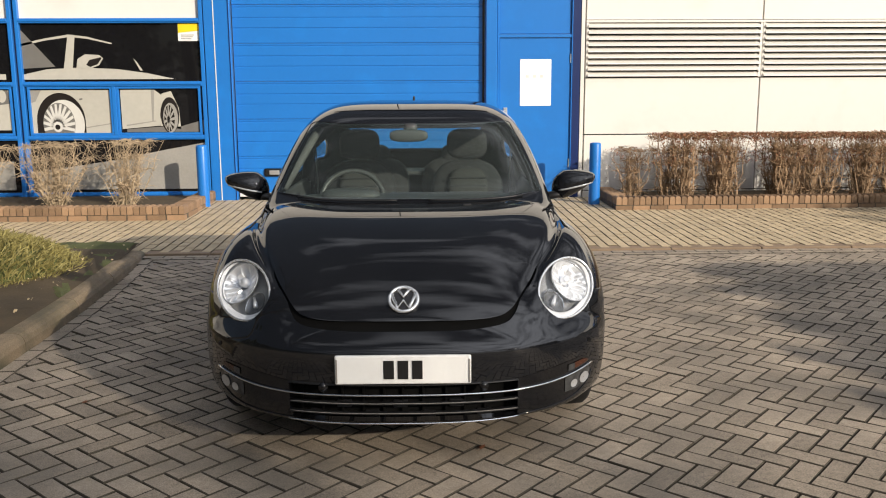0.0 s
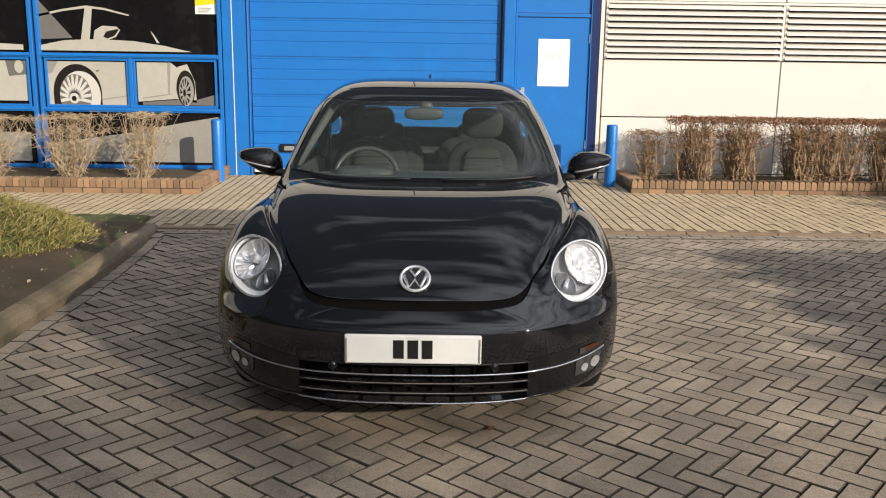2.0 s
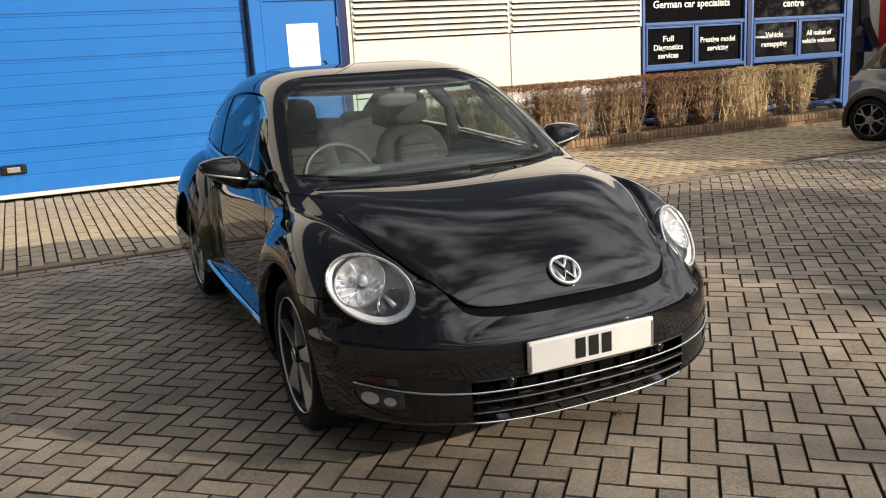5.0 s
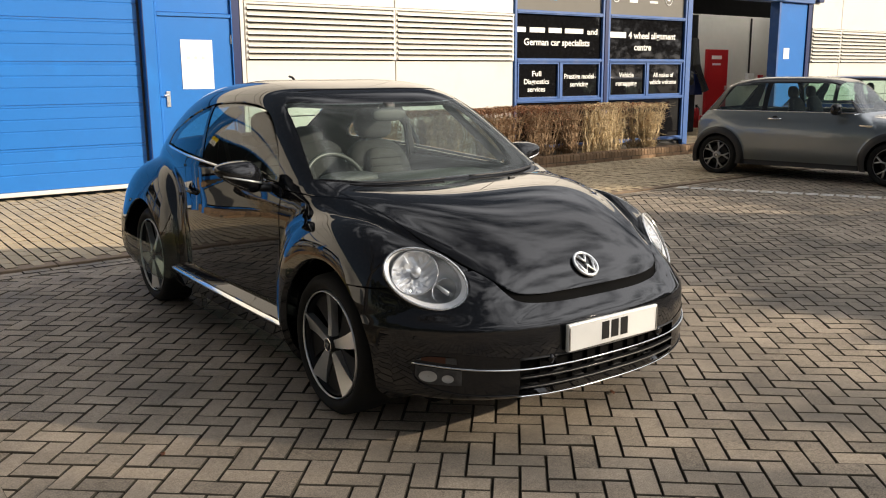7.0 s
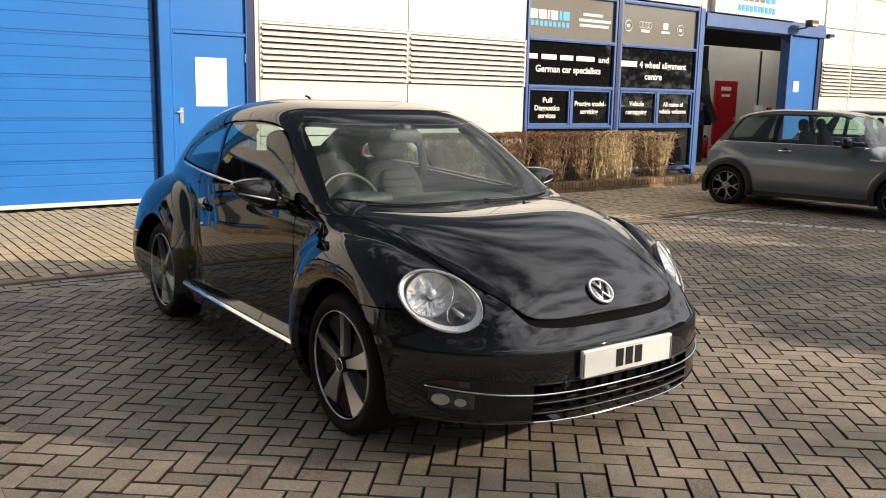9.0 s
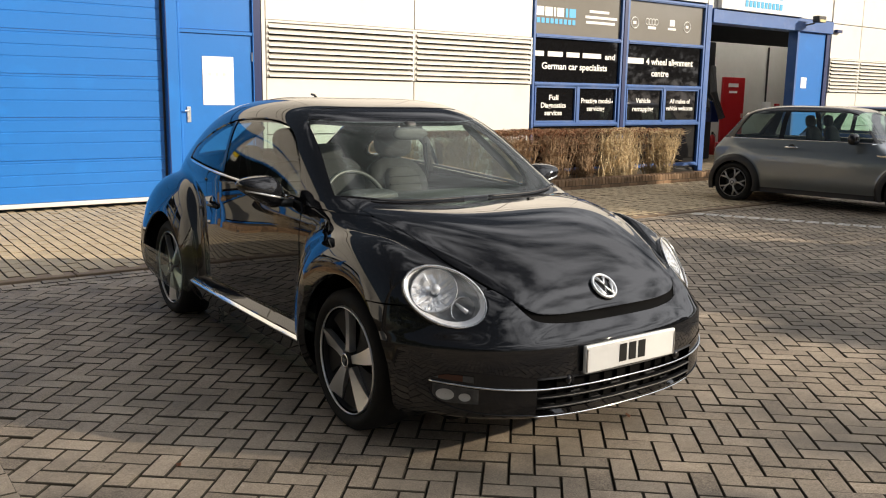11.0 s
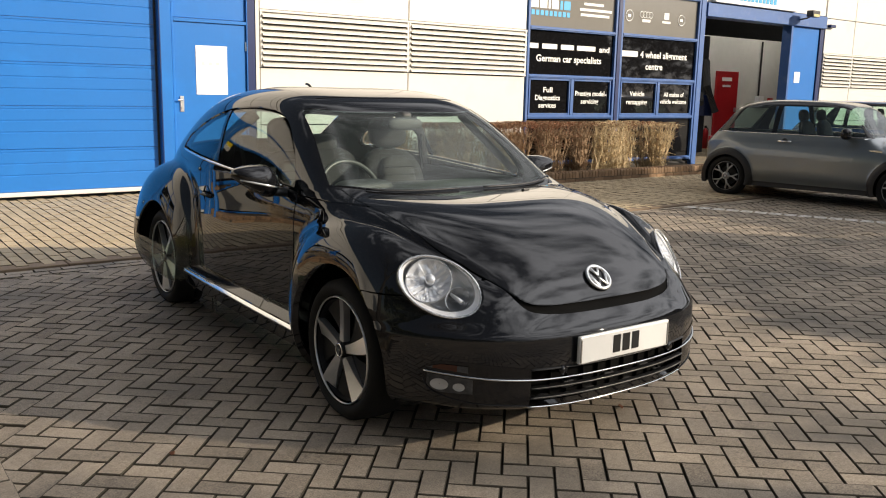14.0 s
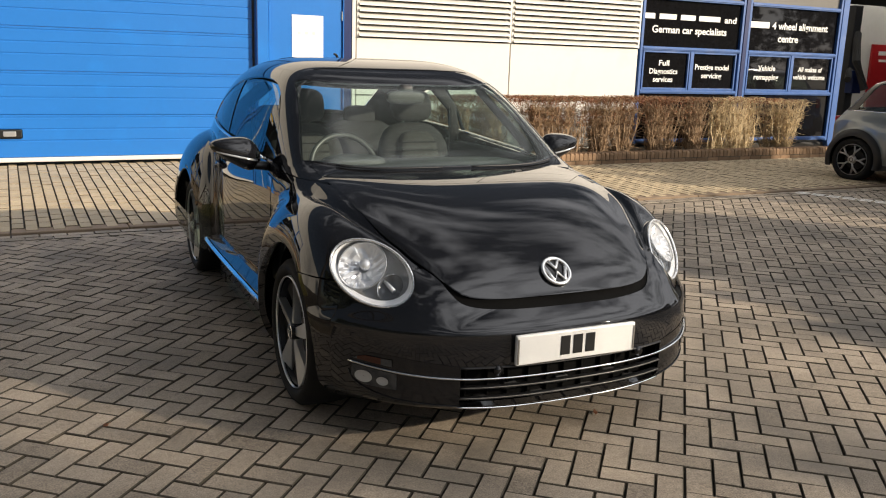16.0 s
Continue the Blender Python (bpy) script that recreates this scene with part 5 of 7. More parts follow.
soft_block("binnacle", (-0.345, 0.70, 0.972), (0.17, 0.085, 0.045), DASH, dash, 3.0)
soft_block("lower_pad", (0, 0.78, 0.72), (0.72, 0.16, 0.16), DASH, dash, 5.0, 0.0, 0.03)
wheel = new("steering_wheel")
wheel.parent = car
cw, tilt = Vector((-0.345, 0.84, 0.93)), radians(25)
rim_pts = [cw + Vector((0.185 * math.cos(a), -0.185 * math.sin(a) * math.sin(tilt) * -1, 0.185 * math.sin(a) * math.cos(tilt))) for a in np.linspace(0, 2 * math.pi, 48, endpoint=False)]
part("rim", tube(rim_pts, 0.0140, 10, closed=True), RIMLEATHER, wheel, "grey leather wheel rim", smooth=True)
for a in (0.0, math.pi, -math.pi / 2):
    q = cw + Vector((0.18 * math.cos(a), 0.18 * math.sin(a) * math.sin(tilt), 0.18 * math.sin(a) * math.cos(tilt)))
    part("spoke", tube([cw, q], 0.018, 8), DASH, wheel, smooth=True)
soft_block("boss", cw, (0.07, 0.035, 0.065), DASH, wheel, 3.0, h=0.015)
rv = new("interior_mirror")
rv.parent = car
soft_block("shell", (-0.01, 0.815, 1.308), (0.112, 0.022, 0.036), DASH, rv, 3.0, h=0.012)
part("glass", box(-0.10, 0.08, 0.836, 0.840, 1.283, 1.333, 0.0), CHROME, rv)
soft_block("sensor_pod", (0.0, 0.850, 1.352), (0.040, 0.045, 0.026), DASH, rv, 3.0, h=0.012)
part("cabin_floor", box(-0.74, 0.74, 0.5, 2.6, 0.36, 0.40), DASH, car)
part("scuttle", box(-0.68, 0.68, 0.20, 0.62, 0.86, 0.885), DASH, car, "dark shelf under the windscreen")
part("bulkhead", box(-0.72, 0.72, 0.44, 0.47, 0.30, 0.90), DASH, car)
part("parcel_shelf", box(-0.48, 0.48, 2.42, 2.72, 0.93, 0.96, 0.01), DASH, car)
for k in (1, -1):
    part("door_card", box(k * 0.725, k * 0.755, 0.66, 1.85, 0.36, 0.985, 0.012), DASH, car, "dark inner door panel")
    part("pillar_trim", tube([(k * 0.735, 1.70, 0.96), (k * 0.70, 1.70, 1.20), (k * 0.55, 1.66, 1.34)], 0.04, 8, flat=0.4), SEAT, car, smooth=True)
    part("seat_belt", tube([(k * 0.66, 1.64, 1.20), (k * 0.645, 1.60, 0.95), (k * 0.64, 1.56, 0.6)], 0.02, 6, flat=0.15), INK, car)
    part("screen_pillar_trim", tube([flank(k, 0.66, 1.02) + Vector((-k * 0.05, 0.03, 0)), crown(k * 0.56, 1.02) + Vector((-k * 0.01, 0.02, -0.06))], 0.024, 8), LINING, car, smooth=True)
v, t = keep(SKIN[0], SKIN[1], np.maximum(1.365 - SKIN[0][:, 2], 0.99 - SKIN[0][:, 1] + 0.22 * SKIN[0][:, 0] ** 2 * 0))
v, t = keep(v, t, np.maximum(v[:, 1] - 2.40, -c_sideglass(v)))
raw("headlining", v - normals_of(body, v) * 0.045, t, LINING, car, "grey roof lining")
for k in (1, -1):
    part("sun_visor", box(k * 0.08, k * 0.50, 0.98, 1.10, 1.37, 1.385, 0.006), LINING, car)

# ---- lettering and film on the workshop windows ----
GL = WALL + 0.0275


def sized(words, width, at, material, parent, tall=None):
    """Lettering stretched to a given width."""
    ob = lettering(words, 0.2, at, material, parent)
    xs = [v.co.x for v in ob.data.vertices]
    k = width / (max(xs) - min(xs))
    ob.matrix_basis = pose(*at, 90) @ Matrix.Diagonal((k, (tall or k), 1, 1))
    return ob


def bar_row(x0, x1, z, h, parent, material=WHITE, name="print_bar"):
    part(name, box(x0, x1, GL - 0.002, GL + 0.001, z - h / 2, z + h / 2), material, parent)


w3, w4 = right_windows
for a, b in ((7.72, 7.93), (8.02, 8.38), (8.47, 8.79), (8.87, 9.34)):
    bar_row(a, b, 2.275, 0.085, w3)
sized("and", 0.27, (9.58, GL, 2.268), WHITE, w3, 0.72)
sized("German car specialists", 1.62, (8.70, GL, 2.065), WHITE, w3, 0.80)
for words, wd, z in (("Full", 0.22, 1.525), ("Diagnostics", 0.60, 1.39), ("services", 0.42, 1.258)):
    sized(words, wd, (8.20, GL, z), WHITE, w3, 0.62)
for words, wd, z in (("Prestige model", 0.76, 1.475), ("servicing", 0.46, 1.335)):
    sized(words, wd, (9.26, GL, z), WHITE, w3, 0.62)
bar_row(10.03, 10.50, 2.235, 0.105, w4)
sized("4 wheel alignment", 1.40, (11.27, GL, 2.228), WHITE, w4, 0.86)
sized("centre", 0.50, (10.99, GL, 2.01), WHITE, w4, 0.86)
for words, wd, z in (("Vehicle", 0.42, 1.49), ("remapping", 0.60, 1.335)):
    sized(words, wd, (10.55, GL, z), WHITE, w4, 0.64)
for words, wd, z in (("All makes of", 0.62, 1.485), ("vehicle welcome", 0.82, 1.35)):
    sized(words, wd, (11.64, GL, z), WHITE, w4, 0.60)
# name panel: plain blocks in its colours
for a, b, m in ((7.72, 7.90, WHITE), (7.93, 8.10, WHITE), (8.13, 8.18, WHITE), (8.21, 8.37, WHITE), (8.41, 8.47, CYAN), (8.50, 8.66, CYAN)):
    bar_row(a, b, 2.985, 0.15, w3, m, "name_block")
for i in range(9):
    bar_row(7.74 + 0.105 * i, 7.815 + 0.105 * i, 2.83, 0.085, w3, CYAN, "name_block")
for z, a, b in ((3.05, 9.0, 9.5), (2.95, 8.9, 9.72), (2.86, 8.92, 9.66)):
    bar_row(a, b, z, 0.045, w3)
for x, r in ((10.20, 0.10), (11.72, 0.10)):
    part("round_mark", tube([(x + r * math.cos(a), GL, 2.93 + r * math.sin(a)) for a in np.linspace(0, 2 * math.pi, 28, endpoint=False)], 0.009, 6, closed=True), WHITE, w4)
    bar_row(x - 0.04, x + 0.04, 2.93, 0.05, w4)
for i in range(4):
    x = 10.55 + 0.085 * i
    part("round_mark", tube([(x + 0.055 * math.cos(a), GL, 2.97 + 0.055 * math.sin(a)) for a in np.linspace(0, 2 * math.pi, 24, endpoint=False)], 0.007, 6, closed=True), WHITE, w4)
bar_row(10.57, 10.80, 2.86, 0.05, w4)
bar_row(11.20, 11.34, 2.98, 0.12, w4)
bar_row(11.15, 11.39, 2.865, 0.04, w4)

# sign board over the workshop door
sign = thing("shop_sign", "white sign board with cyan name blocks over the workshop door", "sign")
part("board", box(12.58, 15.50, WALL - 0.12, WALL - 0.001, 3.345, 4.35, 0.01), WHITE, sign)
for i in range(10):
    part("name_block", box(13.35 + 0.135 * i, 13.45 + 0.135 * i, WALL - 0.128, WALL - 0.1215, 3.43, 3.56), CYAN, sign)
for i in range(7):
    part("name_block", box(13.3 + 0.2 * i, 13.45 + 0.2 * i, WALL - 0.128, WALL - 0.1215, 3.64, 3.95), CYAN if i > 4 else GREYFILM, sign)
flood = thing("flood_light", "small black and silver floodlight on the door head", "lamp")
part("arm", tube([(15.72, WALL - 0.062, 3.20), (15.72, WALL - 0.22, 3.22), (15.74, WALL - 0.30, 3.26)], 0.018, 8), TRIM, flood)
part("head", box(15.62, 15.92, WALL - 0.42, WALL - 0.26, 3.24, 3.38, 0.02), TRIM, flood)
part("front_glass", box(15.66, 15.88, WALL - 0.427, WALL - 0.4205, 3.245, 3.30), FLOODGLASS, flood)
sensor = thing("wall_lamp", "small dark box lamp on the cladding", "lamp")
part("box", box(16.98, 17.20, WALL - 0.09, WALL - 0.001, 3.10, 3.17, 0.01), BLUEDARK, sensor)

# ---- printed car picture on the show windows ----
w2 = left_windows[1]
MX, MZ = (lambda c: -4.98 + (c / 2.08 - 45) * 0.00781), (lambda c: 2.529 - (c / 2.08 - 36) * 0.0075)


def print_shape(pts, material, parent, layer):
    y = WALL + 0.0285 - 0.0022 * layer
    part("print_shape", outline([(MX(x), MZ(z)) for x, z in pts], y - 0.0008, y + 0.0008), material, parent)


def oval(cx, cz, rx, rz, a0=0.0, a1=2 * math.pi, n=28):
    return [(cx + rx * math.cos(a), cz + rz * math.sin(a)) for a in np.linspace(a0, a1, n, endpoint=a1 - a0 < 6.2)]


print_shape([(88, 272), (180, 252), (300, 246), (430, 252), (540, 268), (640, 290), (90, 290)], MURALWHITE, w2, 0)
print_shape([(240, 250), (262, 128), (288, 128), (272, 250)], MURALWHITE, w2, 1)
print_shape([(84, 160), (180, 138), (265, 124), (330, 132), (420, 156), (416, 160), (330, 140), (270, 133), (180, 146), (86, 168)], MURALWHITE, w2, 0)
print_shape([(286, 246), (292, 214), (320, 197), (372, 200), (384, 212), (368, 238), (330, 252)], MURALWHITE, w2, 2)
print_shape([(322, 236), (334, 218), (376, 208), (378, 214), (362, 234), (336, 244)], MURALDARK, w2, 3)
print_shape([(492, 212), (504, 226), (524, 258), (514, 258)], MURALWHITE, w2, 1)
print_shape([(82, 90), (84, 250), (210, 243)], MURALGREY, w2, 0)
print_shape([(112, 330), (414, 330), (414, 476), (418, 492), (112, 492)], MURALWHITE, w2, 0)
print_shape(oval(216, 448, 88, 108, math.pi, 2 * math.pi)[:28] + [(304, 491), (128, 491)], MURALDARK, w2, 1)
print_shape(oval(226, 458, 74, 92, math.pi * 0.88, 2.12 * math.pi), MURALPALE, w2, 2)
print_shape(oval(208, 458, 58, 80, math.pi * 0.86, 2.14 * math.pi), MURALGREY, w2, 3)
for i in range(12):
    a = math.pi * (0.92 + 1.16 * i / 11)
    print_shape([(203 + 12 * math.cos(a + 0.5), 466 + 14 * math.sin(a + 0.5)), (208 + 57 * math.cos(a + 0.09), 460 + 79 * math.sin(a + 0.09)), (208 + 57 * math.cos(a - 0.05), 460 + 79 * math.sin(a - 0.05)), (203 + 12 * math.cos(a - 0.5), 466 + 14 * math.sin(a - 0.5))], MURALPALE, w2, 4)
print_shape(oval(203, 468, 18, 20)[:28], MURALPALE, w2, 5)
print_shape(oval(202, 469, 9, 10)[:28], MURALDARK, w2, 6)
print_shape([(286, 362), (298, 360), (298, 366), (287, 368)], MURALGREY, w2, 1)
print_shape([(304, 470), (414, 452), (414, 456), (304, 474)], MURALMID, w2, 1)
print_shape([(112, 330), (150, 330), (128, 372), (112, 378)], MURALMID, w2, 1)
print_shape([(436, 330), (560, 330), (585, 350), (576, 430), (575, 466), (436, 478)], MURALWHITE, w2, 0)
print_shape([(585, 345), (620, 335), (646, 400), (650, 480), (574, 466)], MURALWHITE, w2, 0)
print_shape([(646, 470), (750, 440), (750, 490), (452, 490), (452, 479), (600, 468)], MURALGREY, w2, 0)
print_shape(oval(612, 426, 34, 68, 0.0, 2 * math.pi)[:28], MURALDARK, w2, 1)
print_shape(oval(614, 436, 27, 56, 0.0, 2 * math.pi)[:28], MURALMID, w2, 2)
print_shape(oval(610, 438, 19, 50, 0.0, 2 * math.pi)[:28], MURALDARK, w2, 3)
for i in range(11):
    a = 2 * math.pi * i / 11
    print_shape([(606 + 3 * math.cos(a + 1), 444 + 6 * math.sin(a + 1)), (610 + 19 * math.cos(a + 0.12), 438 + 50 * math.sin(a + 0.12)), (610 + 19 * math.cos(a - 0.08), 438 + 50 * math.sin(a - 0.08)), (606 + 3 * math.cos(a - 1), 444 + 6 * math.sin(a - 1))], MURALMID, w2, 4)
print_shape([(452, 462), (560, 446), (560, 450), (452, 467)], MURALMID, w2, 1)
print_shape([(548, 330), (560, 330), (556, 400), (552, 448), (546, 448)], MURALMID, w2, 1)
print_shape([(116, 640), (380, 600), (600, 556), (742, 530), (742, 710), (116, 710)], MURALMID, w2, 0)
w1 = left_windows[0]
print_shape([(-460, 330), (46, 330), (46, 480), (-460, 480)], MURALWHITE, w1, 0)
print_shape([(-440, 250), (30, 270), (30, 290), (-440, 290)], MURALWHITE, w1, 0)
print_shape([(-40, 330), (30, 330), (36, 380), (-30, 388)], MURALGREY, w1, 1)
print_shape(oval(8, 352, 16, 24)[:28], MURALWHITE, w1, 2)
print_shape([(-460, 600), (30, 600), (30, 710), (-460, 710)], MURALMID, w1, 0)

# ---- workshop contents ----
red_door = thing("door_2", "red door with a white notice inside the workshop", "door", kind="structure")
part("leaf", box(17.56, 18.52, 15.54, 15.598, 0.10, 2.14, 0.006), RED, red_door)
part("notice", box(17.78, 18.22, 15.532, 15.5395, 1.88, 1.98), WHITE, red_door, "white notice strip")
part("notice", box(17.82, 18.18, 15.532, 15.5395, 1.72, 1.78), WHITE, red_door)
part("handle", box(18.40, 18.46, 15.51, 15.54, 1.05, 1.17, 0.005), SILVER, red_door)
bay_door = thing("door_3", "blue door leaf with a paper notice beside the bay", "door", kind="structure")
part("leaf", box(15.57, 16.69, WALL + 0.02, WALL + 0.08, 0.10, 3.05, 0.006), BLUE, bay_door)
part("notice", box(15.82, 16.04, WALL + 0.013, WALL + 0.0195, 1.82, 2.06), PAPER, bay_door)
lift = thing("vehicle_lift_post", "dark vehicle lift post with arms in the workshop", "lift", (-0.32, 0, 0))
part("post", box(15.55, 15.8, 14.3, 14.55, 0.10, 2.9, 0.02), DARKROOM, lift)
part("arm", tube([(15.7, 14.3, 2.3), (15.4, 14.0, 1.7), (15.65, 13.9, 1.1)], 0.09, 8), DARKROOM, lift)
part("arm", tube([(15.6, 14.3, 1.5), (15.2, 14.0, 1.3)], 0.07, 8), DARKROOM, lift)
part("box", box(15.5, 15.8, 14.1, 14.29, 1.0, 1.5, 0.01), BLUEDARK, lift)
ext = thing("fire_extinguisher", "red fire extinguisher standing on the workshop floor", "extinguisher", (16.9, 15.3, 0.10))
part("cylinder", lathe([(0.0, 0.002), (0.0, 0.085), (0.42, 0.085), (0.50, 0.05), (0.53, 0.025)], 20, "z"), RED, ext, smooth=True)
part("valve", box(-0.03, 0.03, -0.02, 0.02, 0.53, 0.60, 0.006), TRIM, ext)
part("hose", tube([(0.03, 0, 0.57), (0.12, 0, 0.5), (0.12, 0, 0.2)], 0.012, 6), TRIM, ext)
pipe = thing("wall_pipe", "dark pipe and switch box on the workshop wall", "pipe")
part("pipe_run", rod((19.55, 15.56, 1.5), (19.55, 15.56, 3.0), 0.025), TRIM, pipe)
part("switch_box", box(19.45, 19.75, 15.5, 15.598, 1.25, 1.5, 0.01), LAMPGREY, pipe)
part("switch", box(20.05, 20.22, 15.52, 15.598, 1.25, 1.45, 0.01), RED, pipe)

# ---- brick planters and bollards ----
BR = {}


def brick_mesh(key, lx, ly, lz, bev):
    if key not in BR:
        bm = box(-lx / 2, lx / 2, -ly / 2, ly / 2, 0, lz)
        top = [e for e in bm.edges if all(v.co.z > lz / 2 for v in e.verts)]
        bmesh.ops.bevel(bm, geom=top, offset=bev, segments=2, affect="EDGES", profile=0.5)
        me = bpy.data.meshes.new(key)
        bm.to_mesh(me)
        bm.free()
        me.materials.append(BRICK)
        BR[key] = me
    return BR[key]


def planter(name, x0, x1, y0, ends, label):
    ob = thing(name, label, "planter")
    zb = 0.03
    core = bmesh.new()
    box(x0 + 0.012, x1 - 0.012, y0 + 0.012, y0 + 0.20, 0.0, zb + 0.150, bm=core)
    for e in ends:
        xa = (x0 + 0.012, x0 + 0.19) if e < 0 else (x1 - 0.19, x1 - 0.012)
        box(xa[0], xa[1], y0 + 0.201, WALL - 0.03, 0.0, zb + 0.150, bm=core)
    part("mortar_core", core, MORTAR, ob, "grey mortar")
    cap, low = brick_mesh("cap_brick", 0.0665, 0.212, 0.105, 0.026), brick_mesh("low_brick", 0.214, 0.10, 0.075, 0.004)
    rnd = random.Random(5)

    def put(me, x, y, z, rz):
        o = new("brick", me)
        o.parent = ob
        o.matrix_basis = pose(x, y, z + rnd.uniform(-0.002, 0.002), rnd.uniform(-0.8, 0.8), rnd.uniform(-0.8, 0.8), rz + rnd.uniform(-0.8, 0.8))

    n = int((x1 - x0) / 0.0765)
    for i in range(n):
        put(cap, x0 + 0.038 + i * (x1 - x0 - 0.076) / (n - 1), y0 + 0.106, zb + 0.088, 0)
    n = int((x1 - x0) / 0.225)
    for i in range(n):
        put(low, x0 + 0.108 + i * (x1 - x0 - 0.216) / (n - 1), y0 + 0.055, zb + 0.003, 0)
    for e in ends:
        xe = x0 + 0.106 if e < 0 else x1 - 0.106
        n = int((WALL - 0.05 - y0 - 0.22) / 0.0765)
        for i in range(n):
            put(cap, xe, y0 + 0.26 + i * 0.0765, zb + 0.088, 90)
        xe = x0 + 0.055 if e < 0 else x1 - 0.055
        for i in range(6):
            put(low, xe, y0 + 0.33 + i * 0.225, zb + 0.003, 90)
    soil = part("soil", box(x0 + 0.18, x1 - 0.18, y0 + 0.19, WALL - 0.031, 0.0, zb + 0.12), SOIL, ob, "dark planter soil")
    return ob


planter("brick_planter", 2.92, 11.75, 10.93, (-1,), "low red-brown brick planter edge in front of the pale wall")
planter("brick_planter", -7.6, -2.44, 10.45, (1,), "low red-brown brick planter edge in front of the show windows")
for x, y in ((2.755, 11.50), (-2.475, 11.60)):
    b = thing("bollard", "bright blue steel bollard standing on the paving", "bollard", (x, y, 0.03), group="blue bollards")
    part("post", lathe([(0.0, 0.075), (0.825, 0.075), (0.848, 0.068), (0.855, 0.05), (0.855, 0.001)], 32, "z"), BLUE, b, smooth=True)
    part("foot_joint", lathe([(0.0, 0.095), (0.006, 0.093), (0.008, 0.076)], 24, "z"), MORTAR, b)

# ---- hedges and shrubs ----


def sticks(rows, sides=3):
    """Tapered sticks from rows of (start, end, radius at start, radius at end)."""
    a, b = np.array([r[0] for r in rows]), np.array([r[1] for r in rows])
    ra, rb = np.array([r[2] for r in rows]), np.array([r[3] for r in rows])
    d = b - a
    d /= np.maximum(np.linalg.norm(d, axis=1), 1e-9)[:, None]
    ref = np.where(np.abs(d[:, 2:3]) < 0.9, np.array([[0, 0, 1.0]]), np.array([[1.0, 0, 0]]))
    u = np.cross(d, ref)
    u /= np.linalg.norm(u, axis=1)[:, None]
    w = np.cross(d, u)
    vs = []
    for k in range(sides):
        c, s = math.cos(2 * math.pi * k / sides), math.sin(2 * math.pi * k / sides)
        vs.append(a + (u * c + w * s) * ra[:, None])
        vs.append(b + (u * c + w * s) * rb[:, None])
    v = np.stack(vs, 1).reshape(-1, 3)
    n, m = len(rows), 2 * sides
    base = np.arange(n)[:, None] * m
    f = np.concatenate([base + np.array([[2 * k, 2 * ((k + 1) % sides), 2 * ((k + 1) % sides) + 1, 2 * k + 1]]) for k in range(sides)])
    return v, f


def shrub_rows(rg, x, y, z0, top, spread, stems, twigs, r=0.006, wild=0.25):
    """Stems that fork into twigs, cut off at the clipped height."""
    rows = []
    for _ in range(stems):
        a = rg.uniform(0, 2 * math.pi)
        base = np.array((x + rg.uniform(-0.1, 0.1), y + rg.uniform(-0.1, 0.1), z0))
        out = np.array((math.cos(a), math.sin(a) * 0.8, 0.0)) * rg.uniform(0.1, 1.0) * spread
        pts = [base]
        n = 5
        for i in range(1, n + 1):
            q = i / n
            p = base + out * q**0.8 + np.array((rg.uniform(-1, 1), rg.uniform(-1, 1), 0)) * 0.035 + np.array((0, 0, (top - z0) * q * rg.uniform(0.92, 1.04)))
            p[2] = min(p[2], top + rg.uniform(-0.03, 0.03))
            pts.append(p)
        for i in range(n):
            rows.append((pts[i], pts[i + 1], r * (1.2 - 0.17 * i), r * (1.2 - 0.17 * (i + 1))))
        for _ in range(twigs):
            i = rg.randrange(1, n + 1)
            s = pts[i] if i == n else pts[i] + (pts[i] - pts[i - 1]) * rg.uniform(-0.5, 0)
            d = np.array((rg.uniform(-1, 1), rg.uniform(-1, 1), rg.uniform(-wild, 1.0)))
            e = s + d * rg.uniform(0.05, 0.17)
            e[2] = min(e[2], top + rg.uniform(-0.04, 0.035))
            m = (s + e) / 2 + np.array((rg.uniform(-1, 1), rg.uniform(-1, 1), rg.uniform(-1, 1))) * 0.015
            rows.append((s, m, r * 0.55, r * 0.42))
            rows.append((m, e, r * 0.42, r * 0.2))
    return rows


rg = random.Random(11)


def leaf_quads(rg, count, place):
    vs, fs = [], []
    for _ in range(count):
        p = np.array(place())
        a, b = np.random.RandomState(rg.randrange(10**6)).normal(size=(2, 3))
        a, b = a / np.linalg.norm(a) * rg.uniform(0.008, 0.016), b / np.linalg.norm(b) * rg.uniform(0.006, 0.012)
        k = len(vs)
        vs += [p - a, p + b, p + a, p - b]
        fs.append((k, k + 1, k + 2, k + 3))
    return np.array(vs), fs


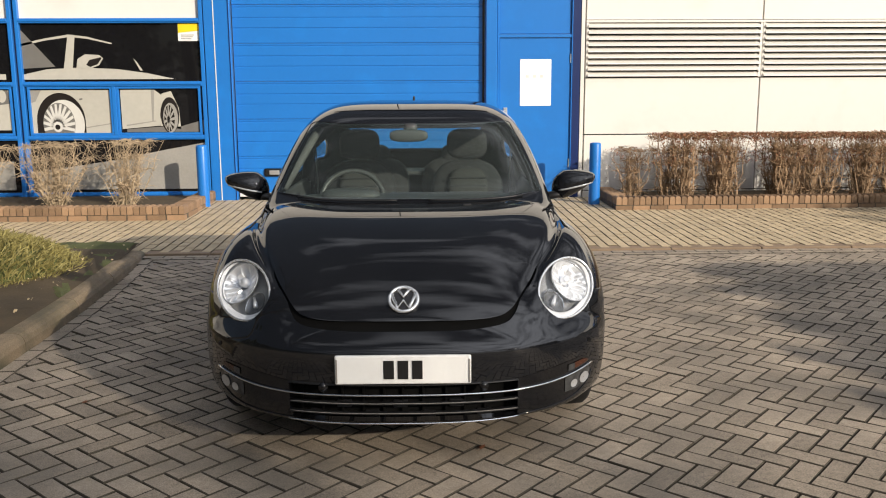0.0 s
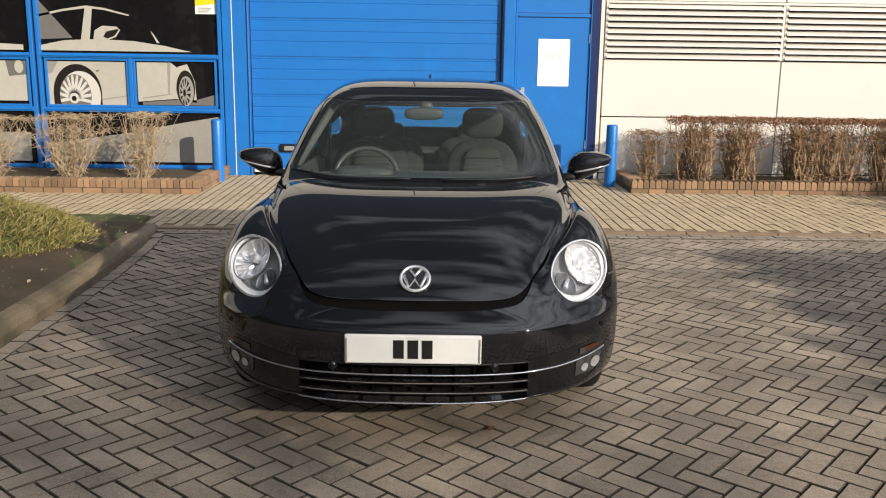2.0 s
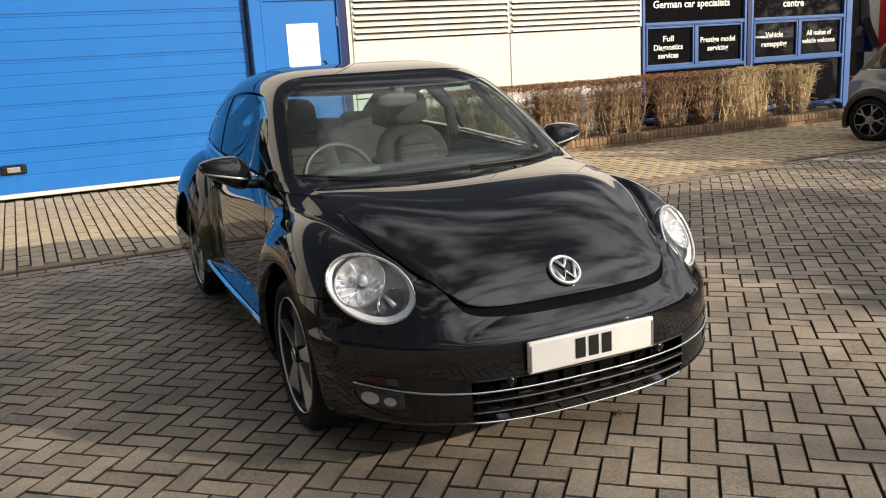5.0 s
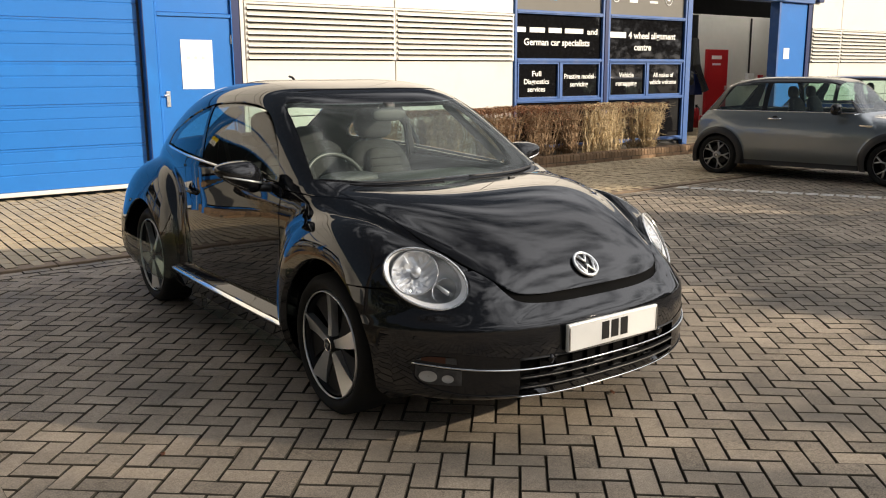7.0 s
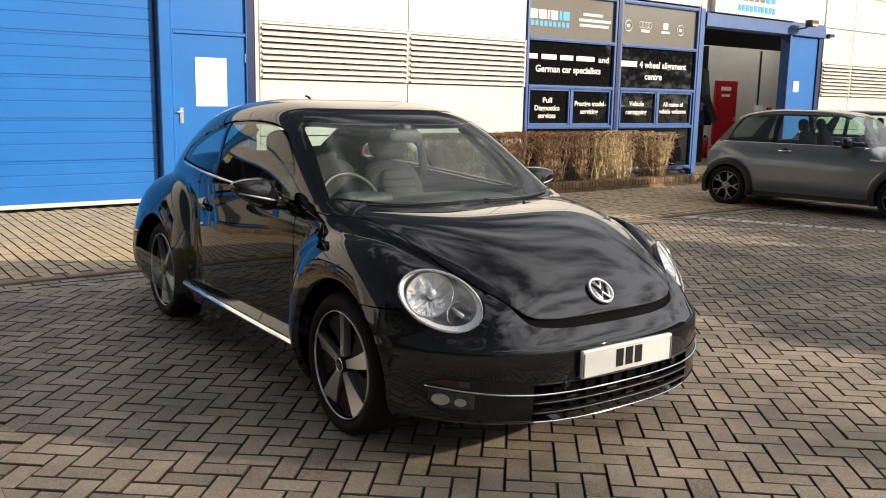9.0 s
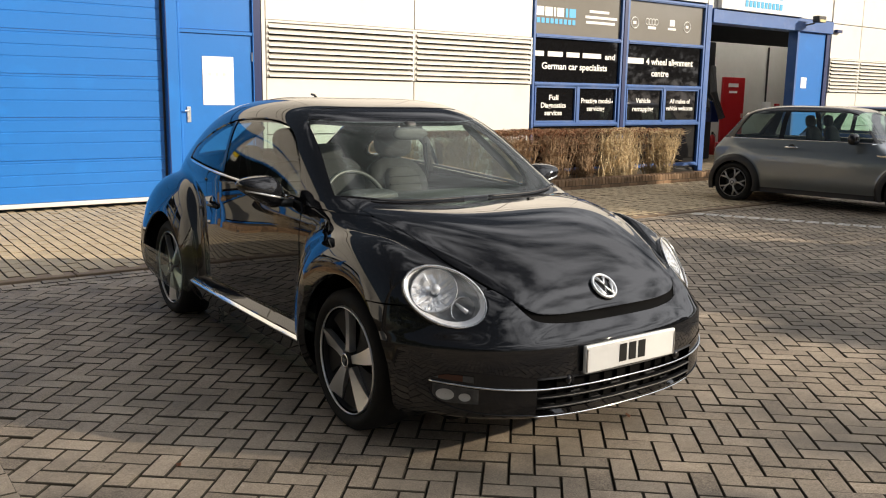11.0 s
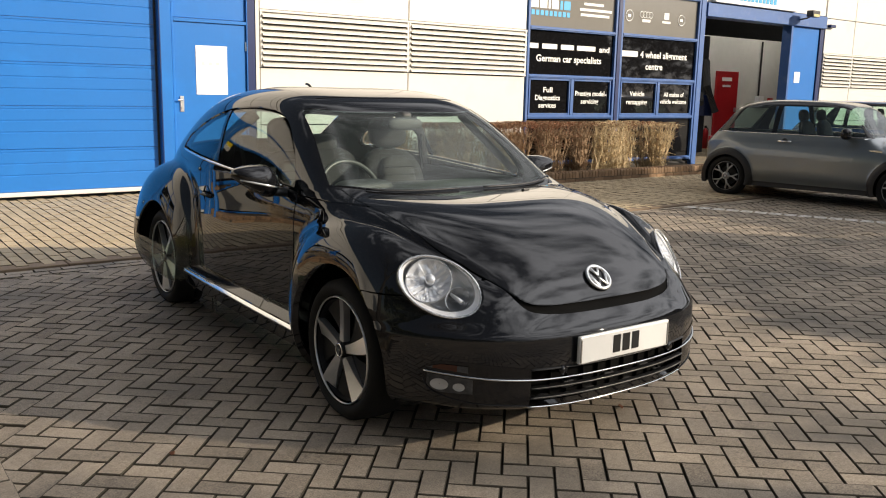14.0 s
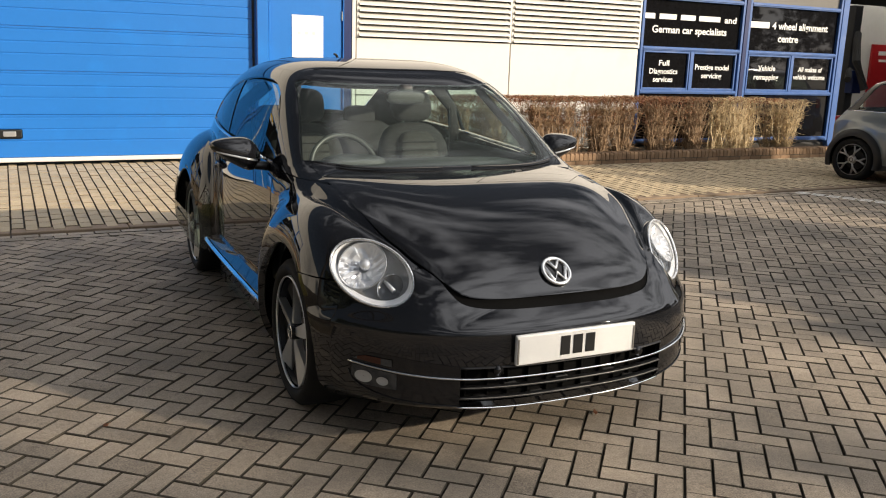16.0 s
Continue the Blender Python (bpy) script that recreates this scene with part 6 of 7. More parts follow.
x = 3.25
i = 0
while x < 10.2:
    first = i == 0
    top = (0.80 if first else 0.985) + rg.uniform(-0.015, 0.015)
    ob = thing("clipped_hedge_shrub", "leafless clipped brown hedge shrub behind the brick edge", "hedge", group="bare hedge along the wall")
    rows = []
    for k in range(1 if first else 3):
        rows += shrub_rows(rg, x + rg.uniform(-0.18, 0.18), 11.45 + rg.uniform(-0.12, 0.12), 0.13, top, 0.30 if x < 9.6 else 0.42, 24, 30, 0.0070, 0.25 if x < 8.6 else 0.7)
    v, f = sticks(rows)
    raw("twig_mass", v, f, TWIGPALE if x > 8.6 else TWIG, ob, "thin bare brown twigs", smooth=False)["kind"] = "stuff"
    lv, lf = leaf_quads(rg, 160 if first else (1500 if x < 7.6 else 500), lambda: (x + rg.uniform(-0.36, 0.36), 11.45 + rg.uniform(-0.36, 0.32), top + 0.02 - abs(rg.gauss(0, 0.055)) - (0.35 * rg.random() if rg.random() < 0.3 else 0)))
    raw("dry_leaf_mass", lv, lf, DEADLEAF, ob, "russet dry leaves", smooth=False)["kind"] = "stuff"
    x += 0.62
    i += 1
for x, y, top, stems, sp in ((-4.25, 11.15, 0.94, 50, 0.58), (-3.38, 11.2, 0.97, 40, 0.46), (-5.2, 11.0, 0.92, 40, 0.66), (-6.2, 11.1, 0.9, 30, 0.4)):
    ob = thing("bare_shrub", "leafless straw-coloured shrub in the brick planter", "shrub", group="bare shrubs by the show windows")
    v, f = sticks(shrub_rows(rg, x, y, 0.13, top, sp, stems, 40, 0.0056, 0.8))
    raw("twig_mass", v, f, SHRUBTWIG, ob, "thin pale bare twigs", smooth=False)["kind"] = "stuff"

# ---- planting bed, kerb and grass ----
kerb_x = curve((3.0, -2.02), (5.0, -2.06), (6.0, -2.08), (7.0, -2.14), (7.8, -2.22), (8.4, -2.31))
bed = bmesh.new()
ys = np.linspace(4.3, 8.62, 36)
prev = None
for y in ys:
    edge = float(kerb_x(y)) - 0.10
    row = [bed.verts.new((edge + (-14 - edge) * q**2, y, 0.085 + 0.05 * min(1, q * 4) * (1 if y < 8.2 else 0.2) + 0.02 * noise.noise((q * 9, y * 2, 0)))) for q in np.linspace(0, 1, 22)]
    if prev:
        for i in range(21):
            bed.faces.new((prev[i], row[i], row[i + 1], prev[i + 1]))
    prev = row
bed_ob = part("planting_bed", bed, SOIL, smooth=True)
tagged(bed_ob, "bare dark soil planting bed with moss", "soil", kind="structure")
moss = bmesh.new()
prev = None
for y in np.linspace(6.2, 8.58, 18):
    edge = float(kerb_x(y)) - 0.12
    w = 0.9 * math.sin(math.pi * min(1, (y - 6.15) / 2.0) / 2)
    row = [moss.verts.new((edge - w * q, y, 0.096 + 0.016 * noise.noise((q * 6, y * 5, 3)) + 0.015 * math.sin(q * 3))) for q in np.linspace(0, 1, 12)]
    if prev:
        for i in range(11):
            moss.faces.new((prev[i], row[i], row[i + 1], prev[i + 1]))
    prev = row
moss_ob = part("moss_patch", moss, MOSS, smooth=True)
tagged(moss_ob, "green moss over the soil beside the kerb", "moss", kind="stuff")

kerb_side = thing("kerb", "weathered concrete kerb stones round the planting bed", "kerb", kind="structure")
y = 4.3
while y < 8.4:
    y1 = min(y + 0.915, 8.42)
    bm = bmesh.new()
    prof = [(0.0, -0.03), (0.0, 0.055), (-0.012, 0.085), (-0.035, 0.108), (-0.065, 0.116), (-0.135, 0.116), (-0.14, -0.03)]
    rings = []
    for q in np.linspace(y + 0.004, y1 - 0.004, 5):
        drop = 0.0 if q < 7.4 else min(1, (q - 7.4) / 1.0) * 0.07
        rings.append([bm.verts.new((float(kerb_x(q)) + px, q, pz - drop * max(0, pz) / 0.116)) for px, pz in prof])
    for r0, r1 in zip(rings, rings[1:]):
        for i in range(len(prof) - 1):
            bm.faces.new((r0[i], r1[i], r1[i + 1], r0[i + 1]))
    bm.faces.new(rings[0]), bm.faces.new(rings[-1][::-1])
    bmesh.ops.recalc_face_normals(bm, faces=bm.faces[:])
    part("kerb_stone", bm, KERB, kerb_side)
    y = y1
for i in range(9):
    part("kerb_stone", box(-2.2 - 0.915 * (i + 1), -2.206 - 0.915 * i, 4.16, 4.298, -0.03, 0.116, 0.02), KERB, kerb_side)
part("kerb_stone", lathe([(-0.03, 0.001), (-0.03, 0.14), (0.085, 0.14), (0.112, 0.115), (0.116, 0.001)], 24, "z", centre=(-2.2, 4.298, 0)), KERB, kerb_side, smooth=True)
# flush kerb between yard and footway
edge = thing("kerb", "flush concrete kerb line between yard and footway", "kerb", kind="structure")
x = -9.0
while x < 22:
    part("kerb_stone", box(x + 0.004, x + 0.911, 8.42, 8.59, -0.03, 0.012, 0.006, seg=1), EDGEKERB, edge)
    x += 0.915

gv, gf = [], []
for _ in range(9000):
    a, r = rg.uniform(0, 2 * math.pi), math.sqrt(rg.random())
    px, py = -3.6 + 1.12 * r * math.cos(a), 7.15 + 1.0 * r * math.sin(a)
    if px > kerb_x(py) - 0.35:
        continue
    h = 0.10 + 0.36 * max(0, 1 - r**2.2) + 0.03 * noise.noise((px * 4, py * 4, 0))
    d = np.array((0.6 * math.cos(a) * r + rg.uniform(-0.7, 0.7), 0.6 * math.sin(a) * r + rg.uniform(-0.7, 0.7), 0.55))
    d /= np.linalg.norm(d)
    ln = rg.uniform(0.05, 0.13)
    p0 = np.array((px, py, h - 0.03))
    sd = np.cross(d, (rg.uniform(-1, 1), rg.uniform(-1, 1), 0.3))
    sd = sd / (np.linalg.norm(sd) + 1e-9) * 0.0045
    p1 = p0 + d * ln * 0.6
    p2 = p0 + d * ln + np.array((0, 0, -0.012))
    k = len(gv)
    gv += [p0 - sd, p0 + sd, p1 + sd * 0.8, p1 - sd * 0.8, p2]
    gf += [(k, k + 1, k + 2, k + 3), (k + 3, k + 2, k + 4)]
grass_ob = raw("grass_clump", gv, gf, GRASS, smooth=False)
tagged(grass_ob, "yellow-green overgrown grass clump on the bed", "grass", kind="stuff")
mound = bmesh.new()
rings = []
for r in np.linspace(1, 0.05, 10):
    rings.append([mound.verts.new((min(-3.6 + 1.1 * r * math.cos(a), float(kerb_x(7.15 + r * math.sin(a))) - 0.36), 7.15 + 0.98 * r * math.sin(a), 0.07 + 0.36 * (1 - r**2.2) + 0.02 * noise.noise((r * 5 * math.cos(a), r * 5 * math.sin(a), 2)))) for a in np.linspace(0, 2 * math.pi, 40, endpoint=False)])
for r0, r1 in zip(rings, rings[1:]):
    for i in range(40):
        mound.faces.new((r0[i], r0[(i + 1) % 40], r1[(i + 1) % 40], r1[i]))
mound_ob = part("grass_mound", mound, MOSS, smooth=True)
tagged(mound_ob, "low mossy mound under the grass clump", "mound", kind="stuff")
lv, lf = leaf_quads(rg, 160, lambda: (rg.uniform(-3.6, -2.3), rg.uniform(5.0, 8.3), 0.135))
scatter = raw("dry_leaf_litter", lv, lf, TWIGPALE, smooth=False)
tagged(scatter, "small pale dry leaves scattered on the soil", "leaves", kind="stuff")
for px, py, m in ((-1.36, 4.29, RED), (0.62, 3.62, RED), (-2.05, 7.9, TWIG), (-1.98, 7.2, TWIG), (4.1, 9.9, TWIG), (2.0, 9.2, TWIG)):
    lf_ob = thing("fallen_leaf", "small dry fallen leaf on the block paving", "leaf", (px, py, 0.003 + (0.02 if py > 8.6 else 0)), rz=px * 90)
    bm = bmesh.new()
    vs = [bm.verts.new(p) for p in ((-0.022, 0, 0.001), (-0.005, -0.012, 0.006), (0.02, -0.004, 0.003), (0.028, 0.003, 0.008), (0.012, 0.012, 0.004), (-0.008, 0.011, 0.009))]
    bm.faces.new(vs)
    bmesh.ops.solidify(bm, geom=bm.faces[:], thickness=0.0015)
    part("blade", bm, DEADLEAF if m is RED else m, lf_ob)
    part("stalk", tube([(-0.022, 0, 0.001), (-0.034, 0.004, 0.002)], 0.001, 5), TWIG, lf_ob)

# ---- small grey hatchback ----
mh_z = curve((-0.76, 0.42), (-0.72, 0.66), (-0.62, 0.78), (-0.4, 0.845), (0.0, 0.895), (0.5, 0.94), (1.2, 0.955), (2.3, 0.975), (2.55, 0.955), (2.72, 0.87), (2.82, 0.70), (2.87, 0.45))
mt_w = curve((-0.76, 0.60), (-0.6, 0.74), (-0.2, 0.815), (0.6, 0.825), (2.0, 0.825), (2.5, 0.80), (2.86, 0.68))
mg_z = curve((0.22, 0.80), (0.40, 0.95), (0.60, 1.19), (0.80, 1.375), (1.0, 1.435), (1.6, 1.465), (2.15, 1.445), (2.36, 1.405), (2.48, 1.345), (2.62, 1.15), (2.74, 0.98), (2.85, 0.80))


def mini_body(p):
    x, s, z = np.abs(p[:, 0]) + 1e-9, p[:, 1], p[:, 2]
    zc = 0.52
    hz = np.where(z > zc, np.maximum(mh_z(s) - zc, 0.03), zc - 0.18)
    n = 4.0
    f = (((x / mt_w(s)) ** n + (np.abs(z - zc) / hz) ** n) ** (1 / n) - 1) * 0.45
    f = smax(smax(f, -0.74 - s, 0.08), s - 2.86, 0.08)
    w = 0.745 - 0.30 * np.clip(z - 0.92, -0.1, 0.6)
    hz = np.maximum(mg_z(s) - 0.70, 0.02)
    g = (((x / w) ** 5.5 + (np.maximum(z - 0.70, 0) / hz) ** 5.5) ** (1 / 5.5) - 1) * 0.45
    g = smax(smax(g, 0.22 - s, 0.05), s - 2.84, 0.05)
    f = smin(f, g, 0.03)
    for c in (0.0, MWB):
        r = np.hypot(s - c, z - 0.30)
        arch = smax(np.abs(r - 0.30) - 0.10, np.abs(x - 0.70) - 0.145, 0.05)
        f = smin(f, arch, 0.05)
    return f


MWB = 2.467
MSKIN = skin(mini_body, (-0.93, -0.9, 0.1), (0.93, 3.06, 1.54), 0.028)
MSKIN = (settle(mini_body, MSKIN[0]), MSKIN[1])


def m_arch(v):
    a = [0.325 - np.hypot(v[:, 1] - c, v[:, 2] - 0.30) for c in (0.0, MWB)]
    return np.where(np.abs(v[:, 0]) > 0.4, np.maximum(*a), -1.0)


def m_trim(v):
    a = [np.hypot(v[:, 1] - c, v[:, 2] - 0.30) - 0.425 for c in (0.0, MWB)]
    f = np.minimum(np.minimum(*a), v[:, 2] - 0.255)
    return np.where(np.abs(v[:, 0]) > 0.55, f, np.maximum(v[:, 2] - 0.24, -1))


def m_roof(v):
    return 1.42 - 0.02 * (v[:, 1] - 1.6) ** 2 - v[:, 2] + np.where((v[:, 1] > 0.75) & (v[:, 1] < 2.85), 0, 1.0)


def m_side(v):
    x, s, z = np.abs(v[:, 0]), v[:, 1], v[:, 2]
    f = smax(smax(z - 1.375, 0.985 - z, 0.04), smax(0.51 + 0.66 * (z - 0.97) - s, s - (2.53 - 0.55 * (z - 1.0)), 0.05), 0.05)
    return np.maximum(f, 0.5 - x)


def m_split(v):
    return 0.03 - np.abs(v[:, 1] - 1.80 + 0.1 * (v[:, 2] - 1.0))


def m_screen(v):
    x, s, z = np.abs(v[:, 0]), v[:, 1], v[:, 2]
    return np.maximum(smax(smax(x - 0.64 + 0.18 * (z - 0.95), s - 0.82, 0.04), 0.975 - z, 0.04), 0.25 - s)


def m_rear(v):
    x, s, z = np.abs(v[:, 0]), v[:, 1], v[:, 2]
    return np.maximum(smax(x - 0.52, smax(z - 1.33, 1.0 - z, 0.04), 0.05), 2.46 - s)


def m_band(v):
    """Dark glazing band between belt and roof."""
    return np.maximum(np.maximum(0.965 - v[:, 2], 0.44 + 0.70 * (v[:, 2] - 0.97) - v[:, 1]), -m_roof(v) * 0 - 1)


def hatchback(at, rz, paint, label, top=GLOSSTRIM):
    ob = thing("small_hatchback", label, "car", at, rz)
    windows = [off(m_side, 0.001), off(m_screen, 0.001), off(m_rear, 0.001)]
    gapd = lambda v: 0.003 - np.where((np.abs(v[:, 0]) > 0.5) & (v[:, 2] > 0.32), np.minimum(np.abs(v[:, 1] - 0.50), np.abs(v[:, 1] - 1.83 + 0.12 * np.clip(0.75 - v[:, 2], 0, 1))), 1.0)
    panel("body", mini_body, MSKIN, [m_arch, off(m_trim, 0.001), *windows, off(m_roof, 0.001), off(m_band, 0.0), gapd], paint, ob)
    panel("window_surround", mini_body, MSKIN, [on(m_band, 0.0), *windows, off(m_roof, 0.001)], GLOSSTRIM, ob, "gloss black window pillars")
    panel("roof", mini_body, MSKIN, [on(m_roof, 0.0)], top, ob, "gloss black roof" if top is GLOSSTRIM else "")
    panel("arch_and_sill_trim", mini_body, MSKIN, [m_arch, on(m_trim, 0.0), lambda v: 0.185 - v[:, 2]], TRIM, ob, "black plastic arch and sill trim", depth=0.03)
    for nm, c in (("windscreen", m_screen), ("rear_window", m_rear)):
        o = panel(nm, mini_body, MSKIN, [on(c, 0.002)], GLASS, ob, depth=0, lift=-0.003)
        o.visible_shadow = False
    for k in (1, -1):
        for nm, c in (("door_window", lambda v: v[:, 1] - 1.77), ("quarter_window", lambda v: 1.84 - v[:, 1])):
            o = panel(nm, mini_body, MSKIN, [on(m_side, 0.004), c, one_side(k)], GLASS, ob, depth=0, lift=-0.003)
            o.visible_shadow = False
        panel("door_pillar", mini_body, MSKIN, [on(m_side, 0.002), lambda v: np.abs(v[:, 1] - 1.805) - 0.036, one_side(k)], GLOSSTRIM, ob, depth=0.01)
        part("belt_trim", tube([probe(mini_body, (k * 1.2, s, 0.968), (-k, 0, 0)) + Vector((k * 0.003, 0, 0)) for s in np.linspace(0.38, 2.62, 30)], 0.008, 6, flat=0.6), CHROME, ob, "chrome waist strip", smooth=True)
        h = probe(mini_body, (k * 1.2, 1.62, 0.865), (-k, 0, 0))
        part("door_handle", tube([h + Vector((k * 0.002, -0.10, 0)), h + Vector((k * 0.03, -0.07, 0)), h + Vector((k * 0.03, 0.07, 0)), h + Vector((k * 0.002, 0.10, 0))], 0.014, 8), CHROME, ob, "chrome door handle", smooth=True)
        part("handle_cup", lathe([(k * 0.003, 0.045), (k * -0.01, 0.002)], 20, centre=h), TRIM, ob)
        m = soft_block("door_mirror", (k * 0.90, 0.72, 1.02), (0.115, 0.065, 0.080), GLOSSTRIM, ob, 2.6, h=0.018, label="black door mirror")
        part("mirror_arm", tube([(k * 0.76, 0.74, 0.955), (k * 0.86, 0.74, 0.975)], 0.022, 8), TRIM, ob)
        b = probe(mini_body, (k * 1.2, 0.36, 0.80), (-k, 0, 0))
        part("side_vent", box(b.x - 0.004, b.x + 0.006, 0.27, 0.44, 0.785, 0.815, 0.003), CHROME, ob, "chrome side vent badge")
        tl = probe(mini_body, (k * 0.66, 3.4, 0.78), (0, -1, 0))
        part("tail_lamp", box(tl.x - 0.05, tl.x + 0.05, tl.y - 0.02, tl.y + 0.012, 0.68, 0.88, 0.01), RED, ob, "red tail lamp")
        hl = probe(mini_body, (k * 0.56, -1.2, 0.70), (0, 1, 0))
        part("head_lamp", lathe([(-0.01, 0.11), (-0.025, 0.09), (-0.03, 0.002)], 24, "y", centre=hl), LENS, ob, smooth=True)
        for s in (0.0, MWB):
            part("arch_liner", upper(lathe([(k * 0.45, 0.345), (k * 0.80, 0.335)], 32, centre=(0, s, 0.30))), SHELL, ob)
            part("arch_back", upper(lathe([(k * 0.45, 0.001), (k * 0.45, 0.2), (k * 0.45, 0.345)], 24, centre=(0, s, 0.30))), SHELL, ob)
        for s in (1.15,):
            soft_block("front_seat", (k * 0.34, 1.45, 0.90), (0.22, 0.07, 0.27), SEAT, ob, 3.0, 0.25, 0.035)
            soft_block("headrest", (k * 0.34, 1.55, 1.235), (0.12, 0.05, 0.09), SEAT, ob, 3.0, 0.1, 0.03)
    part("cabin_floor", box(-0.7, 0.7, 0.4, 2.8, 0.30, 0.35), SHELL, ob)
    part("rear_shelf", box(-0.66, 0.66, 2.1, 2.68, 0.86, 0.90), DASH, ob)
    soft_block("dashboard", (0, 0.62, 0.86), (0.66, 0.26, 0.09), DASH, ob, 4.0, h=0.04)
    part("floor_pan", box(-0.66, 0.66, -0.5, 2.8, 0.17, 0.22, 0.02), SHELL, ob)
    # wheels with five forked spokes
    w = new("wheel")
    w.parent = ob
    wheel_parts(w, False, 5, 0.212, 0.302, 0.20, ALLOYGREY, DARKALLOY, 0)
    for i in range(5):
        a = 2 * math.pi * i / 5
        for da in (-0.22, 0.22):
            part("spoke", tube([(-0.094, math.sin(a) * 0.05, math.cos(a) * 0.05), (-0.098, math.sin(a) * 0.11, math.cos(a) * 0.11), (-0.096, math.sin(a + da) * 0.198, math.cos(a + da) * 0.198)], 0.013, 6), ALLOYGREY, w, smooth=True)
    part("hub_cap", lathe([(-0.105, 0.001), (-0.105, 0.03), (-0.10, 0.055), (-0.07, 0.06)], 24), ALLOYGREY, w, smooth=True)
    part("cap_ring", lathe([(-0.106, 0.02), (-0.108, 0.024), (-0.106, 0.03)], 24), DARKALLOY, w)
    w.matrix_basis = pose(-0.725, 0, 0.298)
    copy_part(w, ob, pose(-0.725, MWB, 0.298, 20))
    copy_part(w, ob, pose(0.725, 0, 0.298, 20, 0, 180))
    copy_part(w, ob, pose(0.725, MWB, 0.298, 0, 0, 180))
    return ob


hatchback((10.09, 6.64, 0.0), 9.3, GREYPAINT, "metallic grey small hatchback with a black roof parked in a bay")
BLUEPAINT = mat("blue_metallic_paint", (0.012, 0.06, 0.22), 0.3, 0.4, var=0.05, coat=1.0)
hatchback((13.8, 7.6, 0.0), 9.3, BLUEPAINT, "dark blue small hatchback parked beyond the grey one", BLUEPAINT)

# ---- trees and added light-blocking leaf screens behind the camera ----


def grow(rg, p, d, length, r, level, rows):
    n = 4
    q, w = np.array(p, float), np.array(d, float)
    for i in range(n):
        w = w + np.array((rg.uniform(-1, 1), rg.uniform(-1, 1), rg.uniform(-0.4, 0.7))) * (0.13 + 0.05 * level)
        w /= np.linalg.norm(w)
        e = q + w * length / n
        rows.append((q, e, r * (1 - 0.18 * i), r * (1 - 0.18 * (i + 1))))
        q = e
        if level < 4 and i > 0:
            for _ in range(2 if level else 3):
                side = w + np.array((rg.uniform(-1, 1), rg.uniform(-1, 1), rg.uniform(-0.2, 0.8))) * 1.0
                side /= np.linalg.norm(side)
                grow(rg, q, side, length * rg.uniform(0.50, 0.68), r * (1 - 0.18 * i) * 0.52, level + 1, rows)


def bare_tree(at, h, seed, rz=0.0):
    ob = thing("bare_tree", "leafless dark winter tree standing behind the yard", "tree", at, rz, group="bare winter trees")
    rows = []
    r = random.Random(seed)
    grow(r, (0, 0, 0.0), (0, 0, 1), h * 0.55, h * 0.018, 0, rows)
    trunk = [x for x in rows if x[2] > h * 0.0075]
    fine = [x for x in rows if x[2] <= h * 0.0075]
    v, f = sticks(trunk, 6)
    raw("trunk", v, f, BARK, ob, "dark bark trunk and limbs")
    v, f = sticks(fine, 3)
    raw("branches", v, f, BARK, ob, "fine bare branches", smooth=False)
    return ob


near_tree = bare_tree((-4.4, 5.0, 0.05), 11.0, 4)
# the three near y = -9 are added out of view to dapple the paving
for i, (x, y, s) in enumerate(((-18, -20, 1.0), (-8, -24, 1.15), (3, -22, 0.95), (13, -25, 1.2), (24, -20, 1.0), (10.8, -9.2, 0.75), (9.7, -8.0, 0.7), (9.8, -8.9, 0.65), (34, -14, 1.15), (42, -4, 1.0), (-28, -12, 1.1))):
    t = copy_thing(near_tree, pose(x, y, 0, 0, 0, 47 * i))
    t.scale = (s, s, s)


def leaf_screen(x0, y0, x1, y1, depth, height, count, label, seed, wave=1.0):
    """Unseen light blocker: dense dark belt made of small leaf clumps."""
    ob = thing("evergreen_belt", label, "hedge", kind="stuff")
    r = np.random.RandomState(seed)
    a, b = np.array((x0, y0)), np.array((x1, y1))
    d = (b - a) / np.linalg.norm(b - a)
    nrm = np.array((-d[1], d[0]))
    q, w, z = r.rand(count), r.rand(count) - 0.5, r.rand(count) ** (0.5 if wave > 0.5 else 0.35)
    prof = 1 + wave * (0.08 * np.sin(q * 37) + 0.05 * np.sin(q * 91 + 1))
    pos = np.concatenate([a + (b - a) * q[:, None] + nrm * (w * depth)[:, None], (z * height * prof)[:, None]], 1)
    u, k = r.normal(size=(2, count, 3))
    sz = np.full((count, 1), height * 0.035)
    u, k = u / np.linalg.norm(u, axis=1)[:, None] * sz, k / np.linalg.norm(k, axis=1)[:, None] * sz
    v = np.stack([pos - u, pos + k, pos + u, pos - k], 1).reshape(-1, 3)
    f = np.arange(count * 4).reshape(-1, 4)
    raw("leaves", v, f, EVERGREEN, ob, smooth=False)
    return ob


EVERGREEN = mat("dark_evergreen_leaf", (0.035, 0.045, 0.018), 0.7, var=0.3, rnd=0.4, island=True)
# three long belts, added out of view to darken low reflections and sky fill
leaf_screen(-45, -27, 55, -29, 3.0, 5.0, 14000, "unseen dark leaf belt added along the far side of the yard", 1)
leaf_screen(55, -29, 60, 12, 3.0, 8.0, 8000, "unseen dark leaf belt added at the end of the yard", 2)
leaf_screen(-15, -27, -16, 6, 2.0, 7.5, 11000, "unseen dark leaf belt added at the other end of the yard", 3)
# three blocks, added out of view and sized to cast the yard's shadows
leaf_screen(9.8, 1.25, 9.45, -3.8, 2.0, 3.1, 34000, "unseen tall leaf block added to shade the paving", 4, 0.3)
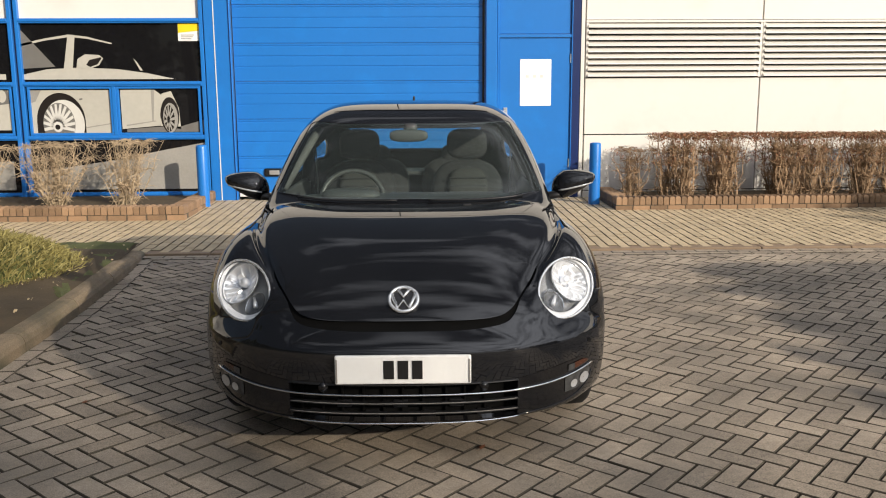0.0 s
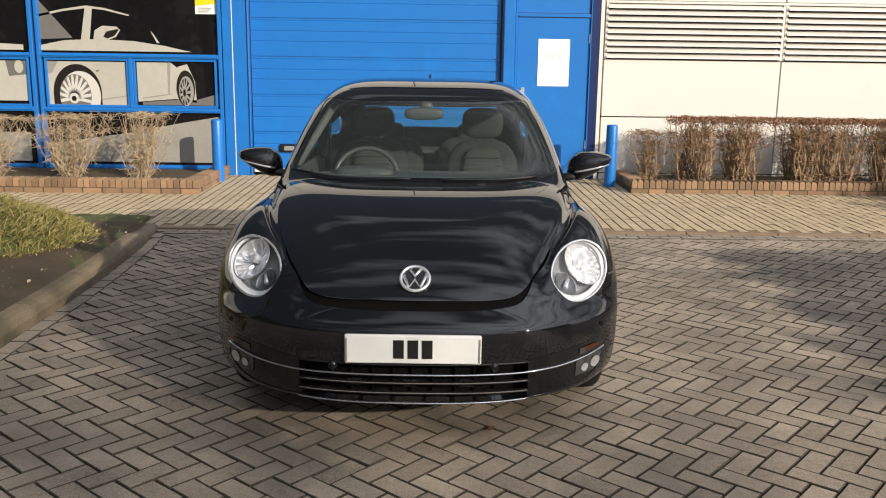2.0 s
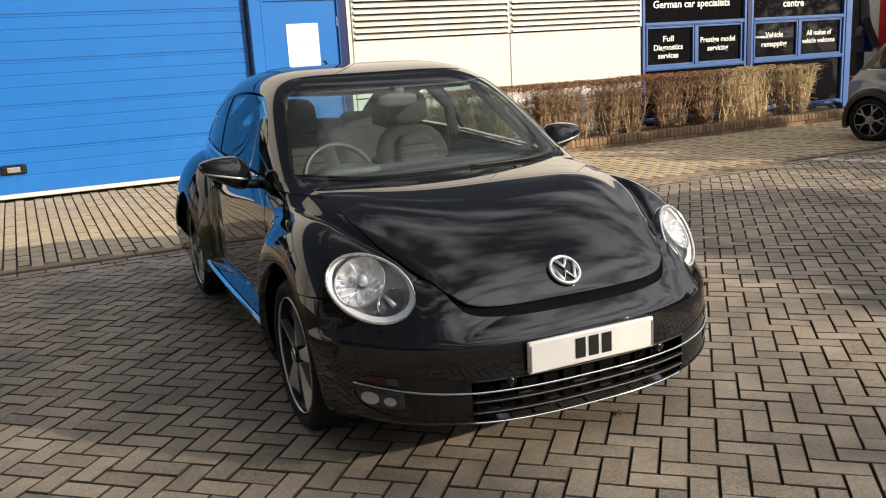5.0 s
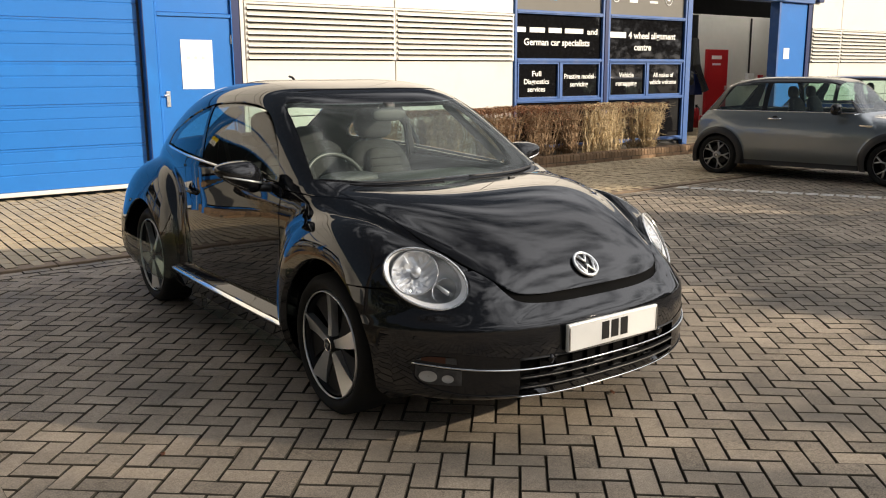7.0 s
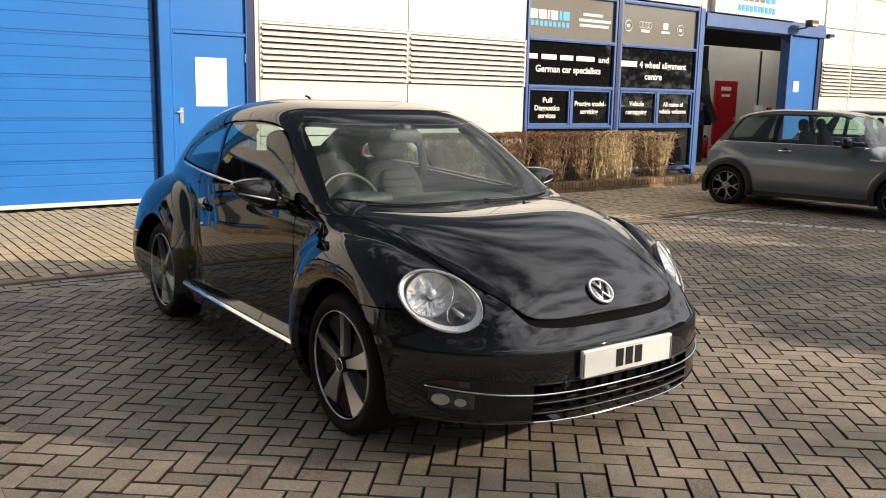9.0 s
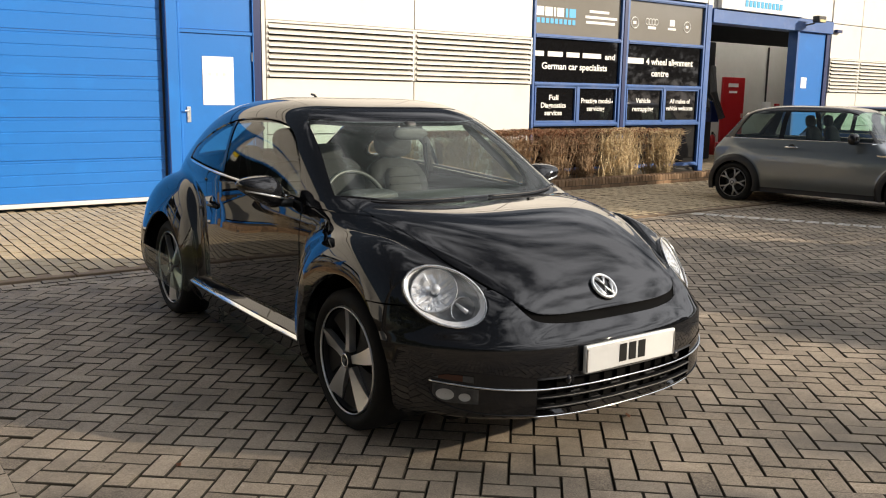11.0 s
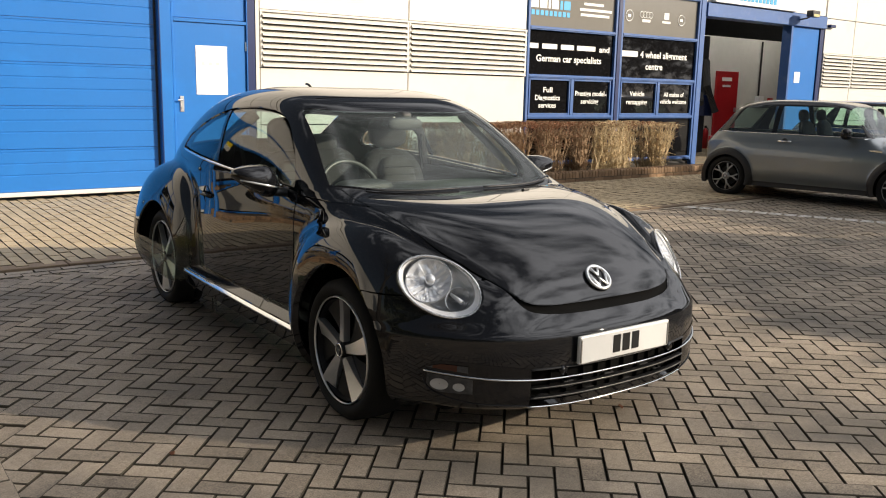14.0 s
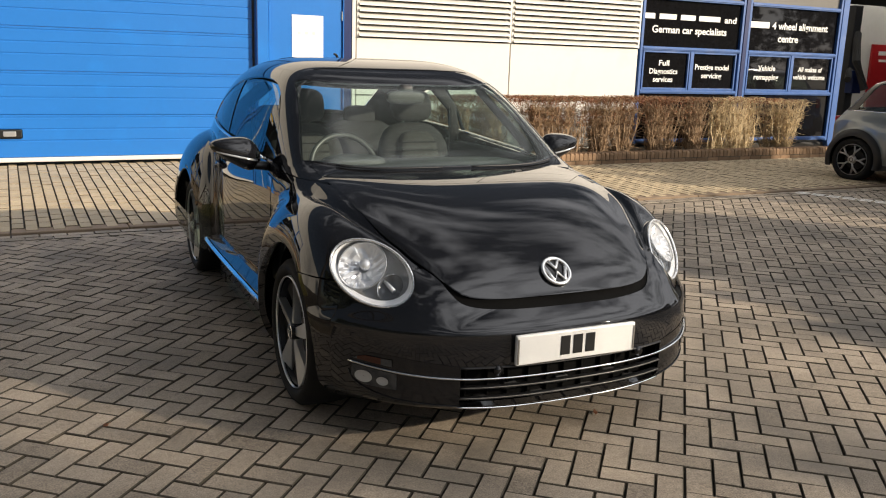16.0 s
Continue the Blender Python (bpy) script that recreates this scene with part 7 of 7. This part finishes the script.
leaf_screen(19.0, -5.2, 19.0, -1.1, 5.2, 5.0, 12000, "unseen tall leaf clump added to shade the parked hatchback", 5)
leaf_screen(18.8, -1.1, 18.8, 1.0, 6.4, 5.0, 9000, "unseen tall leaf clump added to shade the parking bays", 6)

# ---- bay line ----
line = thing("bay_line", "worn white painted parking bay line on the blocks", "road marking", kind="structure")
a, b = Vector((7.15, 8.33, 0)), Vector((9.2, 4.1, 0))
d = (b - a).normalized()
s = Vector((-d.y, d.x, 0))
for i in range(26):
    p = a + d * (i * 0.18)
    bm = bmesh.new()
    for j in (0, 1):
        o = s * (0.052 * (j * 2 - 1))
        vs = [bm.verts.new(p + o + d * (0.012 + 0.08 * ((i + j) % 2) * 0.3) - s * 0.034 + Vector((0, 0, 0.0035))), bm.verts.new(p + o + d * 0.165 - s * 0.034 + Vector((0, 0, 0.0035))), bm.verts.new(p + o + d * 0.165 + s * 0.034 + Vector((0, 0, 0.0035))), bm.verts.new(p + o + d * 0.012 + s * 0.034 + Vector((0, 0, 0.0035)))]
        bm.faces.new(vs)
    part("dash", bm, LINEPAINT, line)

# ---- block paving ----


def block_arrays(rg, lx, ly):
    """One paving block: chamfered top and short sides, centred, top at z = 0."""
    c, hx, hy = 0.0032, lx / 2, ly / 2
    v = [(-hx + c, -hy + c, 0), (hx - c, -hy + c, 0), (hx - c, hy - c, 0), (-hx + c, hy - c, 0), (-hx, -hy, -c), (hx, -hy, -c), (hx, hy, -c), (-hx, hy, -c), (-hx, -hy, -0.03), (hx, -hy, -0.03), (hx, hy, -0.03), (-hx, hy, -0.03)]
    f = [(0, 1, 2, 3)] + [(4 + i, 4 + (i + 1) % 4, (i + 1) % 4, i) for i in range(4)] + [(8 + i, 8 + (i + 1) % 4, 4 + (i + 1) % 4, 4 + i) for i in range(4)]
    return np.array(v), np.array(f)


def lay(name, places, lx, ly, material, parent, single, seed, dirt=JOINTDIRT, tags=(0, 1, 1, 1, 1, 1, 1, 1, 1)):
    """Lays blocks at (x, y, z, turn): the chosen ones as pieces, the rest joined."""
    rg = np.random.RandomState(seed)
    v0, f0 = block_arrays(rg, lx, ly)
    one = bpy.data.meshes.new("paving_block")
    one.from_pydata([tuple(v) for v in v0], [], [tuple(int(i) for i in f) for f in f0])
    one.materials.append(PAVER)
    one.materials.append(dirt)
    one.polygons.foreach_set("material_index", tags)
    vs, fs, k = [], [], 0
    for x, y, z, a in places:
        dz, tx, ty, da = rg.normal(0, 0.0014), rg.normal(0, 0.35), rg.normal(0, 0.35), rg.normal(0, 0.5)
        m = pose(x, y, z + min(dz, 0.002), tx, ty, a + da)
        if single and single(x, y):
            o = new("paving_block", one)
            o.parent, o.matrix_basis = parent, m
            continue
        mm = np.array(m)
        vs.append(v0 @ mm[:3, :3].T + mm[:3, 3])
        fs.append(f0 + k)
        k += len(v0)
    v, f = np.concatenate(vs), np.concatenate(fs)
    me = bpy.data.meshes.new(name)
    me.from_pydata(v.tolist(), [], f.tolist())
    me.materials.append(material)
    me.materials.append(dirt)
    me.polygons.foreach_set("material_index", np.tile(tags, len(fs)))
    ob = new(name, me)
    ob.parent = parent
    ob["kind"] = "stuff"
    return ob


yard = thing("yard_paving", "weathered grey-brown herringbone block paving", "paving", kind="structure")
U = 0.1055
LAY = radians(48.25)
places = []
for i in range(-180, 181):
    for j in range(-180, 181):
        k = (i - j) % 4
        if k not in (0, 3):
            continue
        if k == 0:
            u, w, a = (3.6466 - i - 1) * U, (j + 0.7424) * U, 48.25
        else:
            u, w, a = (3.6466 - i - 0.5) * U, (j + 1.2424) * U, 138.25
        x, y = 2.5 + u * math.cos(LAY) - w * math.sin(LAY), 4.0 + u * math.sin(LAY) + w * math.cos(LAY)
        if -4.0 < y < 8.30 and (-8.0 if y < 4.1 else float(kerb_x(y)) - 0.02) < x < 12.5:
            under = y > 8.06 or (y > 4.1 and x < float(kerb_x(y)) + 0.2)
            places.append((x, y, -0.006 if under else 0.0, a))
lay("paving_blocks", places, 0.2035, 0.098, PAVERS, yard, lambda x, y: abs(x - 0.35) < 1.55 and 2.15 < y < 3.75 + 0.0 * x and (x + 1.3) * 0.75 + y > 2.6, 3)
rows = [(x, 8.32, 0.0, 0) for x in np.arange(-2.2, 14, 0.208)] + [(x, 8.215, 0.0, 0) for x in np.arange(-2.1, 14, 0.208)]
rows += [(float(kerb_x(y)) + 0.055, y, 0.0, 90) for y in np.arange(4.3, 8.1, 0.208)]
lay("edge_blocks", rows, 0.201, 0.0985, PAVERS, yard, None, 4)
foot = thing("footway_paving", "pale buff block paving of the footway", "paving", kind="structure")
places = []
n = 0
for x in np.arange(-8.0, 14.5, 0.1045):
    n += 1
    for y in np.arange(8.70 - (0.105 if n % 2 else 0), WALL + 0.1, 0.209):
        if y < 8.53 or (y > 10.5 and x < -2.6 and y > 10.62) or (x > 3.1 and x < 11.6 and y > 11.1):
            continue
        places.append((x, y, rise(y) - 0.002, 90))
lay("footway_blocks", places, 0.2075, 0.0945, PALEPAVERS, foot, None, 5, FOOTDIRT, (0, 1, 0, 1, 0, 1, 1, 1, 1))
